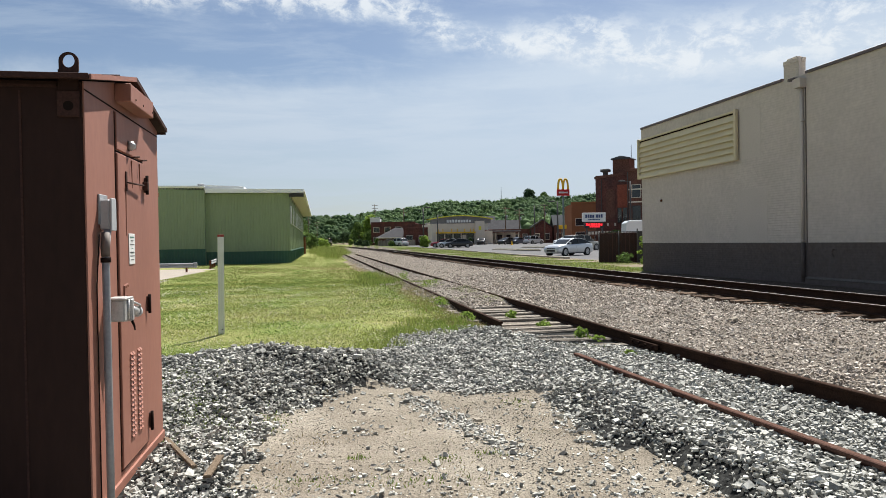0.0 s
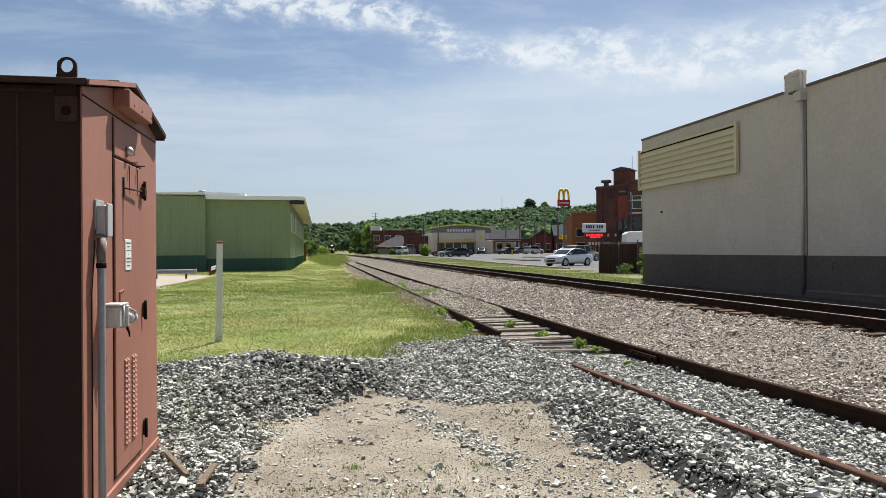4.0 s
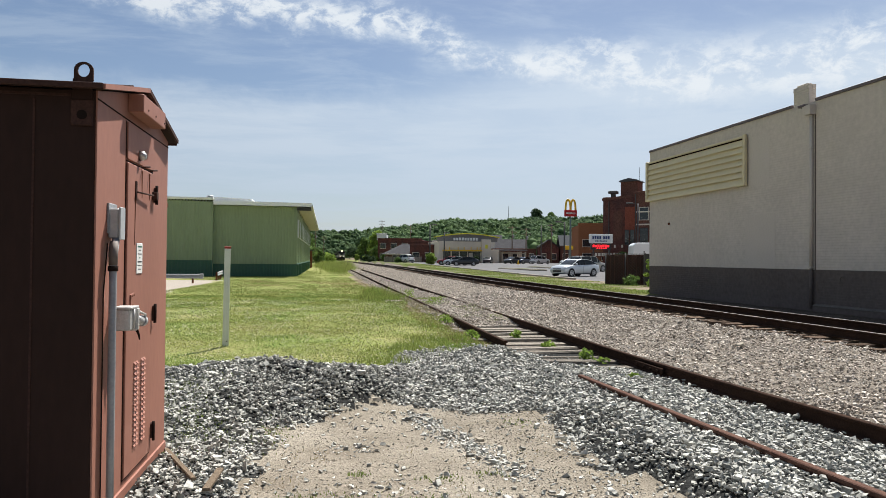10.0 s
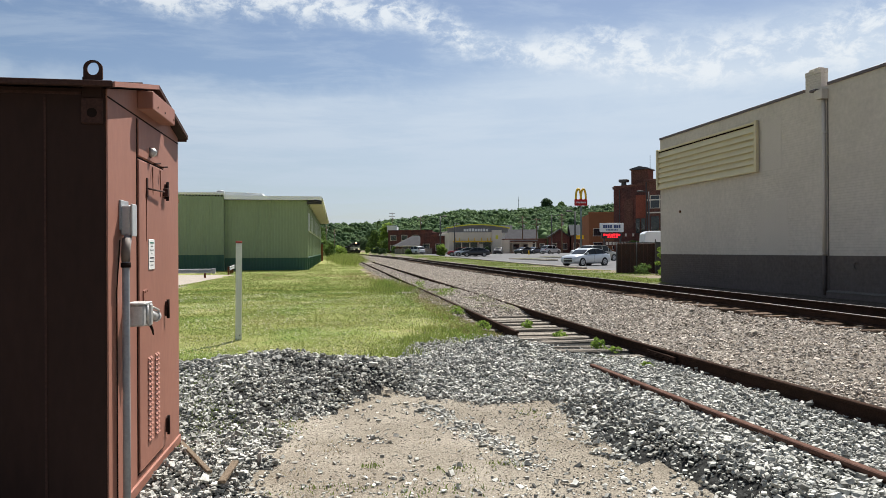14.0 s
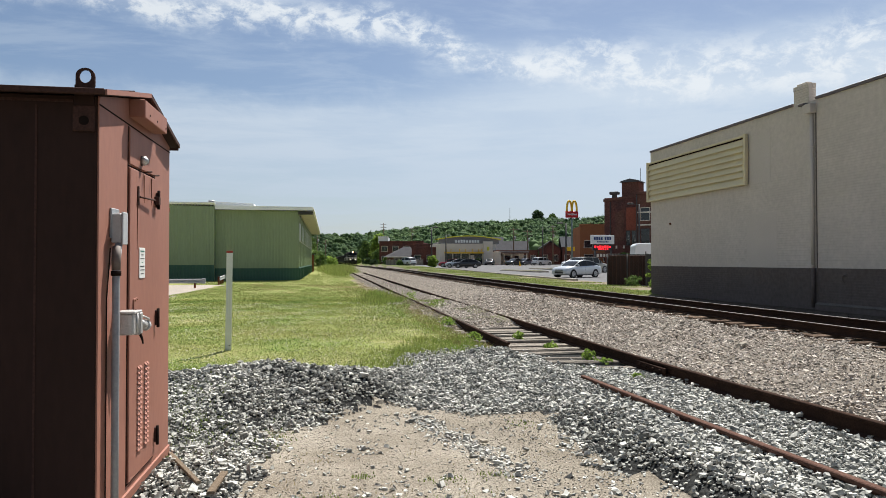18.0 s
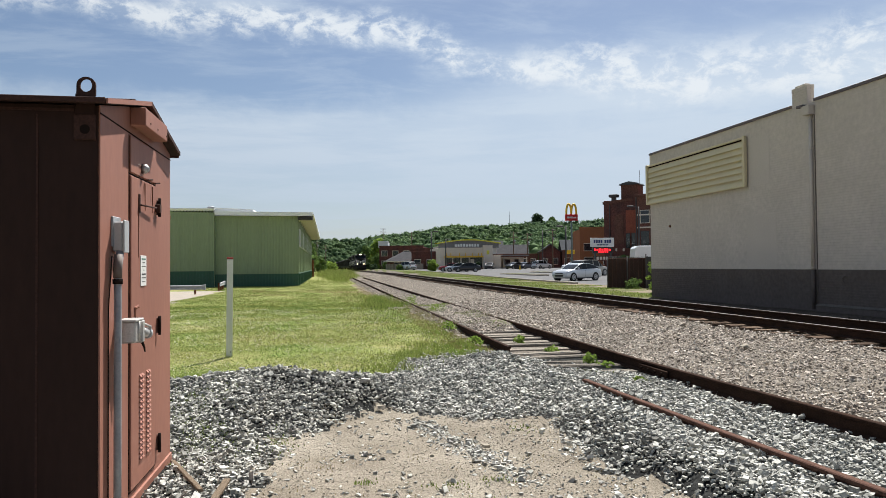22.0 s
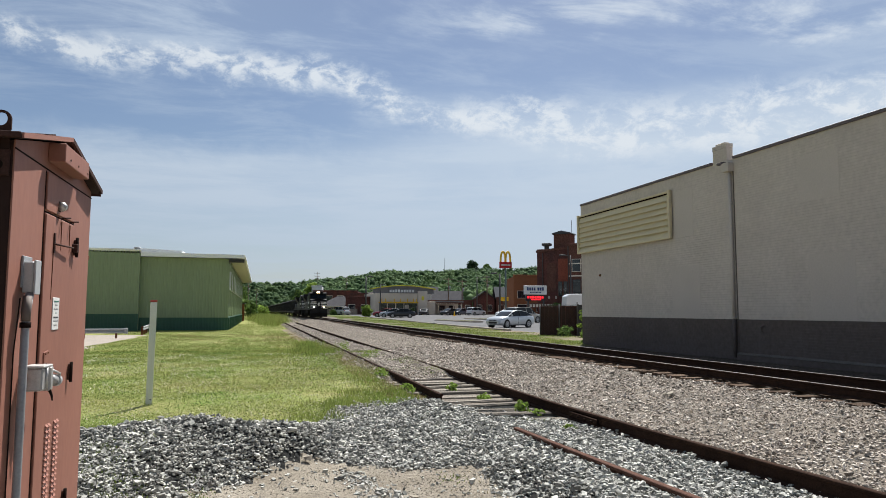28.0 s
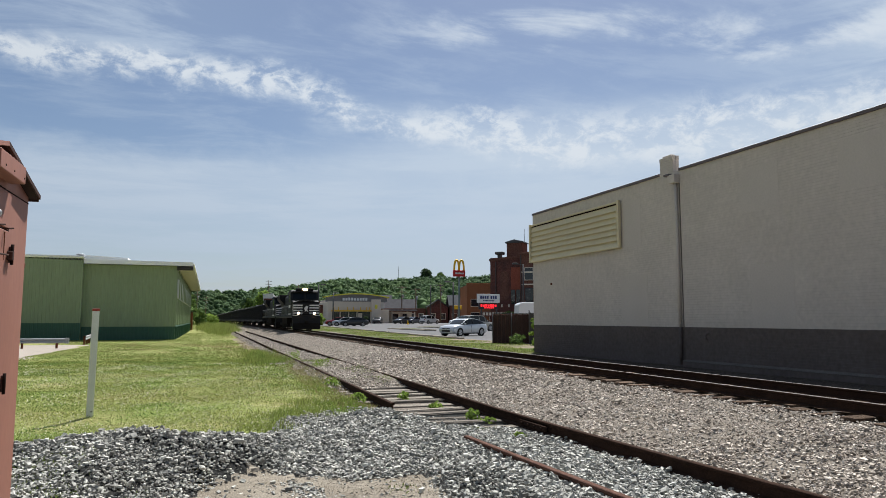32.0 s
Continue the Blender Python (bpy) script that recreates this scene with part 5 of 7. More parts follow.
plain_house("grey_roofed_house", 46.5, 190.0, 1.0, 9.0, 9, 3.8, M_BRICK_BROWN, M_ROOFGREY, "side", "brown brick house with a grey hipped roof", 1, 3)
plain_house("gabled_brick_house", 52.6, 168.0, 0.9, 5.0, 8, 3.9, M_BRICK_RED, M_ROOFGREY, "gable", "red brick house with a steep front gable", 2, 2)
plain_house("metal_shed", 57.6, 166.0, 0.9, 5.6, 9, 4.4, M_BRICK_BROWN, M_ROOFMETAL, "side", "brown shed with a grey metal roof", 1, 2)
plain_house("brick_row", 62.5, 160.0, 0.9, 7.0, 12, 6.2, M_BRICK_RED, M_ROOFGREY, "gable", "red brick row house among poles", 2, 3)
plain_house("orange_brick_building", 52.9, 141.0, 0.8, 16.0, 14, 8.4, M_BRICK_ORANGE, M_ROOFMETAL, "flat", "orange brick building with a pitched parapet", 2, 4)
plain_house("white_house", 44.0, 225.0, 3.0, 7.0, 8, 4.2, M_WHITE, M_ROOFGREY, "gable", "white frame house on the slope", 1, 2)
plain_house("hillside_house", 52.0, 240.0, 4.0, 9.0, 8, 4.0, M_STUCCO, M_ROOFGREY, "side", "pale house with a grey roof on the slope", 1, 3)
plain_house("pale_house", 38.5, 232.0, 2.5, 6.0, 8, 4.6, M_ROOFMETAL, M_ROOFGREY, "gable", "pale grey frame house on the slope", 1, 2)

mast = thing("radio_mast", pose(213.0, 800.0, float(hills(213.0, 800.0))), "thin grey radio mast standing on the wooded ridge", "mast")
part("shaft", tube([(0, 0, 0), (0, 0, 18), (0, 0, 27)], [0.35, 0.25, 0.15], 6), M_GALV, mast)
for zz in (12.0, 17.0, 22.0):
    part("ring", tube([(0, 0, zz), (0, 0, zz + 0.5)], 0.5, 8), M_GALV, mast)

ys = thing("yellow_sign", pose(48.2, 134.0, 0.8), "small yellow shop sign on a post", "sign")
part("panel", box(-0.95, 0.95, -0.08, 0.08, 3.0, 3.8, 0.02), M_YELLOW, ys)
part("post", box(-0.06, 0.06, 0.08, 0.2, 0, 3.4), M_STEELPOLE, ys)


def street_lamp(x, y, z, h, arm, rz):
    s = thing("street_lamp", pose(x, y, z, 0, 0, rz), "dark street lamp with a flat head on a tall pole", "street lamp", "car park lamps")
    part("pole", tube([(0, 0, 0), (0, 0, h)], [0.15, 0.11], 8), M_STEELPOLE, s)
    part("arm", tube([(0, 0, h - 0.1), (arm, 0, h)], 0.04, 6), M_STEELPOLE, s)
    part("lamp_head", box(arm - 0.1, arm + 0.75, -0.22, 0.22, h - 0.08, h + 0.14, 0.03), M_STEELPOLE, s)
    part("footing", tube([(0, 0, -0.1), (0, 0, 0.5)], 0.25, 10), M_CONCRETE, s)


street_lamp(18.6, 125.0, 0.6, 7.3, 0.5, 0)
street_lamp(23.8, 140.0, 0.7, 6.4, 0.5, 40)
street_lamp(47.5, 150.0, 0.8, 8.6, 2.2, 0)
street_lamp(34.6, 98.0, 0.5, 6.8, 0.6, 180)
street_lamp(45.6, 97.0, 0.6, 9.6, 1.0, 180)


def utility_pole(x, y, z, h, rz):
    p = thing("utility_pole", pose(x, y, z, 0, 0, rz), "wooden utility pole with crossarms and insulators", "utility pole", "utility poles")
    part("pole", tube([(0, 0, -0.3), (0, 0, h)], [0.17, 0.11], 8), M_WOODPOLE, p)
    for k in range(2):
        a = part("crossarm", box(-1.2, 1.2, -0.06, 0.06, h - 0.5 - k * 1.1, h - 0.38 - k * 1.1, 0.01), M_WOODPOLE, p)
        for x0 in (-1.1, -0.5, 0.5, 1.1):
            part("insulator", tube([(x0, 0, h - 0.38 - k * 1.1), (x0, 0, h - 0.2 - k * 1.1)], 0.05, 6), M_GREYPANEL, a)
    part("transformer", tube([(0.3, 0, h - 2.9), (0.3, 0, h - 2.1)], 0.22, 10), M_GALV, p)


for x, y, z, h, rz in ((44.6, 164, 0.9, 9.0, 10), (48.4, 165, 0.9, 8.6, -20), (54.2, 163, 0.9, 9.6, 30), (60.5, 158, 0.9, 9.8, 0), (30.0, 250, 3.0, 11, 0), (20.5, 260, 2.0, 14, 20), (-3.4, 230, 0.0, 11, 0), (-1.0, 300, 0.0, 11, 0)):
    utility_pole(x, y, z, h, rz)

# ---- chain-link fence and screens beside the brick building ----
def build_fence():
    f = thing("chain_link_fence", pose(15.9, 38.0, 0.28, 0, 0, -28), "rusty chain-link fence with a dark screen behind it", "fence")
    for x in (0.0, 1.1, 2.2):
        part("post", tube([(x, 0, -0.3), (x, 0, 1.85)], 0.035, 8), M_STEELPOLE, f)
    part("top_rail", tube([(0, 0, 1.8), (2.2, 0, 1.8)], 0.022, 6), M_STEELPOLE, f)
    bm = bmesh.new()
    for k in range(-12, 16):
        for s in (1, -1):
            x0, z0 = k * 0.16, 0.05
            pts = []
            for u in np.linspace(0, 1.72, 2):
                pts.append((x0 + s * u + (0 if s > 0 else 0.4), 0, z0 + u))
            a, b = pts
            lo, hi = 0.0, 2.2
            # keep the strand inside the bay
            d = b[0] - a[0]
            t0, t1 = 0.0, 1.0
            for lim, sign in ((lo, 1), (hi, -1)):
                va, vb = sign * (a[0] - lim), sign * (b[0] - lim)
                if va < 0 and vb < 0:
                    t0, t1 = 1.0, 0.0
                elif va < 0:
                    t0 = max(t0, va / (va - vb))
                elif vb < 0:
                    t1 = min(t1, va / (va - vb))
            if t1 > t0 + 0.02:
                tube([(a[0] + d * t0, 0, a[2] + (b[2] - a[2]) * t0), (a[0] + d * t1, 0, a[2] + (b[2] - a[2]) * t1)], 0.006, 3, bm, ends=False)
    part("mesh", bm, M_STEELPOLE, f, "woven steel mesh")
    sc = part("screen", box(0.02, 2.18, 0.06, 0.10, 0.0, 1.76, 0.01), M_BRICK_BROWN, f, "dark brown boards")
    for k in range(9):
        part("board", box(0.04 + k * 0.24, 0.25 + k * 0.24, 0.03, 0.058, 0.0, 1.72 + 0.03 * (k % 2), 0.006), M_CAB_DARK, sc)
    g = thing("black_screen", pose(17.6, 36.6, 0.25, 0, 0, -25), "black sheet screen between steel posts", "screen")
    part("sheet", box(0.0, 1.2, 0.0, 0.03, 0.0, 1.85, 0.005), M_BLACKSTEEL, g)
    for x in (-0.04, 1.2):
        part("post", box(x, x + 0.06, -0.02, 0.06, -0.3, 2.0, 0.006), M_STEELPOLE, g)


build_fence()

# kerb along the car park, parking stops
for k in range(9):
    y = 47.0 + k * 7.2
    kb = link_bm("kerb", box(-0.12, 0.12, 0.0, 6.9, -0.1, 0.14, 0.02), M_CONCRETE)
    kb.matrix_basis = pose(17.35 + 0.01 * k, y, float(land(17.4, y)) - 0.02)
    tagged(kb, "pale concrete kerb along the car park edge", "kerb", "car park kerbs", "structure")

# low planted islands between the parking rows
for x, y, ln, wide in ((23.4, 82.0, 13.0, 0.7), (30.5, 96.0, 8.0, 0.6)):
    isl = thing("kerb_island", pose(x, y, float(land(x, y)) - 0.02, 0, 0, 95), "low concrete kerb island with worn turf in the car park", "kerb", "car park islands", "structure")
    part("edge", box(-ln / 2, ln / 2, -wide, wide, -0.1, 0.16, 0.04), M_CONCRETE, isl)
    part("turf", box(-ln / 2 + 0.18, ln / 2 - 0.18, 0.18 - wide, wide - 0.18, 0.155, 0.185, 0.01), M_VERGE, isl)

# ---- parked cars ----
M_TYRE = material("tyre_rubber", (0.02, 0.02, 0.02), 0.85, grain_amount=0.05)
M_RIM = material("alloy_rim", (0.40, 0.40, 0.41), 0.35, 0.8, grain_amount=0.03)
M_CARGLASS = material("car_glass", (0.014, 0.017, 0.019), 0.12, grain_amount=0, spec=0.2)
M_LIGHT = material("headlamp_glass", (0.62, 0.64, 0.66), 0.12, grain_amount=0)
M_TAIL = material("tail_lamp", (0.35, 0.02, 0.02), 0.2, grain_amount=0)
M_TRIM = material("black_plastic", (0.018, 0.018, 0.019), 0.6, grain_amount=0)


def paint(name, color, metal=0.35):
    m = material(name, color, 0.28, metal, second=tuple(c * 0.93 for c in color), scale=2.0, grain_amount=0.02)
    b = m.node_tree.nodes["Principled BSDF"]
    b.inputs["Coat Weight"].default_value = 0.6
    b.inputs["Coat Roughness"].default_value = 0.06
    return m


P_SILVER = paint("silver_paint", (0.52, 0.54, 0.56))
P_BLACK = paint("black_paint", (0.012, 0.013, 0.015), 0.1)
P_RED = paint("red_paint", (0.28, 0.02, 0.025), 0.1)
P_TAN = paint("tan_paint", (0.36, 0.33, 0.27))
P_WHITE = paint("white_car_paint", (0.72, 0.72, 0.72), 0.0)
P_BLUE = paint("dark_blue_paint", (0.03, 0.035, 0.06), 0.2)

# lines down the middle of each kind: along the length 0..1, height of the belt, height of the roof (0: none)
SHAPES = {
    "sedan": (4.55, 1.82, 1.47, [(0.0, 0.56), (0.02, 0.74), (0.07, 0.85), (0.16, 0.92), (0.27, 0.97), (0.45, 0.99), (0.70, 1.02), (0.86, 1.05), (0.96, 1.0), (1.0, 0.80)],
              [(0.24, 0.97), (0.39, 1.36), (0.49, 1.46), (0.63, 1.46), (0.78, 1.35), (0.93, 1.05)]),
    "suv": (4.75, 1.88, 1.75, [(0.0, 0.60), (0.03, 0.85), (0.10, 1.00), (0.24, 1.08), (0.45, 1.10), (0.75, 1.14), (0.95, 1.16), (0.985, 1.05), (1.0, 0.80)],
            [(0.22, 1.06), (0.34, 1.58), (0.42, 1.73), (0.70, 1.75), (0.90, 1.68), (0.975, 1.14)]),
    "van": (5.0, 1.95, 1.78, [(0.0, 0.55), (0.03, 0.80), (0.08, 0.95), (0.18, 1.06), (0.45, 1.10), (0.75, 1.12), (0.96, 1.12), (0.99, 1.0), (1.0, 0.75)],
            [(0.15, 1.04), (0.32, 1.62), (0.40, 1.76), (0.70, 1.78), (0.93, 1.70), (0.985, 1.10)]),
}


def build_car(name, kind, m, body_paint, label, tall=1.0):
    """A car: its nose at -y, standing on z = 0, the origin under its middle."""
    L, W, H, belt, roof = SHAPES[kind]
    c = thing(name, m, label, "car", "parked cars")
    hw = W / 2
    ys = sorted({u for u, _ in belt} | {0.06, 0.18, 0.36, 0.58, 0.80})
    bz = lambda u: float(np.interp(u, *zip(*belt))) * tall
    bm = bmesh.new()
    rings = []
    for u in ys:
        y = (u - 0.5) * L
        nose = 1.0 - 0.16 * (1 - min(1, u / 0.10)) ** 2 - 0.10 * (1 - min(1, (1 - u) / 0.08)) ** 2
        z0, zb = 0.20 + 0.10 * max(0, 1 - min(u, 1 - u) / 0.08), bz(u)
        half = [(0.86, z0), (0.97, z0 + 0.12), (1.0, z0 + (zb - z0) * 0.45), (0.985, zb - 0.14), (0.93, zb - 0.03), (0.70, zb + 0.015), (0.0, zb + 0.035)]
        ring = [bm.verts.new((-hw * nose * a, y, z)) for a, z in half] + [bm.verts.new((hw * nose * a, y, z)) for a, z in half[-2::-1]]
        rings.append(ring)
    for a, b in zip(rings, rings[1:]):
        for k in range(len(a) - 1):
            f = bm.faces.new((a[k], a[k + 1], b[k + 1], b[k]))
            f.smooth = True
        bm.faces.new((a[-1], a[0], b[0], b[-1]))
    bm.faces.new(rings[0])
    bm.faces.new(rings[-1][::-1])
    body = part("body", bm, body_paint, c)
    # cabin: glass house with a painted roof and pillars
    rz = lambda u: float(np.interp(u, *zip(*roof))) * tall
    us = [u for u, _ in roof]
    cab = bmesh.new()
    rows = []
    for u in us:
        y, zt, zb = (u - 0.5) * L, rz(u), bz(u) - 0.02
        k = (zt - zb) / max(0.05, (H * tall - 1.0))
        wb, wt = hw * 0.93, hw * (0.93 - 0.17 * min(1, k))
        rows.append([cab.verts.new(p) for p in ((-wb, y, zb), (-wt, y, max(zt - 0.03, zb + 0.001)), (-wt * 0.75, y, zt + 0.002), (wt * 0.75, y, zt + 0.002), (wt, y, max(zt - 0.03, zb + 0.001)), (wb, y, zb))])
    for i, (a, b) in enumerate(zip(rows, rows[1:])):
        for k in range(5):
            f = cab.faces.new((a[k], a[k + 1], b[k + 1], b[k]))
            slanted = i in (0, len(rows) - 2)
            top = k in (1, 2, 3)
            f.material_index = 1 if (top and not slanted) else 0
            f.smooth = k == 2
    part("cabin", cab, [M_CARGLASS, body_paint], c, "dark car windows under a painted roof")
    for s in (-1, 1):
        for u in (us[1] + 0.01, (us[2] + us[3]) / 2, us[-2] - 0.01):
            y = (u - 0.5) * L
            zb, zt = bz(u), rz(u)
            part("pillar", tube([(s * hw * 0.945, y, zb - 0.03), (s * hw * 0.79, y, zt - 0.03)], 0.035, 5), body_paint if kind != "sedan" else M_TRIM, c)
        part("roof_rail", tube([(s * hw * 0.775, (u - 0.5) * L, rz(u) - 0.02) for u in us], 0.028, 5), body_paint, c)
        u = us[0] + 0.07
        mir = part("mirror", box(s * hw * 0.98 - 0.10, s * hw * 0.98 + 0.10, (u - 0.5) * L - 0.05, (u - 0.5) * L + 0.06, bz(u) - 0.02, bz(u) + 0.13, 0.03), body_paint, c)
        part("sill", box(s * hw * 0.90 - 0.04, s * hw * 0.90 + 0.04, -L * 0.30, L * 0.30, 0.19, 0.27, 0.02), M_TRIM, c)
        # lamps
        lamp = part("headlamp", box(s * hw * 0.70 - 0.15, s * hw * 0.70 + 0.13, -L / 2 + 0.09, -L / 2 + 0.42, bz(0.04) - 0.10, bz(0.04) - 0.02, 0.03), M_LIGHT, c, "clear slanted headlamp")
        part("lens_rim", box(s * hw * 0.70 - 0.13, s * hw * 0.70 + 0.10, -L / 2 + 0.08, -L / 2 + 0.12, bz(0.04) - 0.115, bz(0.04) - 0.095, 0.008), M_TRIM, lamp)
        part("tail_lamp", box(s * hw * 0.72 - 0.14, s * hw * 0.72 + 0.14, L / 2 - 0.18, L / 2 - 0.02, bz(0.98) - 0.25, bz(0.98) - 0.05, 0.03), M_TAIL, c)
        part("fog_lamp", box(s * hw * 0.66 - 0.12, s * hw * 0.66 + 0.12, -L / 2 + 0.05, -L / 2 + 0.14, 0.36, 0.46, 0.02), M_TRIM, c)
        part("door_line", box(s * hw * 0.992 - 0.008, s * hw * 0.992 + 0.008, -0.02, -0.005, 0.35, bz(0.5) - 0.1), M_TRIM, c)
        for yy in (-0.55, 0.55):
            part("door_handle", box(s * hw * 1.0 - 0.015, s * hw * 1.0 + 0.015, yy, yy + 0.18, bz(0.5) - 0.18, bz(0.5) - 0.14, 0.008), body_paint, c)
        for u in (0.175, 0.80):
            R = 0.33 if kind == "sedan" else 0.36
            y = (u - 0.5) * L
            x = s * (hw - 0.11)
            arch = part("wheel_arch", tube([(s * (hw - 0.02), y, R), (s * (hw + 0.004), y, R)], R + 0.055, 20), M_TRIM, c)
            w = part("wheel", tube([(x - 0.11, y, R), (x + 0.118, y, R)], R, 20), M_TYRE, c)
            part("rim", tube([(x + s * 0.115, y, R), (x + s * 0.128, y, R)], R * 0.70, 16), M_RIM, w)
            for k in range(5):
                a = 2 * math.pi * k / 5
                part("spoke_gap", tube([(x + s * 0.128, y + R * 0.42 * math.cos(a), R + R * 0.42 * math.sin(a)), (x + s * 0.131, y + R * 0.42 * math.cos(a), R + R * 0.42 * math.sin(a))], R * 0.15, 6), M_TRIM, w)
    part("grille", box(-hw * 0.45, hw * 0.45, -L / 2 - 0.012, -L / 2 + 0.06, 0.60 * tall, 0.68 * tall, 0.02), M_TRIM, c)
    part("lower_grille", box(-hw * 0.52, hw * 0.52, -L / 2 - 0.012, -L / 2 + 0.08, 0.34, 0.55, 0.03), M_TRIM, c)
    part("rear_bumper", box(-hw * 0.8, hw * 0.8, L / 2 - 0.10, L / 2 + 0.02, 0.32, 0.55, 0.04), M_TRIM if kind != "sedan" else body_paint, c)
    return c


def ground_at(x, y):
    return float(land(x, y))


build_car("silver_sedan", "sedan", pose(20.7, 56.0, ground_at(20, 56), 0, 0, -60), P_SILVER, "silver saloon car with dark alloy wheels in the car park")
build_car("tan_suv", "suv", pose(28.6, 73.5, ground_at(28, 73), 0, 0, 118), P_TAN, "tan estate off-roader parked behind the silver car")
build_car("dark_sedan", "sedan", pose(22.5, 112.0, ground_at(22, 112), 0, 0, -97), P_BLACK, "black saloon car parked before the restaurant")
build_car("silver_coupe", "sedan", pose(21.7, 115.0, ground_at(20, 115), 0, 0, -103), P_SILVER, "silver saloon car behind the black one")
build_car("red_hatchback", "sedan", pose(21.3, 119.0, ground_at(19, 119), 0, 0, -108), P_RED, "dark red car parked in front of the restaurant")
build_car("tan_car", "suv", pose(16.9, 150.0, ground_at(17, 150), 0, 0, -150), P_WHITE, "pale car parked by the board fence")
build_car("black_sedan", "sedan", pose(39.9, 146.0, ground_at(39, 146), 0, 0, -55), P_BLACK, "black saloon car in the far parking row")
build_car("blue_sedan", "sedan", pose(42.7, 147.5, ground_at(42, 147), 0, 0, -50), P_BLUE, "dark blue saloon car in the far parking row")
build_car("white_suv", "suv", pose(46.0, 146.0, ground_at(46, 146), 0, 0, 120), P_WHITE, "white off-roader in the far parking row")
build_car("white_car", "sedan", pose(47.8, 131.0, ground_at(47, 131), 0, 0, -85), P_WHITE, "white saloon car at the end of the row")
build_car("drive_car", "sedan", pose(35.3, 150.0, ground_at(35, 150), 0, 0, -20), P_BLACK, "dark car near the restaurant drive")

# white panel van behind the screens: only its roof stands clear
v = thing("panel_van", pose(23.1, 44.6, ground_at(20, 44), 0, 0, 75), "white panel van parked behind the black screen", "van")
prof = [(-2.5, 0.35), (2.5, 0.35), (2.5, 1.2), (2.42, 2.45), (2.2, 2.6), (-1.0, 2.62), (-1.35, 2.45), (-1.95, 1.45), (-2.5, 1.2)]
part("body", moved(prism(prof, 1.96, "x", -0.98, 0.05), Matrix.Identity(4)), P_WHITE, v)
part("windscreen", prism([(-1.40, 2.35), (-1.90, 1.5), (-1.92, 1.49), (-1.43, 2.36)], 1.7, "x", -0.85), M_CARGLASS, v)
for s in (-1, 1):
    part("side_window", box(s * 0.985 - 0.005, s * 0.985 + 0.005, -1.5, -0.6, 1.5, 2.2, 0.003), M_CARGLASS, v)
    for y in (-1.6, 1.6):
        w = part("wheel", tube([(s * 0.80, y, 0.36), (s * 0.99, y, 0.36)], 0.36, 18), M_TYRE, v)
        part("rim", tube([(s * 0.985, y, 0.36), (s * 1.0, y, 0.36)], 0.22, 14), M_RIM, w)

# orange cone in the car park
cn = thing("traffic_cone", pose(37.7, 134.0, ground_at(37, 134)), "orange traffic cone on the tarmac", "traffic cone")
part("base", box(-0.25, 0.25, -0.25, 0.25, 0, 0.05, 0.01), M_YELLOW, cn)
part("body", tube([(0, 0, 0.05), (0, 0, 0.9)], [0.20, 0.03], 10), M_YELLOW, cn)

# ---- trees, weeds and grass ----
def leafy(name, base, second, scale=0.6, island=0.35, transl=0.35):
    m = material(name, base, 0.8, second=second, scale=scale, amount=1.0, grain=4, grain_amount=0.12, island=island, spec=0.08)
    nt = m.node_tree
    b = nt.nodes["Principled BSDF"]
    tr = nt.nodes.new("ShaderNodeBsdfTranslucent")
    mix = nt.nodes.new("ShaderNodeMixShader")
    mix.inputs[0].default_value = transl
    src = b.inputs["Base Color"].links[0].from_socket
    nt.links.new(src, tr.inputs["Color"])
    nt.links.new(b.outputs[0], mix.inputs[1])
    nt.links.new(tr.outputs[0], mix.inputs[2])
    nt.links.new(mix.outputs[0], nt.nodes["Material Output"].inputs["Surface"])
    return m


M_LEAF_FAR = leafy("far_woods_leaf", (0.122, 0.182, 0.07), (0.07, 0.118, 0.058), 0.03, 0.3)
M_LEAF_BRIGHT = leafy("bright_leaf", (0.235, 0.325, 0.065), (0.165, 0.245, 0.05), 0.5, 0.4, 0.5)
M_LEAF_MID = leafy("green_leaf", (0.115, 0.17, 0.045), (0.075, 0.125, 0.036), 0.5, 0.4)
M_LEAF_DARK = leafy("dark_leaf", (0.066, 0.10, 0.045), (0.045, 0.072, 0.034), 0.5, 0.4)
M_GRASS = leafy("lawn_grass", (0.14, 0.205, 0.045), (0.22, 0.242, 0.075), 0.42, 0.4, 0.3)
M_CLOVERLEAF = leafy("clover_leaf", (0.115, 0.185, 0.038), (0.25, 0.26, 0.075), 0.6, 0.5, 0.25)
M_TALLGRASS = leafy("tall_grass", (0.165, 0.235, 0.05), (0.255, 0.265, 0.085), 0.6, 0.5, 0.4)
M_STRAW = leafy("dry_grass", (0.30, 0.25, 0.12), (0.22, 0.18, 0.08), 1.5, 0.3, 0.2)
M_CLOVER = material("clover_flower", (0.62, 0.60, 0.42), 0.8, island=0.3, grain_amount=0)
M_BARK = material("bark", (0.12, 0.095, 0.07), 0.95, second=(0.08, 0.062, 0.048), scale=5, bump=0.6, bump_scale=25)
RNG = np.random.RandomState(17)


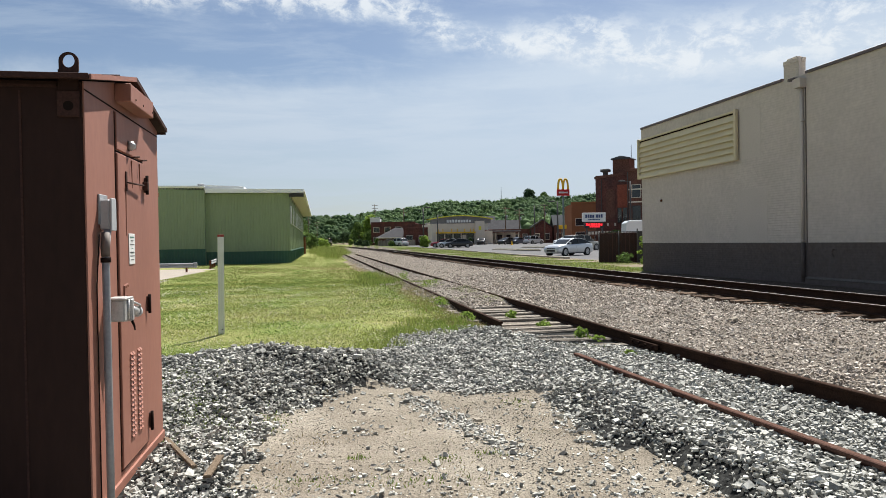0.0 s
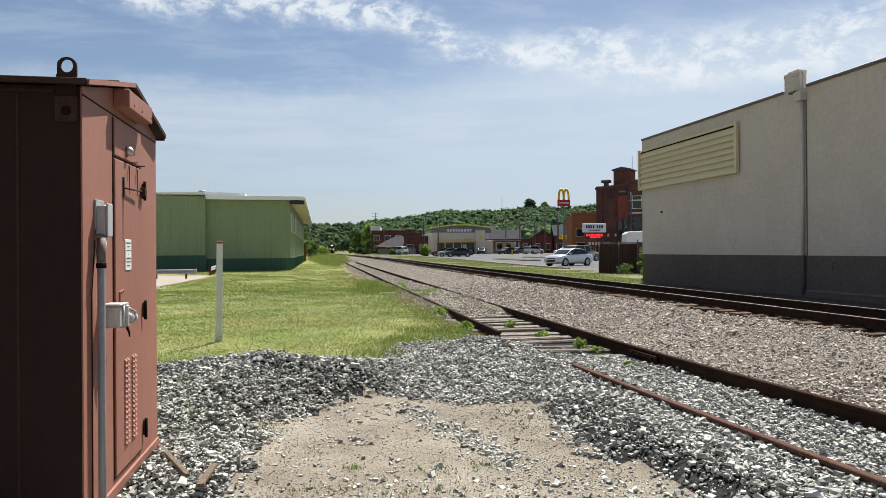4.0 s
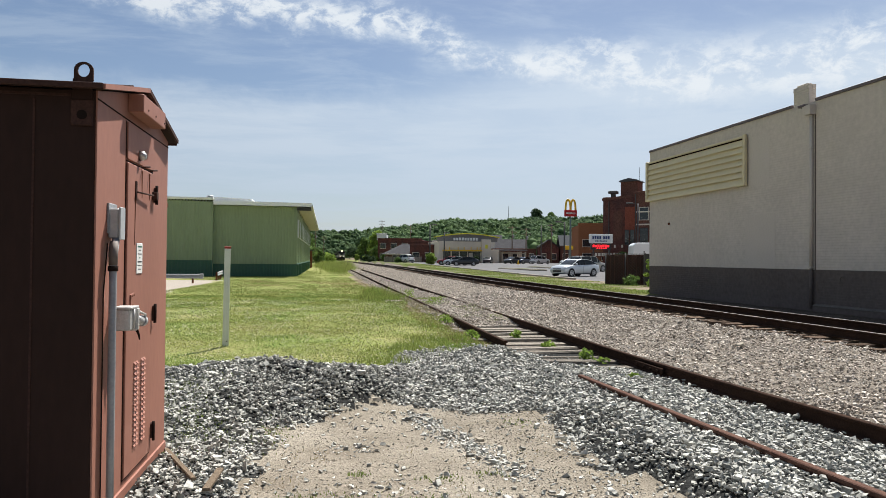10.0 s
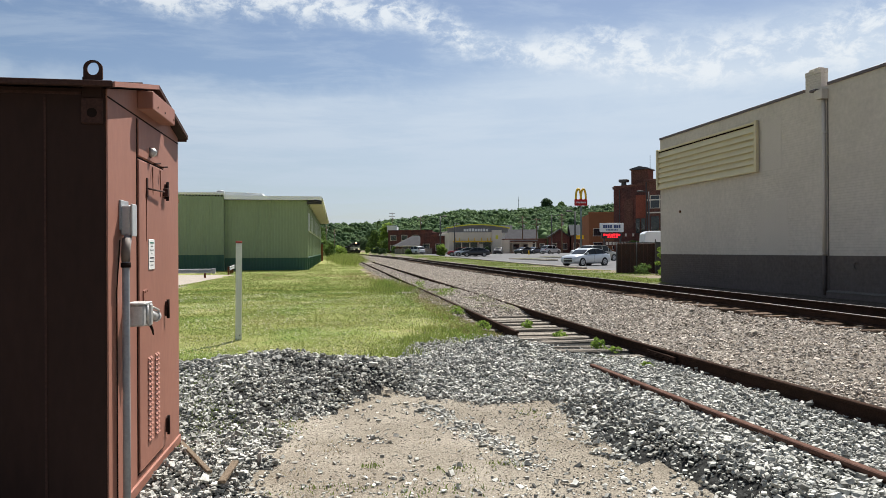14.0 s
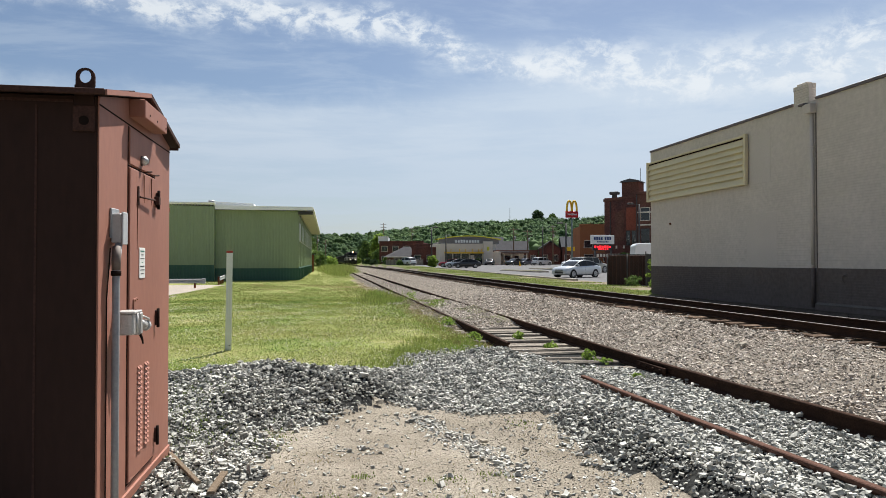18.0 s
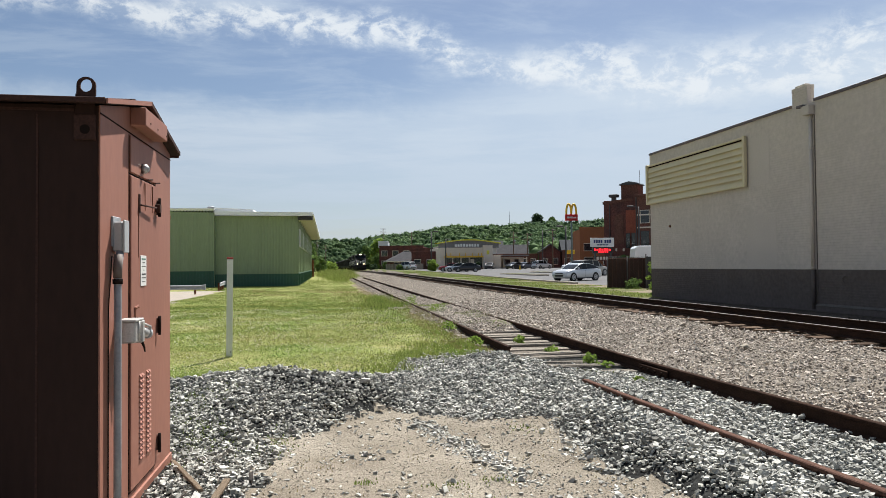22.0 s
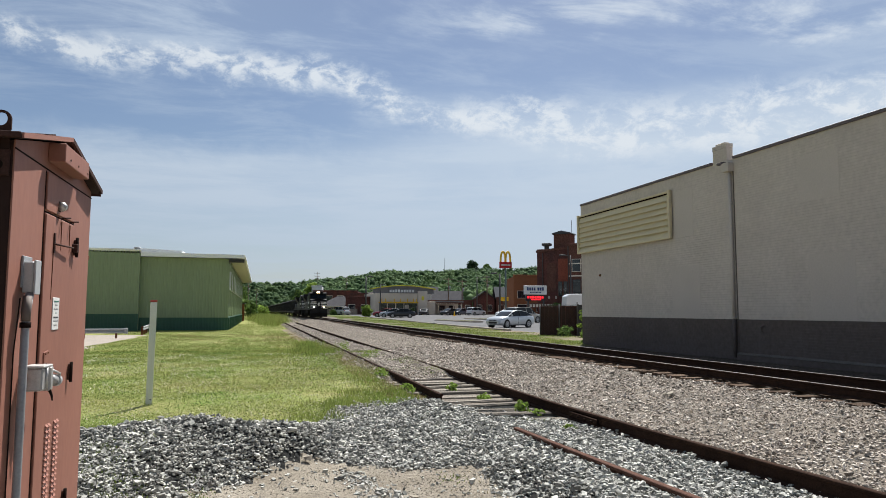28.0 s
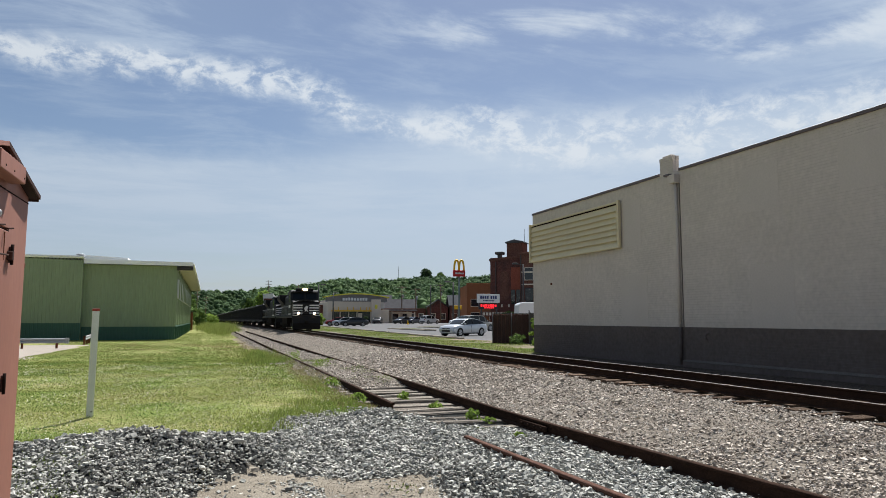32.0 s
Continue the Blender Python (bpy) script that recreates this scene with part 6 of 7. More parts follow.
def leaf_cloud(centres, radii, per, size, flat=0.8, inner=0.55, deep=0.55, loose=0.45):
    """Leaf pieces (pairs of triangles) scattered near the skins of ellipsoid clumps."""
    C = np.repeat(np.asarray(centres, float), per, 0)
    R = np.repeat(np.asarray(radii, float), per, 0)
    n = len(C)
    d = RNG.normal(size=(n, 3))
    d /= np.linalg.norm(d, axis=1, keepdims=True)
    rad = (inner + deep * RNG.rand(n, 1) ** 0.6)
    P = C + d * R * rad
    a = RNG.normal(size=(n, 3))
    up = d + loose * RNG.normal(size=(n, 3))
    up = up / np.linalg.norm(up, axis=1, keepdims=True)
    a = a - (a * up).sum(1, keepdims=True) * up
    a = a / np.linalg.norm(a, axis=1, keepdims=True)
    b = np.cross(a, up)
    b = b / (np.linalg.norm(b, axis=1, keepdims=True) + 1e-9)
    s = size * (0.6 + 0.8 * RNG.rand(n, 1))
    V = np.stack([P - a * s, P + b * s * flat, P + a * s, P - b * s * flat], 1).reshape(-1, 3)
    F = np.arange(4 * n).reshape(n, 4)
    return V, F


def tree(x, y, z, height, spread, leaf, label, clumps=16, per=110, size=0.16, trunk=None, name="tree", crown_from=0.3, group=""):
    r = random.Random(int(x * 31 + y * 7))
    t = thing(name, pose(x, y, z, 0, 0, r.uniform(0, 360)), label, "tree" if name == "tree" else name, group)
    tr = trunk or height * 0.022
    lean = (r.uniform(-0.05, 0.05) * height, r.uniform(-0.05, 0.05) * height)
    if name == "tree":
        bm = tube([(0, 0, -0.2), (lean[0] * 0.3, lean[1] * 0.3, height * 0.3), (lean[0], lean[1], height * 0.8)], [tr * 1.3, tr, tr * 0.3], 8)
        part("trunk", bm, M_BARK, t)
    cs, rs = [], []
    for k in range(clumps):
        u = (k + 0.5) / clumps
        zz = height * (crown_from + (0.95 - crown_from) * u)
        w = spread * (0.35 + 0.65 * math.sin(math.pi * min(1, 0.18 + 0.80 * u))) * r.uniform(0.55, 1.0)
        a = k * 2.4 + r.uniform(-0.4, 0.4)
        c = (lean[0] * u + w * 0.65 * math.cos(a), lean[1] * u + w * 0.65 * math.sin(a), zz)
        cs.append(c)
        q = spread * r.uniform(0.28, 0.46)
        rs.append((q, q, q * 0.75))
        if name == "tree" and k % 2 == 0:
            part("limb", tube([(lean[0] * u * 0.7, lean[1] * u * 0.7, zz - height * 0.12), ((lean[0] * u + c[0]) / 2, (lean[1] * u + c[1]) / 2, zz - height * 0.03), c], [tr * 0.5, tr * 0.3, tr * 0.1], 5), M_BARK, t)
    V, F = leaf_cloud(cs, rs, per, size)
    V[:, 2] = np.maximum(V[:, 2], 0.02)
    raw_mesh("crown", V, F, leaf, parent=t)
    return t


def far_woods():
    """The wooded ridges behind the town, too many trees to count: lumpy crowns with a loose skin of leaves."""
    n = 2300
    az = np.radians(RNG.uniform(3.5, 31, n))
    r = np.sqrt(RNG.uniform(300 ** 2, 905 ** 2, n))
    x, y = r * np.sin(az), r * np.cos(az)
    keep = ~((r < 420) & (az < np.radians(9)))
    az2 = np.radians(RNG.uniform(-9, 9, 1000))
    r2 = np.sqrt(RNG.uniform(900 ** 2, 1330 ** 2, 1000))
    x, y = np.r_[x[keep], r2 * np.sin(az2)], np.r_[y[keep], r2 * np.cos(az2)]
    big = np.r_[np.ones(keep.sum()), 1.35 * np.ones(1000)]
    h = RNG.uniform(7.5, 12.5, len(x)) * big
    w = h * RNG.uniform(0.42, 0.62, len(x))
    z = land(x, y) + hills(x, y)
    cs, rs = [], []
    for k in range(4):
        a = RNG.uniform(0, 6.28, len(x))
        off = (0.55, 0.55, 0.4, 0.15)[k] * w
        cs.append(np.stack([x + off * np.cos(a), y + off * np.sin(a), z + h * ((0.40, 0.52, 0.62, 0.74)[k] + RNG.uniform(-0.08, 0.08, len(x)))], 1))
        q = w * (0.62, 0.58, 0.5, 0.42)[k]
        rs.append(np.stack([q, q, 0.95 * q], 1))
    C, R = np.concatenate(cs), np.concatenate(rs)
    V, F = leaf_cloud(C, R * 1.06, 22, 0.60, 0.9, 0.84, 0.34, 0.5)
    bm = bmesh.new()
    bmesh.ops.create_icosphere(bm, subdivisions=1, radius=1.0)
    ball, tri = np.array([v.co[:] for v in bm.verts]), np.array([[v.index for v in f.verts] for f in bm.faces])
    bm.free()
    bumpy = ball[None] * (1 + 0.14 * RNG.normal(size=(12, len(ball), 1)))
    B = bumpy[RNG.randint(0, 12, len(C))] * R[:, None] * 0.95 + C[:, None]
    T = (tri[None] + (np.arange(len(C)) * len(ball))[:, None, None]).reshape(-1, 3)
    woods = raw_mesh("far_woods", B.reshape(-1, 3), T, M_LEAF_FAR, "dense green woods on the hills behind the town", "woods", "stuff")
    woods.data.polygons.foreach_set("use_smooth", np.ones(len(T), bool))
    raw_mesh("far_leaves", V, F, M_LEAF_FAR, "outer leaves of the woods on the hills", "woods", "stuff")


far_woods()

# single trees: the bright one by the line, the dark crown on the ridge, the belt beside the track
tree(16.9, 240.0, 0.8, 10.5, 3.2, M_LEAF_BRIGHT, "slim bright green tree beside the railway", 18, 140, 0.30, crown_from=0.12)
tree(14.6, 262.0, 0.6, 8.5, 3.0, M_LEAF_MID, "rounded green tree beside the railway", 14, 110, 0.32, crown_from=0.1)
for k in range(12):
    y = 168 + 9.5 * k
    tree(float(main_x(y)) + 5.5 + 2.8 * math.sin(k * 2.3), y, 0.7, 1.4 + 0.9 * math.sin(k * 1.7) ** 2, 1.5, (M_LEAF_MID, M_LEAF_BRIGHT, M_LEAF_DARK)[k % 3], "low green shrub beyond the main track", 7, 90, 0.2, name="bush", crown_from=0.12, group="bushes")
tree(17.0, 232.0, 0.8, 5.0, 2.6, M_LEAF_MID, "low green tree by the brick shop", 10, 90, 0.28)
tree(21.5, 218.0, 0.8, 3.6, 2.2, M_LEAF_BRIGHT, "low bright green tree near the line", 9, 90, 0.25)
tree(253.0, 822.0, float(hills(253.0, 822.0)) - 1.0, 64.5 - float(hills(253.0, 822.0)), 9.5, M_LEAF_DARK, "large dark tree standing above the ridge", 24, 130, 0.75)
tree(271.0, 818.0, float(hills(271.0, 818.0)) - 1.0, 60.5 - float(hills(271.0, 818.0)), 8.0, M_LEAF_MID, "broad green tree on the ridge", 18, 80, 0.75)
tree(48.0, 108.0, 0.6, 2.4, 1.6, M_LEAF_MID, "small dark green tree beside the roadside sign", 8, 70, 0.18)
rr = random.Random(8)
for k in range(16):
    y = 150 + k * 17 + rr.uniform(-5, 5)
    x = -8.0 + rr.uniform(-4.5, 3.0) - 0.012 * k * k
    tree(x, y, -0.2, rr.uniform(6, 10.5), rr.uniform(2.6, 3.8), rr.choice((M_LEAF_MID, M_LEAF_BRIGHT, M_LEAF_BRIGHT, M_LEAF_BRIGHT)), "green tree in the belt along the railway", 12, 80, 0.34, group="trees along the railway")
for k in range(10):
    y = 190 + k * 24 + rr.uniform(-6, 6)
    tree(float(main_x(y)) - 9.0 + rr.uniform(-2.5, 1.5), y, -0.1, rr.uniform(2.5, 5.0), rr.uniform(1.8, 2.8), rr.choice((M_LEAF_MID, M_LEAF_BRIGHT)), "bushy green tree beside the track", 9, 80, 0.28, crown_from=0.08, group="trees along the railway")
for k in range(9):
    y = 270 + k * 26 + rr.uniform(-6, 6)
    tree(float(main_x(y)) + 10 + rr.uniform(-2, 5), y, 0.6, rr.uniform(5, 9), rr.uniform(2.4, 3.4), rr.choice((M_LEAF_MID, M_LEAF_DARK)), "green tree in the belt along the railway", 11, 80, 0.34, group="trees along the railway")


def bush(x, y, z, h, w, leaf, label, clumps=9, per=130, size=0.09):
    return tree(x, y, z, h, w, leaf, label, clumps, per, size, name="bush", crown_from=0.12, group="bushes")


bush(18.3, 122.0, ground_at(18.3, 122), 1.9, 1.25, M_LEAF_BRIGHT, "bright green bush at the car park edge", 11, 150, 0.12)
bush(15.6, 150.0, ground_at(15.6, 150), 1.0, 1.2, M_LEAF_MID, "low round green bush by the verge", 8, 120, 0.12)
bush(33.0, 151.0, ground_at(33, 151), 1.6, 0.8, M_LEAF_DARK, "clipped dark green bush before the restaurant", 8, 120, 0.10)
bush(16.95, 34.4, 0.28, 1.55, 0.42, M_LEAF_BRIGHT, "leafy green weed against the building corner", 9, 60, 0.07)
bush(16.7, 36.2, 0.28, 0.55, 0.6, M_LEAF_MID, "low green weed under the fence", 7, 60, 0.06)
bush(14.0, 28.3, 0.25, 0.7, 0.3, M_LEAF_BRIGHT, "small green weed at the foot of the building", 6, 50, 0.05)
for x, y, h, w in ((4.36, 11.24, 0.26, 0.16), (4.55, 11.0, 0.08, 0.22), (4.06, 14.6, 0.22, 0.16), (4.3, 13.2, 0.10, 0.2), (3.25, 27.6, 0.50, 0.35), (3.0, 14.2, 0.28, 0.22), (4.37, 9.4, 0.06, 0.10), (3.05, 17.6, 0.22, 0.3), (3.9, 24.8, 0.18, 0.5)):
    bush(x, y, float(land(x, y)) - 0.01, h * 0.8, w, M_LEAF_BRIGHT, "bright green weed growing between the ties", 7, 22, 0.028)


def blades(name, x, y, height, width, mat, label, lean=0.35, lift=0.0):
    """Upright grass blades, one triangle each."""
    n = len(x)
    z = land(x, y) + lift
    a = RNG.uniform(0, 6.283, n)
    h = height * RNG.uniform(0.5, 1.25, n)
    w = width * RNG.uniform(0.6, 1.3, n)
    lx, ly = lean * h * RNG.normal(size=n), lean * h * RNG.normal(size=n)
    V = np.stack([np.stack([x - w * np.cos(a), y - w * np.sin(a), z - 0.01], 1), np.stack([x + w * np.cos(a), y + w * np.sin(a), z - 0.01], 1), np.stack([x + lx, y + ly, z + h], 1)], 1).reshape(-1, 3)
    return raw_mesh(name, V, np.arange(3 * n).reshape(n, 3), mat, label, "grass", "stuff")


def scatter(n, x0, x1, y0, y1, power=1.0):
    y = y0 + (y1 - y0) * RNG.rand(n) ** power
    return RNG.uniform(x0, x1, n), y


def on_lawn(x, y):
    return (y > lawn_edge(x, y)) & (x < 2.95 + 0.35 * smooth_noise(x, y, 2.0, 33)) & ~((x < -8.0) & (y > 28) & (y < 58) & (y > 34 + (x + 7.2) * 0.9))


def lawn():
    x, y = scatter(190000, -6.5, 3.3, 9.4, 32, 1.5)
    k = on_lawn(x, y)
    x, y = x[k], y[k]
    thin = smooth_noise(x, y, 1.6, 51) + 0.5 * smooth_noise(x, y, 0.5, 52)
    k = RNG.rand(len(x)) < np.clip(0.66 + 0.5 * thin, 0.2, 1)
    x, y = x[k], y[k]
    blades("lawn_grass", x, y, 0.026 + 0.0007 * np.clip(y - 10, 0, 30), 0.0045 + 0.0004 * (y - 9), M_GRASS, "short mown green lawn with dry patches", 0.75)
    # low clover: leaves that lie nearly level
    x, y = scatter(150000, -6.5, 3.0, 9.4, 34, 1.6)
    k = on_lawn(x, y) & (RNG.rand(len(x)) < np.clip(0.55 + 0.6 * smooth_noise(x, y, 0.9, 53) + 0.5 * smooth_noise(x, y, 0.3, 54), 0.08, 1))
    x, y = x[k], y[k]
    n, q = len(x), 0.010 + 0.0005 * (y - 9)
    P = np.stack([x, y, land(x, y) + RNG.uniform(0.012, 0.045, n)], 1)
    a = RNG.uniform(0, 6.283, n)
    t1, t2 = 0.45 * RNG.normal(size=n), 0.45 * RNG.normal(size=n)
    e1 = np.stack([np.cos(a), np.sin(a), t1], 1) * q[:, None]
    e2 = np.stack([-np.sin(a), np.cos(a), t2], 1) * q[:, None] * 0.8
    raw_mesh("clover_leaves", np.stack([P - e1, P - e2, P + e1, P + e2], 1).reshape(-1, 3), np.arange(4 * n).reshape(n, 4), M_CLOVERLEAF, "low green clover leaves spread through the lawn", "clover", "stuff")
    # dried-out blades and bare straw where the mower scalps
    x, y = scatter(66000, -6.0, 3.0, 10.0, 60, 1.7)
    k = on_lawn(x, y) & (RNG.rand(len(x)) < np.clip(-0.05 + 1.1 * smooth_noise(x + 0.6 * y, y, 2.3, 55) + 0.5 * smooth_noise(x, y, 0.5, 56) + 0.42 * step01(x, -1.8, 1.8) - 0.12, 0.02, 1))
    blades("dry_lawn", x[k], y[k], 0.028 + 0.0006 * np.clip(y[k] - 10, 0, 40), 0.0045 + 0.0004 * (y[k] - 9), M_STRAW, "dry straw-coloured grass in worn lawn patches", 0.9)
    x, y = scatter(110000, -12, 3.2, 30, 105, 1.4)
    k = on_lawn(x, y) & ~((x > 2.3) & (y > 42) & (y < 74) & (RNG.rand(len(x)) < 0.9)) & ~((x > -0.5) & (x < 0.5) & (y > 36) & (RNG.rand(len(x)) < 0.3))
    k &= RNG.rand(len(x)) < np.clip(0.75 + 0.6 * smooth_noise(x, y, 3.0, 57), 0.15, 1)
    blades("lawn_grass", x[k], y[k], 0.05, 0.018, M_GRASS, "short mown green lawn with dry patches", 0.7)
    # longer fringe where the lawn meets gravel and rail
    x, y = scatter(36000, -4.0, 2.9, 9.3, 13.4)
    e = y - lawn_edge(x, y)
    k = (e > -0.3) & (e < 0.8) & (RNG.rand(len(x)) < 0.5 + 0.5 * smooth_noise(x, y, 0.4, 61))
    blades("grass_fringe", x[k], y[k], 0.12, 0.007, M_TALLGRASS, "longer green grass along the gravel edge")
    x, y = scatter(26000, 2.0, 3.25, 12.0, 34, 1.2)
    k = (smooth_noise(x, y, 1.1, 62) > 0.0) & (x > 2.35 + 0.5 * smooth_noise(x, y, 2.0, 64))
    k &= RNG.rand(len(x)) < 0.35
    blades("grass_fringe", x[k], y[k], 0.055, 0.007, M_TALLGRASS, "longer green grass along the siding")
    x, y = scatter(9000, 2.4, 3.4, 12.5, 34, 1.2)
    blades("dry_fringe", x, y, 0.07, 0.006, M_STRAW, "dry straw-coloured grass along the siding", 0.6)
    x, y = scatter(12000, 3.4, 4.9, 17.6, 28, 1.0)
    k = (smooth_noise(x, y, 0.9, 63) > 0.05) & (RNG.rand(12000) < 0.25 + 0.75 * step01(y, 21, 24))
    blades("track_grass", x[k], y[k], 0.06, 0.007, M_GRASS, "sparse green grass between the siding rails", 0.8)
    # tall clumps further down the siding
    for cx, cy, sx, sy, n, h in ((1.95, 28.3, 0.38, 0.8, 2600, 0.36), (2.6, 28.8, 0.22, 0.9, 1100, 0.30), (2.75, 13.9, 0.16, 0.35, 600, 0.17), (2.1, 13.9, 0.28, 0.4, 800, 0.13), (2.5, 16.8, 0.25, 0.8, 500, 0.12), (1.3, 12.6, 0.35, 0.3, 700, 0.11), (0.85, 11.0, 0.25, 0.3, 600, 0.13), (2.4, 34.5, 0.32, 1.6, 2200, 0.34), (2.0, 108, 0.8, 7.0, 9000, 1.15), (2.2, 126, 1.0, 10, 12000, 1.35), (1.0, 165, 1.6, 20, 8000, 1.3)):
        x, y = cx + sx * RNG.normal(size=n), cy + sy * RNG.normal(size=n)
        blades("tall_grass", x, y, h * np.clip(0.62 + 0.55 * smooth_noise(x, y, 0.25 * sx + 0.004 * cy + 0.2, 65), 0.15, 1.2), 0.008 + 0.00010 * cy, M_TALLGRASS, "tall uncut grass and weeds beside the siding", 0.3)
    # verge beyond the main track
    x, y = scatter(30000, 12.4, 17.0, 27, 125, 1.3)
    k = smooth_noise(x, y, 2.2, 81) > -0.15
    x, y = x[k], y[k]
    blades("verge_grass", x, y, 0.07, 0.02, M_TALLGRASS, "uneven grass verge beyond the main track")
    # pale clover heads
    x, y = scatter(7000, -6.0, 2.8, 10.2, 28, 1.4)
    k = on_lawn(x, y) & (smooth_noise(x, y, 1.3, 71) > -0.25)
    x, y = x[k], y[k]
    z = land(x, y) + RNG.uniform(0.03, 0.07, len(x))
    s = 0.007 + 0.0003 * (y - 10)
    V = np.stack([np.stack([x - s, y, z], 1), np.stack([x + s, y - s, z], 1), np.stack([x + s, y + s, z + s], 1), np.stack([x, y, z + 1.6 * s], 1)], 1).reshape(-1, 3)
    q = np.arange(len(x))[:, None] * 4
    F = np.concatenate([q + [0, 1, 3], q + [1, 2, 3], q + [2, 0, 3]])
    raw_mesh("clover_heads", V, F, M_CLOVER, "small pale clover flowers in the lawn", "flowers", "stuff")
    # thin weeds in the gravel by the cabinet, tufts in the bare patch
    spots = [(-1.5, 8.0, 0.22, 0.45, 420), (-1.2, 6.8, 0.16, 0.35, 420), (-1.05, 6.2, 0.2, 0.3, 150), (0.26, 5.26, 0.045, 0.03, 45), (0.85, 5.10, 0.09, 0.05, 60), (1.24, 5.14, 0.08, 0.05, 50), (-0.5, 6.6, 0.14, 0.3, 140), (-0.05, 4.85, 0.25, 0.06, 70), (0.7, 4.7, 0.3, 0.08, 90), (1.9, 6.7, 0.1, 0.1, 50), (4.37, 9.4, 0.06, 0.07, 120), (4.0, 10.1, 0.2, 0.1, 120)]
    x = np.concatenate([cx + sx * RNG.normal(size=n) for cx, cy, sx, sy, n in spots])
    y = np.concatenate([cy + sy * RNG.normal(size=n) for cx, cy, sx, sy, n in spots])
    blades("thin_weeds", x, y, 0.016, 0.006, M_GRASS, "thin green weeds coming up through the gravel", 0.6, 0.02)
    x, y = RNG.uniform(-0.9, 2.3, 2600), RNG.uniform(4.0, 7.6, 2600)
    k = smooth_noise(x, y, 0.35, 73) > 0.15 + 0.25 * step01(y, 4.8, 6.0)
    blades("thin_weeds", x[k], y[k], 0.022, 0.005, M_STRAW, "dry grass tufts in the trodden patch", 0.8, 0.0)


lawn()

# ---- loose stone ----
def stone_shapes(count, seed, coarse):
    """A few lumpy rock shapes of about unit size."""
    r = np.random.RandomState(seed)
    if coarse:
        base = np.array([(1, 0, 0), (-1, 0, 0), (0, 1, 0), (0, -1, 0), (0, 0, 1), (0, 0, -1)], float)
        tri = np.array([(0, 2, 4), (2, 1, 4), (1, 3, 4), (3, 0, 4), (2, 0, 5), (1, 2, 5), (3, 1, 5), (0, 3, 5)])
    else:
        base = np.array([(a, b, c) for c in (-0.62, 0.62) for a, b in ((-0.62, -0.62), (0.62, -0.62), (0.62, 0.62), (-0.62, 0.62))])
        tri = np.array([(0, 2, 1), (0, 3, 2), (4, 5, 6), (4, 6, 7), (0, 1, 5), (0, 5, 4), (1, 2, 6), (1, 6, 5), (2, 3, 7), (2, 7, 6), (3, 0, 4), (3, 4, 7)])
    out = []
    for _ in range(count):
        v = base * (1 + 0.14 * r.normal(size=(len(base), 1))) + (0.22 if coarse else 0.17) * r.normal(size=base.shape)
        out.append(v * np.array([1.15, r.uniform(0.6, 0.95), r.uniform(0.36, 0.68)]))
    return np.array(out), tri


def stones(name, x, y, size, mat, label, seed, coarse=False, sink=0.1, lift=0.0):
    r = np.random.RandomState(seed)
    shapes, tri = stone_shapes(40, seed, coarse)
    n = len(x)
    V = shapes[r.randint(0, len(shapes), n)] * (size / 2)[:, None, None]
    # most lie flat: any bearing, a modest tilt
    turn, way, tilt = r.uniform(0, math.pi, n), r.uniform(0, 2 * math.pi, n), 0.5 * np.abs(r.normal(0, 0.52, n))
    w, a = np.cos(tilt) * np.cos(turn), np.sin(tilt) * np.cos(way)
    b, c = np.sin(tilt) * np.sin(way), np.cos(tilt) * np.sin(turn)
    R = np.stack([np.stack([1 - 2 * (b * b + c * c), 2 * (a * b - c * w), 2 * (a * c + b * w)], 1), np.stack([2 * (a * b + c * w), 1 - 2 * (a * a + c * c), 2 * (b * c - a * w)], 1), np.stack([2 * (a * c - b * w), 2 * (b * c + a * w), 1 - 2 * (a * a + b * b)], 1)], 1)
    V = np.einsum("nij,nkj->nki", R, V)
    z = land(x, y) + lift + size * (0.5 - sink) * r.uniform(-1.1, 1.7, n)
    V = V + np.stack([x, y, z], 1)[:, None]
    F = (tri[None] + (np.arange(n) * V.shape[1])[:, None, None]).reshape(-1, 3)
    return raw_mesh(name, V.reshape(-1, 3), F, mat, label, "gravel", "stuff")


def in_view(x, y, slack=1.0):
    """The stretch of ground that the picture can reach."""
    return (y > 2.0) & (x < 1.25 * y + 0.3 + slack) & (x > -0.52 * y - slack)


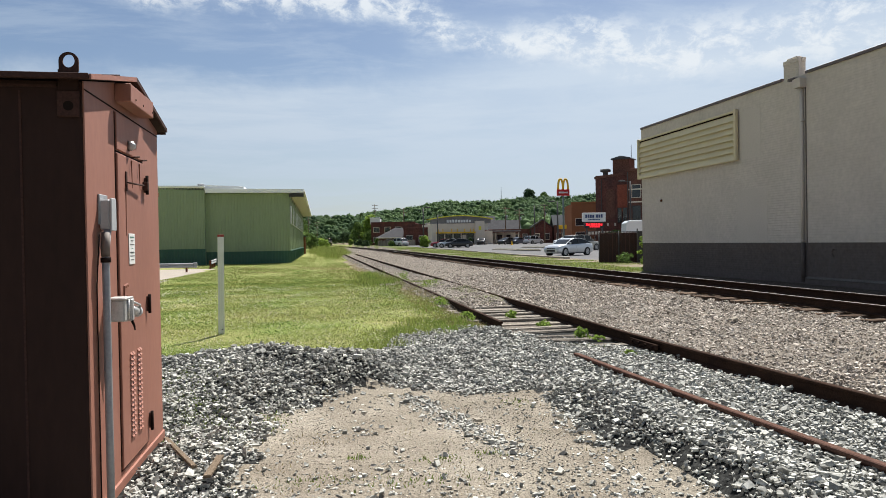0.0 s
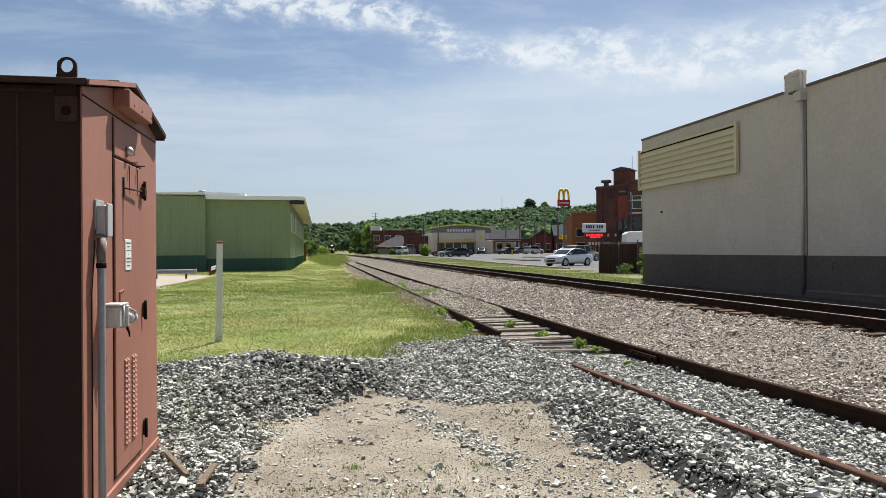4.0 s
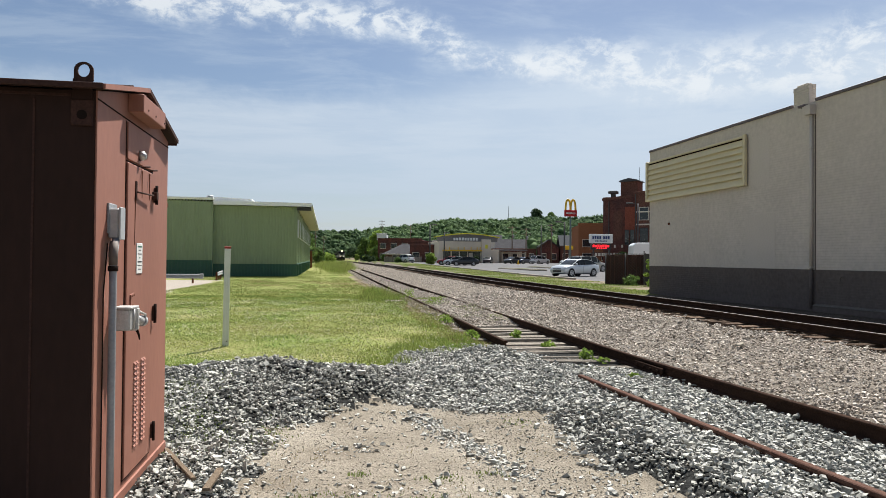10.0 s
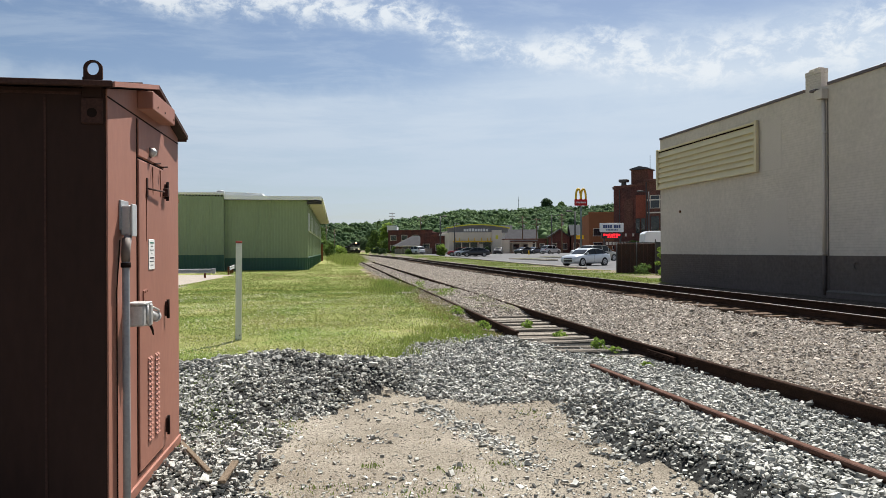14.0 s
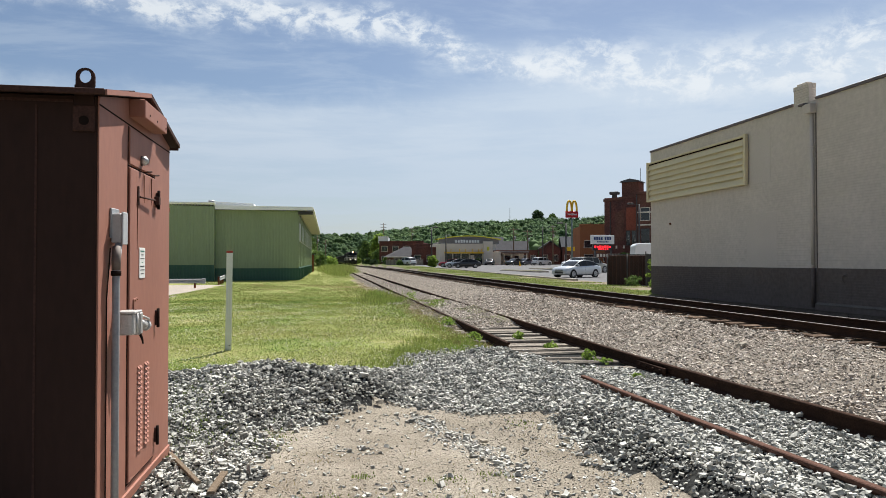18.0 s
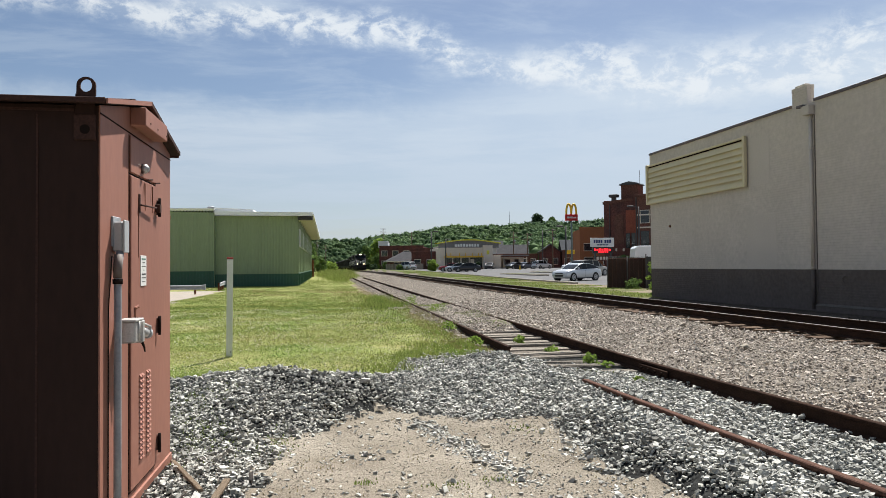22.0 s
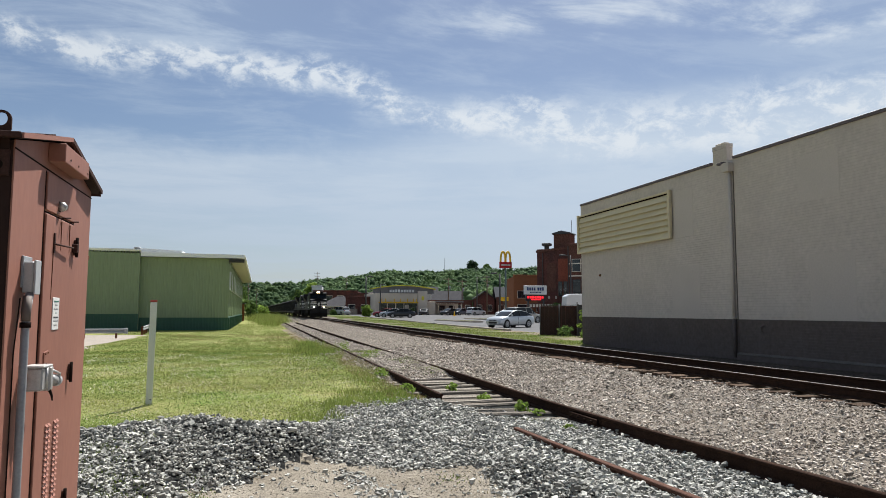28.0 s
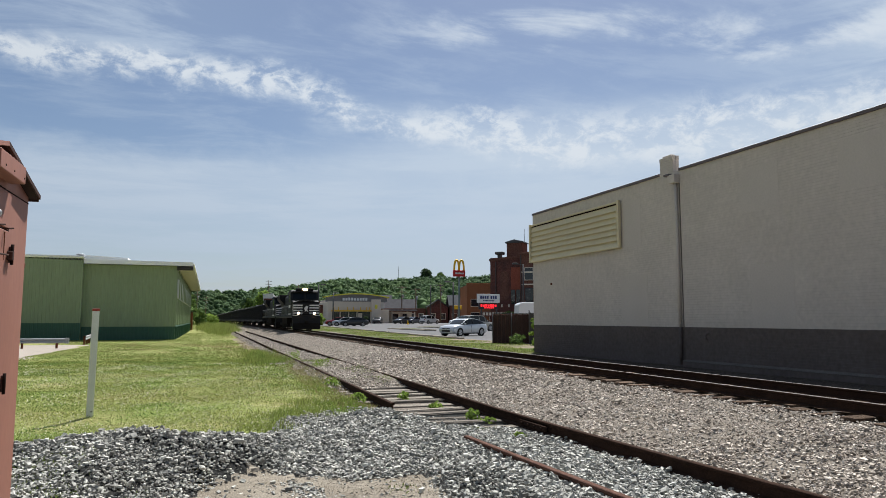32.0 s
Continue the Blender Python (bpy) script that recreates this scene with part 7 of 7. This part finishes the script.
def spread_gravel():
    r = np.random.RandomState(41)
    # fresh grey gravel: heap, banks and the buried end of the siding
    n = 225000
    x, y = r.uniform(-4.5, 6.3, n), r.uniform(2.6, 13.6, n)
    edge = lawn_edge(x, y) + 0.1
    right = np.interp(y, [2, 6, 9, 11, 12.5, 13.4], [5.1, 4.95, 4.8, 4.3, 3.9, 3.6])
    k = in_view(x, y, 0.4) & (y < edge + 0.7 * step01(x, 1.8, 3.0)) & (x < right + 0.05 * r.normal(size=n)) & (in_patch(x, y) < r.rand(n) * 0.8 + 0.1)
    k &= ~((x < -1.25) & (y > 4.25) & (y < 5.95))
    k &= ~((x > 3.3) & (y > 10.3) & (r.rand(n) < 0.93))
    k &= ~((x < 0.6) & (y > 9.6))
    x, y = x[k], y[k]
    size = np.clip(0.0305 * np.exp(0.36 * r.normal(size=len(x))), 0.014, 0.085)
    stones("grey_gravel", x, y, size, M_STONE_G, "coarse fresh grey railway gravel heaped round the bare patch", 43, False)
    # the same gravel round and behind the standing place
    x, y = r.uniform(-4.4, 4.9, 32000), r.uniform(-2.0, 2.65, 32000)
    k = (in_patch(x, y) < r.rand(32000) * 0.8 + 0.1) & (y > -1.6 + 0.3 * smooth_noise(x, y, 0.7, 37) + 0.1 * r.normal(size=32000)) & (x > -3.9 + 0.4 * smooth_noise(x, y, 0.8, 36))
    stones("grey_gravel", x[k], y[k], 0.034 * np.exp(0.34 * r.normal(size=k.sum())), M_STONE_G, "coarse fresh grey railway gravel heaped round the bare patch", 39, True)
    x, y = r.uniform(4.9, 9.1, 9000), r.uniform(-3.0, 3.3, 9000)
    stones("brown_ballast", x, y, 0.045 * np.exp(0.3 * r.normal(size=9000)), M_STONE_B, "old brown and grey ballast between the tracks", 38, True)
    # streak across the bare patch, slabs, and the stony near end
    u = r.rand(900)
    x, y = 0.88 + 0.62 * u + 0.09 * r.normal(size=900), 7.25 - 2.15 * u + 0.10 * r.normal(size=900)
    x2, y2 = r.uniform(-0.7, 2.3, 5000), r.uniform(3.4, 7.6, 5000)
    kk = r.rand(5000) < 0.06 + 0.16 * (smooth_noise(x2, y2, 0.5, 44) > 0.2) + 0.55 * step01(5.3 + 0.3 * smooth_noise(x2, y2, 0.6, 57) - y2, -0.1, 0.7)
    x3, y3 = 0.19 + 0.20 * r.normal(size=60), 6.08 + 0.10 * r.normal(size=60)
    x, y = np.r_[x, x2[kk], x3], np.r_[y, y2[kk], y3]
    stones("loose_stones", x, y, np.clip(0.030 * np.exp(0.40 * r.normal(size=len(x))), 0.012, 0.075), M_STONE_G, "loose grey stones scattered over the bare patch", 45, False, 0.3)
    x, y = r.uniform(-1.0, 2.6, 15000), r.uniform(3.4, 8.0, 15000)
    stones("grit", x, y, 0.006 + 0.014 * r.rand(15000) ** 2, M_GRIT, "fine tan grit on the bare patch", 46, True, 0.45)
    x, y = r.uniform(-0.8, 2.4, 20000), r.uniform(3.6, 7.8, 20000)
    k = r.rand(20000) < 0.22 + 0.6 * step01(x + 0.5 * smooth_noise(x, y, 0.7, 54), 0.9, 1.6) + 0.4 * (smooth_noise(x, y, 0.3, 55) > 0.3)
    stones("fine_gravel", x[k], y[k], 0.008 + 0.016 * r.rand(k.sum()) ** 2, M_STONE_P, "fine grey-brown gravel trodden into the bare patch", 56, True, 0.4)
    # old brown ballast between the tracks
    n = 80000
    y = 3.2 + 28 * r.rand(n) ** 1.45
    x = r.uniform(4.6, 9.1, n)
    lo = 4.75 + near_bend(y) + np.where(y > 10, 0.15, 0.25)
    k = (x > lo) & in_view(x, y, 0.5) & (x < main_x(y) - 0.6)
    x, y = x[k], y[k]
    size = (0.028 + 0.0008 * y) * np.exp(0.30 * r.normal(size=len(x)))
    near = y < 7.5
    stones("brown_ballast", x[near], y[near], np.clip(size[near], 0.02, 0.13), M_STONE_B, "old brown and grey ballast between the tracks", 47)
    stones("brown_ballast", x[~near], y[~near], np.clip(size[~near], 0.02, 0.13), M_STONE_B, "old brown and grey ballast between the tracks", 48, True)
    n = 24000
    y = 28 + 110 * r.rand(n) ** 1.6
    x = r.uniform(4.9, 9.2, n)
    stones("brown_ballast", x, y, 0.045 * np.exp(0.3 * r.normal(size=n)), M_STONE_B, "old brown and grey ballast between the tracks", 49, True)
    n = 22000
    y = 17.0 + 68 * r.rand(n) ** 1.8
    x = r.uniform(2.9, 4.85, n)
    k = smooth_noise(x, y, 1.2, 50) > -0.7
    stones("siding_ballast", x[k], y[k], 0.042 * np.exp(0.3 * r.normal(size=k.sum())), M_STONE_B, "thin ballast between the siding rails", 52, True)
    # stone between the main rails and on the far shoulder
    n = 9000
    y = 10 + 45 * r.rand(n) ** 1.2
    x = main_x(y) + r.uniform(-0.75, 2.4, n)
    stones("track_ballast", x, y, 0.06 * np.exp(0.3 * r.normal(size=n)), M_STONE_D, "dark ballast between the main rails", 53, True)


spread_gravel()

# a few stones that stand out from the rest
for x, y, s, seed, mat, lab in ((0.41, 8.12, 0.11, 3, M_STONE_G, "large pale grey stone on the gravel heap"), (0.56, 7.75, 0.095, 4, M_GRIT, "whitish angular stone on the gravel heap"), (7.15, 11.2, 0.16, 6, M_GRIT, "flat white stone on the brown ballast"), (1.35, 6.05, 0.06, 8, M_GRIT, "small white stone in the bare patch"), (-0.95, 8.0, 0.08, 9, M_STONE_G, "grey stone on the gravel heap")):
    sh, tri = stone_shapes(1, seed, False)
    V = sh[0] * s * 0.55 + np.array([0, 0, float(land(x, y)) + s * 0.22 + 0.03])
    ob = raw_mesh("stone", V, tri, mat, lab, "stone")
    ob.matrix_basis = pose(x, y, 0)

jb = part("joint_bar", box(-0.03, 0.0, -0.45, 0.45, 0.0, 0.09, 0.006), M_RAIL, bpy.data.objects["siding_track"], "rusty joint bar with bolts")
jb.matrix_basis = pose(SIDE_R - 0.012, 9.85, SIDE_TOP - 0.145)
for k in range(4):
    part("bolt", tube([(-0.055, -0.33 + k * 0.22, 0.045), (-0.03, -0.33 + k * 0.22, 0.045)], 0.02, 6), M_RAIL, jb)

# ---- the coal train ----
M_LOCO = material("black_loco_paint", (0.016, 0.016, 0.017), 0.6, second=(0.028, 0.026, 0.024), scale=1.2, grain_amount=0.1, spec=0.15)
M_LOCO_GREY = material("dusty_underframe", (0.022, 0.02, 0.018), 0.85, second=(0.014, 0.013, 0.012), scale=2)
M_LOCO_WHITE = material("white_stripe", (0.70, 0.70, 0.68), 0.6, second=(0.58, 0.57, 0.55), scale=3, grain_amount=0.05)
M_HOPPER = material("black_hopper_steel", (0.014, 0.014, 0.0155), 0.8, second=(0.022, 0.021, 0.020), scale=0.8, grain_amount=0.15)
M_COAL = material("coal", (0.012, 0.012, 0.012), 0.8, bump=1.0, bump_scale=6)
M_HEADLIGHT = material("lit_headlight", (1.0, 0.85, 0.6), 0.3, emit=(1.0, 0.62, 0.28), emit_strength=9.0, grain_amount=0)
M_DITCH = material("lit_ditch_light", (1.0, 0.9, 0.75), 0.3, emit=(1.0, 0.70, 0.38), emit_strength=5.0, grain_amount=0)
M_HANDRAIL = material("grey_handrail", (0.35, 0.35, 0.34), 0.5, grain_amount=0)


def truck(parent, y, axles, mat):
    t = part("truck_frame", box(-1.1, 1.1, y - 0.9 * axles, y + 0.9 * axles, 0.45, 0.85, 0.05), mat, parent)
    for k in range(axles):
        yy = y + (k - (axles - 1) / 2) * 1.75
        for s in (-1, 1):
            part("wheel", tube([(s * 0.70, yy, 0.50), (s * 0.84, yy, 0.50)], 0.50, 16), M_LOCO_GREY, t)
        part("axle", tube([(-0.7, yy, 0.5), (0.7, yy, 0.5)], 0.09, 6), M_LOCO_GREY, t)
    return t


def build_loco(lit, label):
    """A six-axle diesel: nose at y = 0, length along +y, the railhead at z = 0."""
    c = thing("locomotive", pose(0, 0, 0), label, "locomotive", "diesel locomotives")
    L = 22.3
    part("deck", box(-1.55, 1.55, 0.35, L - 0.3, 1.42, 1.72, 0.03), M_LOCO, c)
    pl = part("pilot", prism([(0.10, 0.16), (0.55, 0.16), (0.55, 1.45), (0.30, 1.45), (0.25, 0.95)], 3.0, "x", -1.5, 0.02), M_LOCO, c, "black snowplough pilot")
    part("plow_edge", prism([(-1.5, 0.16), (0.0, 0.20), (1.5, 0.16), (1.5, 0.80), (0.0, 0.86), (-1.5, 0.80)], 0.10, "y", 0.0), M_LOCO_GREY, pl)
    part("coupler", box(-0.16, 0.16, -0.45, 0.35, 0.78, 1.08, 0.04), M_LOCO_GREY, c)
    for s in (-1, 1):
        for k in range(4):
            part("step", box(s * 1.35 - 0.2, s * 1.35 + 0.2, 0.55, 0.95, 0.42 + k * 0.28, 0.46 + k * 0.28), M_LOCO_GREY, c)
        part("step_edge", box(s * 1.2 - 0.3, s * 1.2 + 0.3, 0.30, 0.348, 1.64, 1.70), M_LOCO_WHITE, c)
    # nose with white bars
    ns = part("nose", prism([(0.75, 1.72), (2.4, 1.72), (2.4, 3.45), (1.15, 3.28), (0.82, 3.05)], 2.94, "x", -1.47, 0.06), M_LOCO, c, "black short hood with white stripes")
    for k in range(4):
        z = 1.86 + k * 0.29
        for s in (-1, 1):
            part("stripe", box(s * 0.90 - 0.52, s * 0.90 + 0.52, 0.752 + 0.013 * k, 0.80 + 0.015 * k, z, z + 0.13), M_LOCO_WHITE, ns)
    part("hood_brow", prism([(-1.5, 3.0), (0.0, 3.34), (1.5, 3.0), (1.5, 3.1), (0.0, 3.46), (-1.5, 3.1)], 0.5, "y", 0.78), M_LOCO, ns)
    part("emblem", prism([(-0.26, 1.95), (-0.08, 2.15), (-0.22, 2.45), (0.02, 2.75), (0.25, 2.62), (0.12, 2.35), (0.24, 2.02), (0.05, 2.2)], 0.03, "y", 0.735), M_LOCO_WHITE, ns, "plain white emblem")
    part("nose_door", box(-0.34, 0.34, 0.80, 0.83, 1.85, 3.0, 0.01), M_LOCO, ns)
    # cab
    cab = part("cab", prism([(2.1, 1.72), (4.9, 1.72), (4.9, 4.35), (4.5, 4.55), (2.7, 4.55), (2.35, 4.35), (2.05, 3.5)], 3.05, "x", -1.525, 0.05), M_LOCO, c, "black driver's cab")
    for x0, x1 in ((-1.30, -0.12), (0.12, 1.30)):
        w = part("windscreen", prism([(2.02, 3.52), (2.30, 4.22), (2.34, 4.22), (2.06, 3.52)], x1 - x0, "x", x0), M_CARGLASS, cab)
    for s in (-1, 1):
        part("side_window", box(s * 1.53 - 0.012, s * 1.53 + 0.012, 2.9, 3.9, 3.25, 4.05, 0.005), M_CARGLASS, cab)
        part("number_strip", box(s * 1.534 - 0.008, s * 1.534 + 0.008, 2.6, 4.4, 2.55, 2.85), M_LOCO_WHITE, cab)
    part("visor", box(-1.45, 1.45, 1.95, 2.3, 4.32, 4.40, 0.02), M_LOCO, cab)
    hb = part("headlight_box", box(-0.95, 0.95, 2.12, 2.7, 4.42, 4.74, 0.03), M_LOCO, cab)
    for x in (-0.14, 0.14):
        part("headlight", tube([(x, 2.06, 4.58), (x, 2.12, 4.58)], 0.135, 14), M_HEADLIGHT if lit else M_CARGLASS, hb, "lit yellow-white headlight" if lit else "unlit headlight")
    for x0, x1 in ((-0.9, -0.4), (0.4, 0.9)):
        part("number_board", box(x0, x1, 2.10, 2.12, 4.48, 4.70), M_LOCO_GREY, hb)
    for s in (-1, 1):
        d = part("ditch_light", tube([(s * 0.86, 0.18, 1.90), (s * 0.86, 0.32, 1.90)], 0.13, 14), M_DITCH if lit else M_CARGLASS, c, "lit ditch light" if lit else "unlit ditch light")
        part("bracket", box(s * 0.86 - 0.15, s * 0.86 + 0.15, 0.33, 0.42, 1.72, 2.05, 0.02), M_LOCO, d)
    part("horn", tube([(0.5, 3.4, 4.6), (0.5, 2.9, 4.7)], [0.04, 0.09], 8), M_LOCO_GREY, c)
    part("antenna", box(-0.5, 0.5, 3.4, 4.2, 4.55, 4.72, 0.03), M_LOCO_GREY, c)
    # long hood, dynamic brake bulge, radiator wings
    part("long_hood", prism([(-0.95, 1.72), (0.95, 1.72), (0.95, 3.95), (0.72, 4.25), (-0.72, 4.25), (-0.95, 3.95)], L - 6.5, "y", 4.9), M_LOCO, c)
    part("blower_housing", box(-1.35, 1.35, 5.0, 8.2, 3.3, 4.5, 0.06), M_LOCO, c)
    part("exhaust", box(-0.35, 0.35, 10.2, 11.4, 4.2, 4.62, 0.03), M_LOCO_GREY, c)
    part("radiator", prism([(-0.95, 3.1), (0.95, 3.1), (1.58, 3.9), (1.58, 4.35), (-1.58, 4.35), (-1.58, 3.9)], 4.4, "y", L - 6.2), M_LOCO, c, "flared radiator housing")
    for k in range(7):
        for s in (-1, 1):
            part("hood_door", box(s * 0.955 - 0.012, s * 0.955 + 0.012, 8.6 + k * 1.05, 9.5 + k * 1.05, 1.95, 3.6, 0.006), M_LOCO, c)
    part("fuel_tank", prism([(-1.4, 0.75), (-1.1, 0.35), (1.1, 0.35), (1.4, 0.75), (1.4, 1.42), (-1.4, 1.42)], 6.5, "y", 7.6), M_LOCO_GREY, c, "dusty fuel tank")
    truck(c, 4.1, 3, M_LOCO_GREY)
    truck(c, L - 4.1, 3, M_LOCO_GREY)
    for s in (-1, 1):
        part("handrail", tube([(s * 1.5, 0.5, 2.65)] + [(s * 1.5, y, 2.72) for y in (1.2, 2.0)], 0.02, 5), M_HANDRAIL, c)
        part("handrail", tube([(s * 1.5, 5.0, 2.75), (s * 1.5, L - 1, 2.75)], 0.02, 5), M_HANDRAIL, c)
        for k in range(11):
            y = 0.5 if k == 0 else 4.0 + k * 1.6
            part("stanchion", tube([(s * 1.5, y, 1.72), (s * 1.5, y, 2.72)], 0.018, 5), M_HANDRAIL, c)
        part("cab_side_line", box(s * 1.53 - 0.006, s * 1.53 + 0.014, 2.25, 4.8, 1.78, 1.9), M_LOCO_WHITE, cab)
    part("front_rail", tube([(-1.4, 0.42, 1.72), (-1.4, 0.42, 2.7), (-0.5, 0.42, 2.7), (-0.5, 0.42, 1.72)], 0.02, 5), M_HANDRAIL, c)
    part("front_rail", tube([(1.4, 0.42, 1.72), (1.4, 0.42, 2.7), (0.5, 0.42, 2.7), (0.5, 0.42, 1.72)], 0.02, 5), M_HANDRAIL, c)
    return c


def build_hopper():
    """A ribbed coal hopper car, 15.2 m long from y = 0."""
    c = thing("coal_hopper", pose(0, 0, 0), "black ribbed steel coal hopper car in the train", "hopper car", "coal hopper cars")
    L = 15.2
    part("body", prism([(0.5, 3.7), (0.5, 2.4), (1.9, 1.15), (5.2, 0.75), (L - 5.2, 0.75), (L - 1.9, 1.15), (L - 0.5, 2.4), (L - 0.5, 3.7)], 2.9, "x", -1.45), M_HOPPER, c)
    part("coal_load", prism([(0.8, 3.6), (L - 0.8, 3.6), (L - 2.2, 3.95), (L / 2, 3.85), (2.2, 4.0)], 2.5, "x", -1.25), M_COAL, c, "heaped black coal")
    part("sill", box(-1.5, 1.5, 0.2, L - 0.2, 0.95, 1.2, 0.02), M_HOPPER, c)
    for s in (-1, 1):
        part("top_chord", box(s * 1.48 - 0.07, s * 1.48 + 0.07, 0.4, L - 0.4, 3.6, 3.78, 0.02), M_HOPPER, c)
        for k in range(11):
            y = 0.8 + k * 1.36
            part("rib", box(s * 1.50 - 0.06, s * 1.50 + 0.06, y - 0.06, y + 0.06, 1.2, 3.6, 0.01), M_HOPPER, c)
    for y in (2.0, L - 2.0):
        truck(c, y, 2, M_LOCO_GREY)
    for y in (-0.15, L - 0.45):
        part("coupler", box(-0.14, 0.14, y, y + 0.6, 0.78, 1.05, 0.03), M_LOCO_GREY, c)
    return c


TRAIN = []      # (thing, metres behind the train's nose, length)
lead = build_loco(True, "black diesel locomotive with white stripes and lit lamps leading the train")
TRAIN.append((lead, 0.0, 22.3))
second = build_loco(False, "black diesel locomotive coupled second in the train")
TRAIN.append((second, 22.9, 22.3))
hopper = build_hopper()
at = 45.8
for k in range(24):
    TRAIN.append((hopper if k == 0 else copy_thing(hopper, pose(0, 0, 0)), at, 15.2))
    at += 15.75

NOSE = [(0, 461.0), (32, 77.5)]     # where the train's nose stands along the line at the start and the end


def motions():
    for ob, back, length in TRAIN:
        rows = []
        for k in range(17):
            t = 2.0 * k
            y = float(np.interp(t, *zip(*NOSE))) + back
            x0, x1 = float(main_x(y + 2.5)), float(main_x(y + length - 2.5))
            turn = math.degrees(math.atan2(-(x1 - x0), length - 5.0))
            x = x0 - (x1 - x0) / (length - 5.0) * 2.5
            rows.append((t, pose(x, y, MAIN_TOP, 0, 0, turn)))
        walk(ob, rows)


motions()
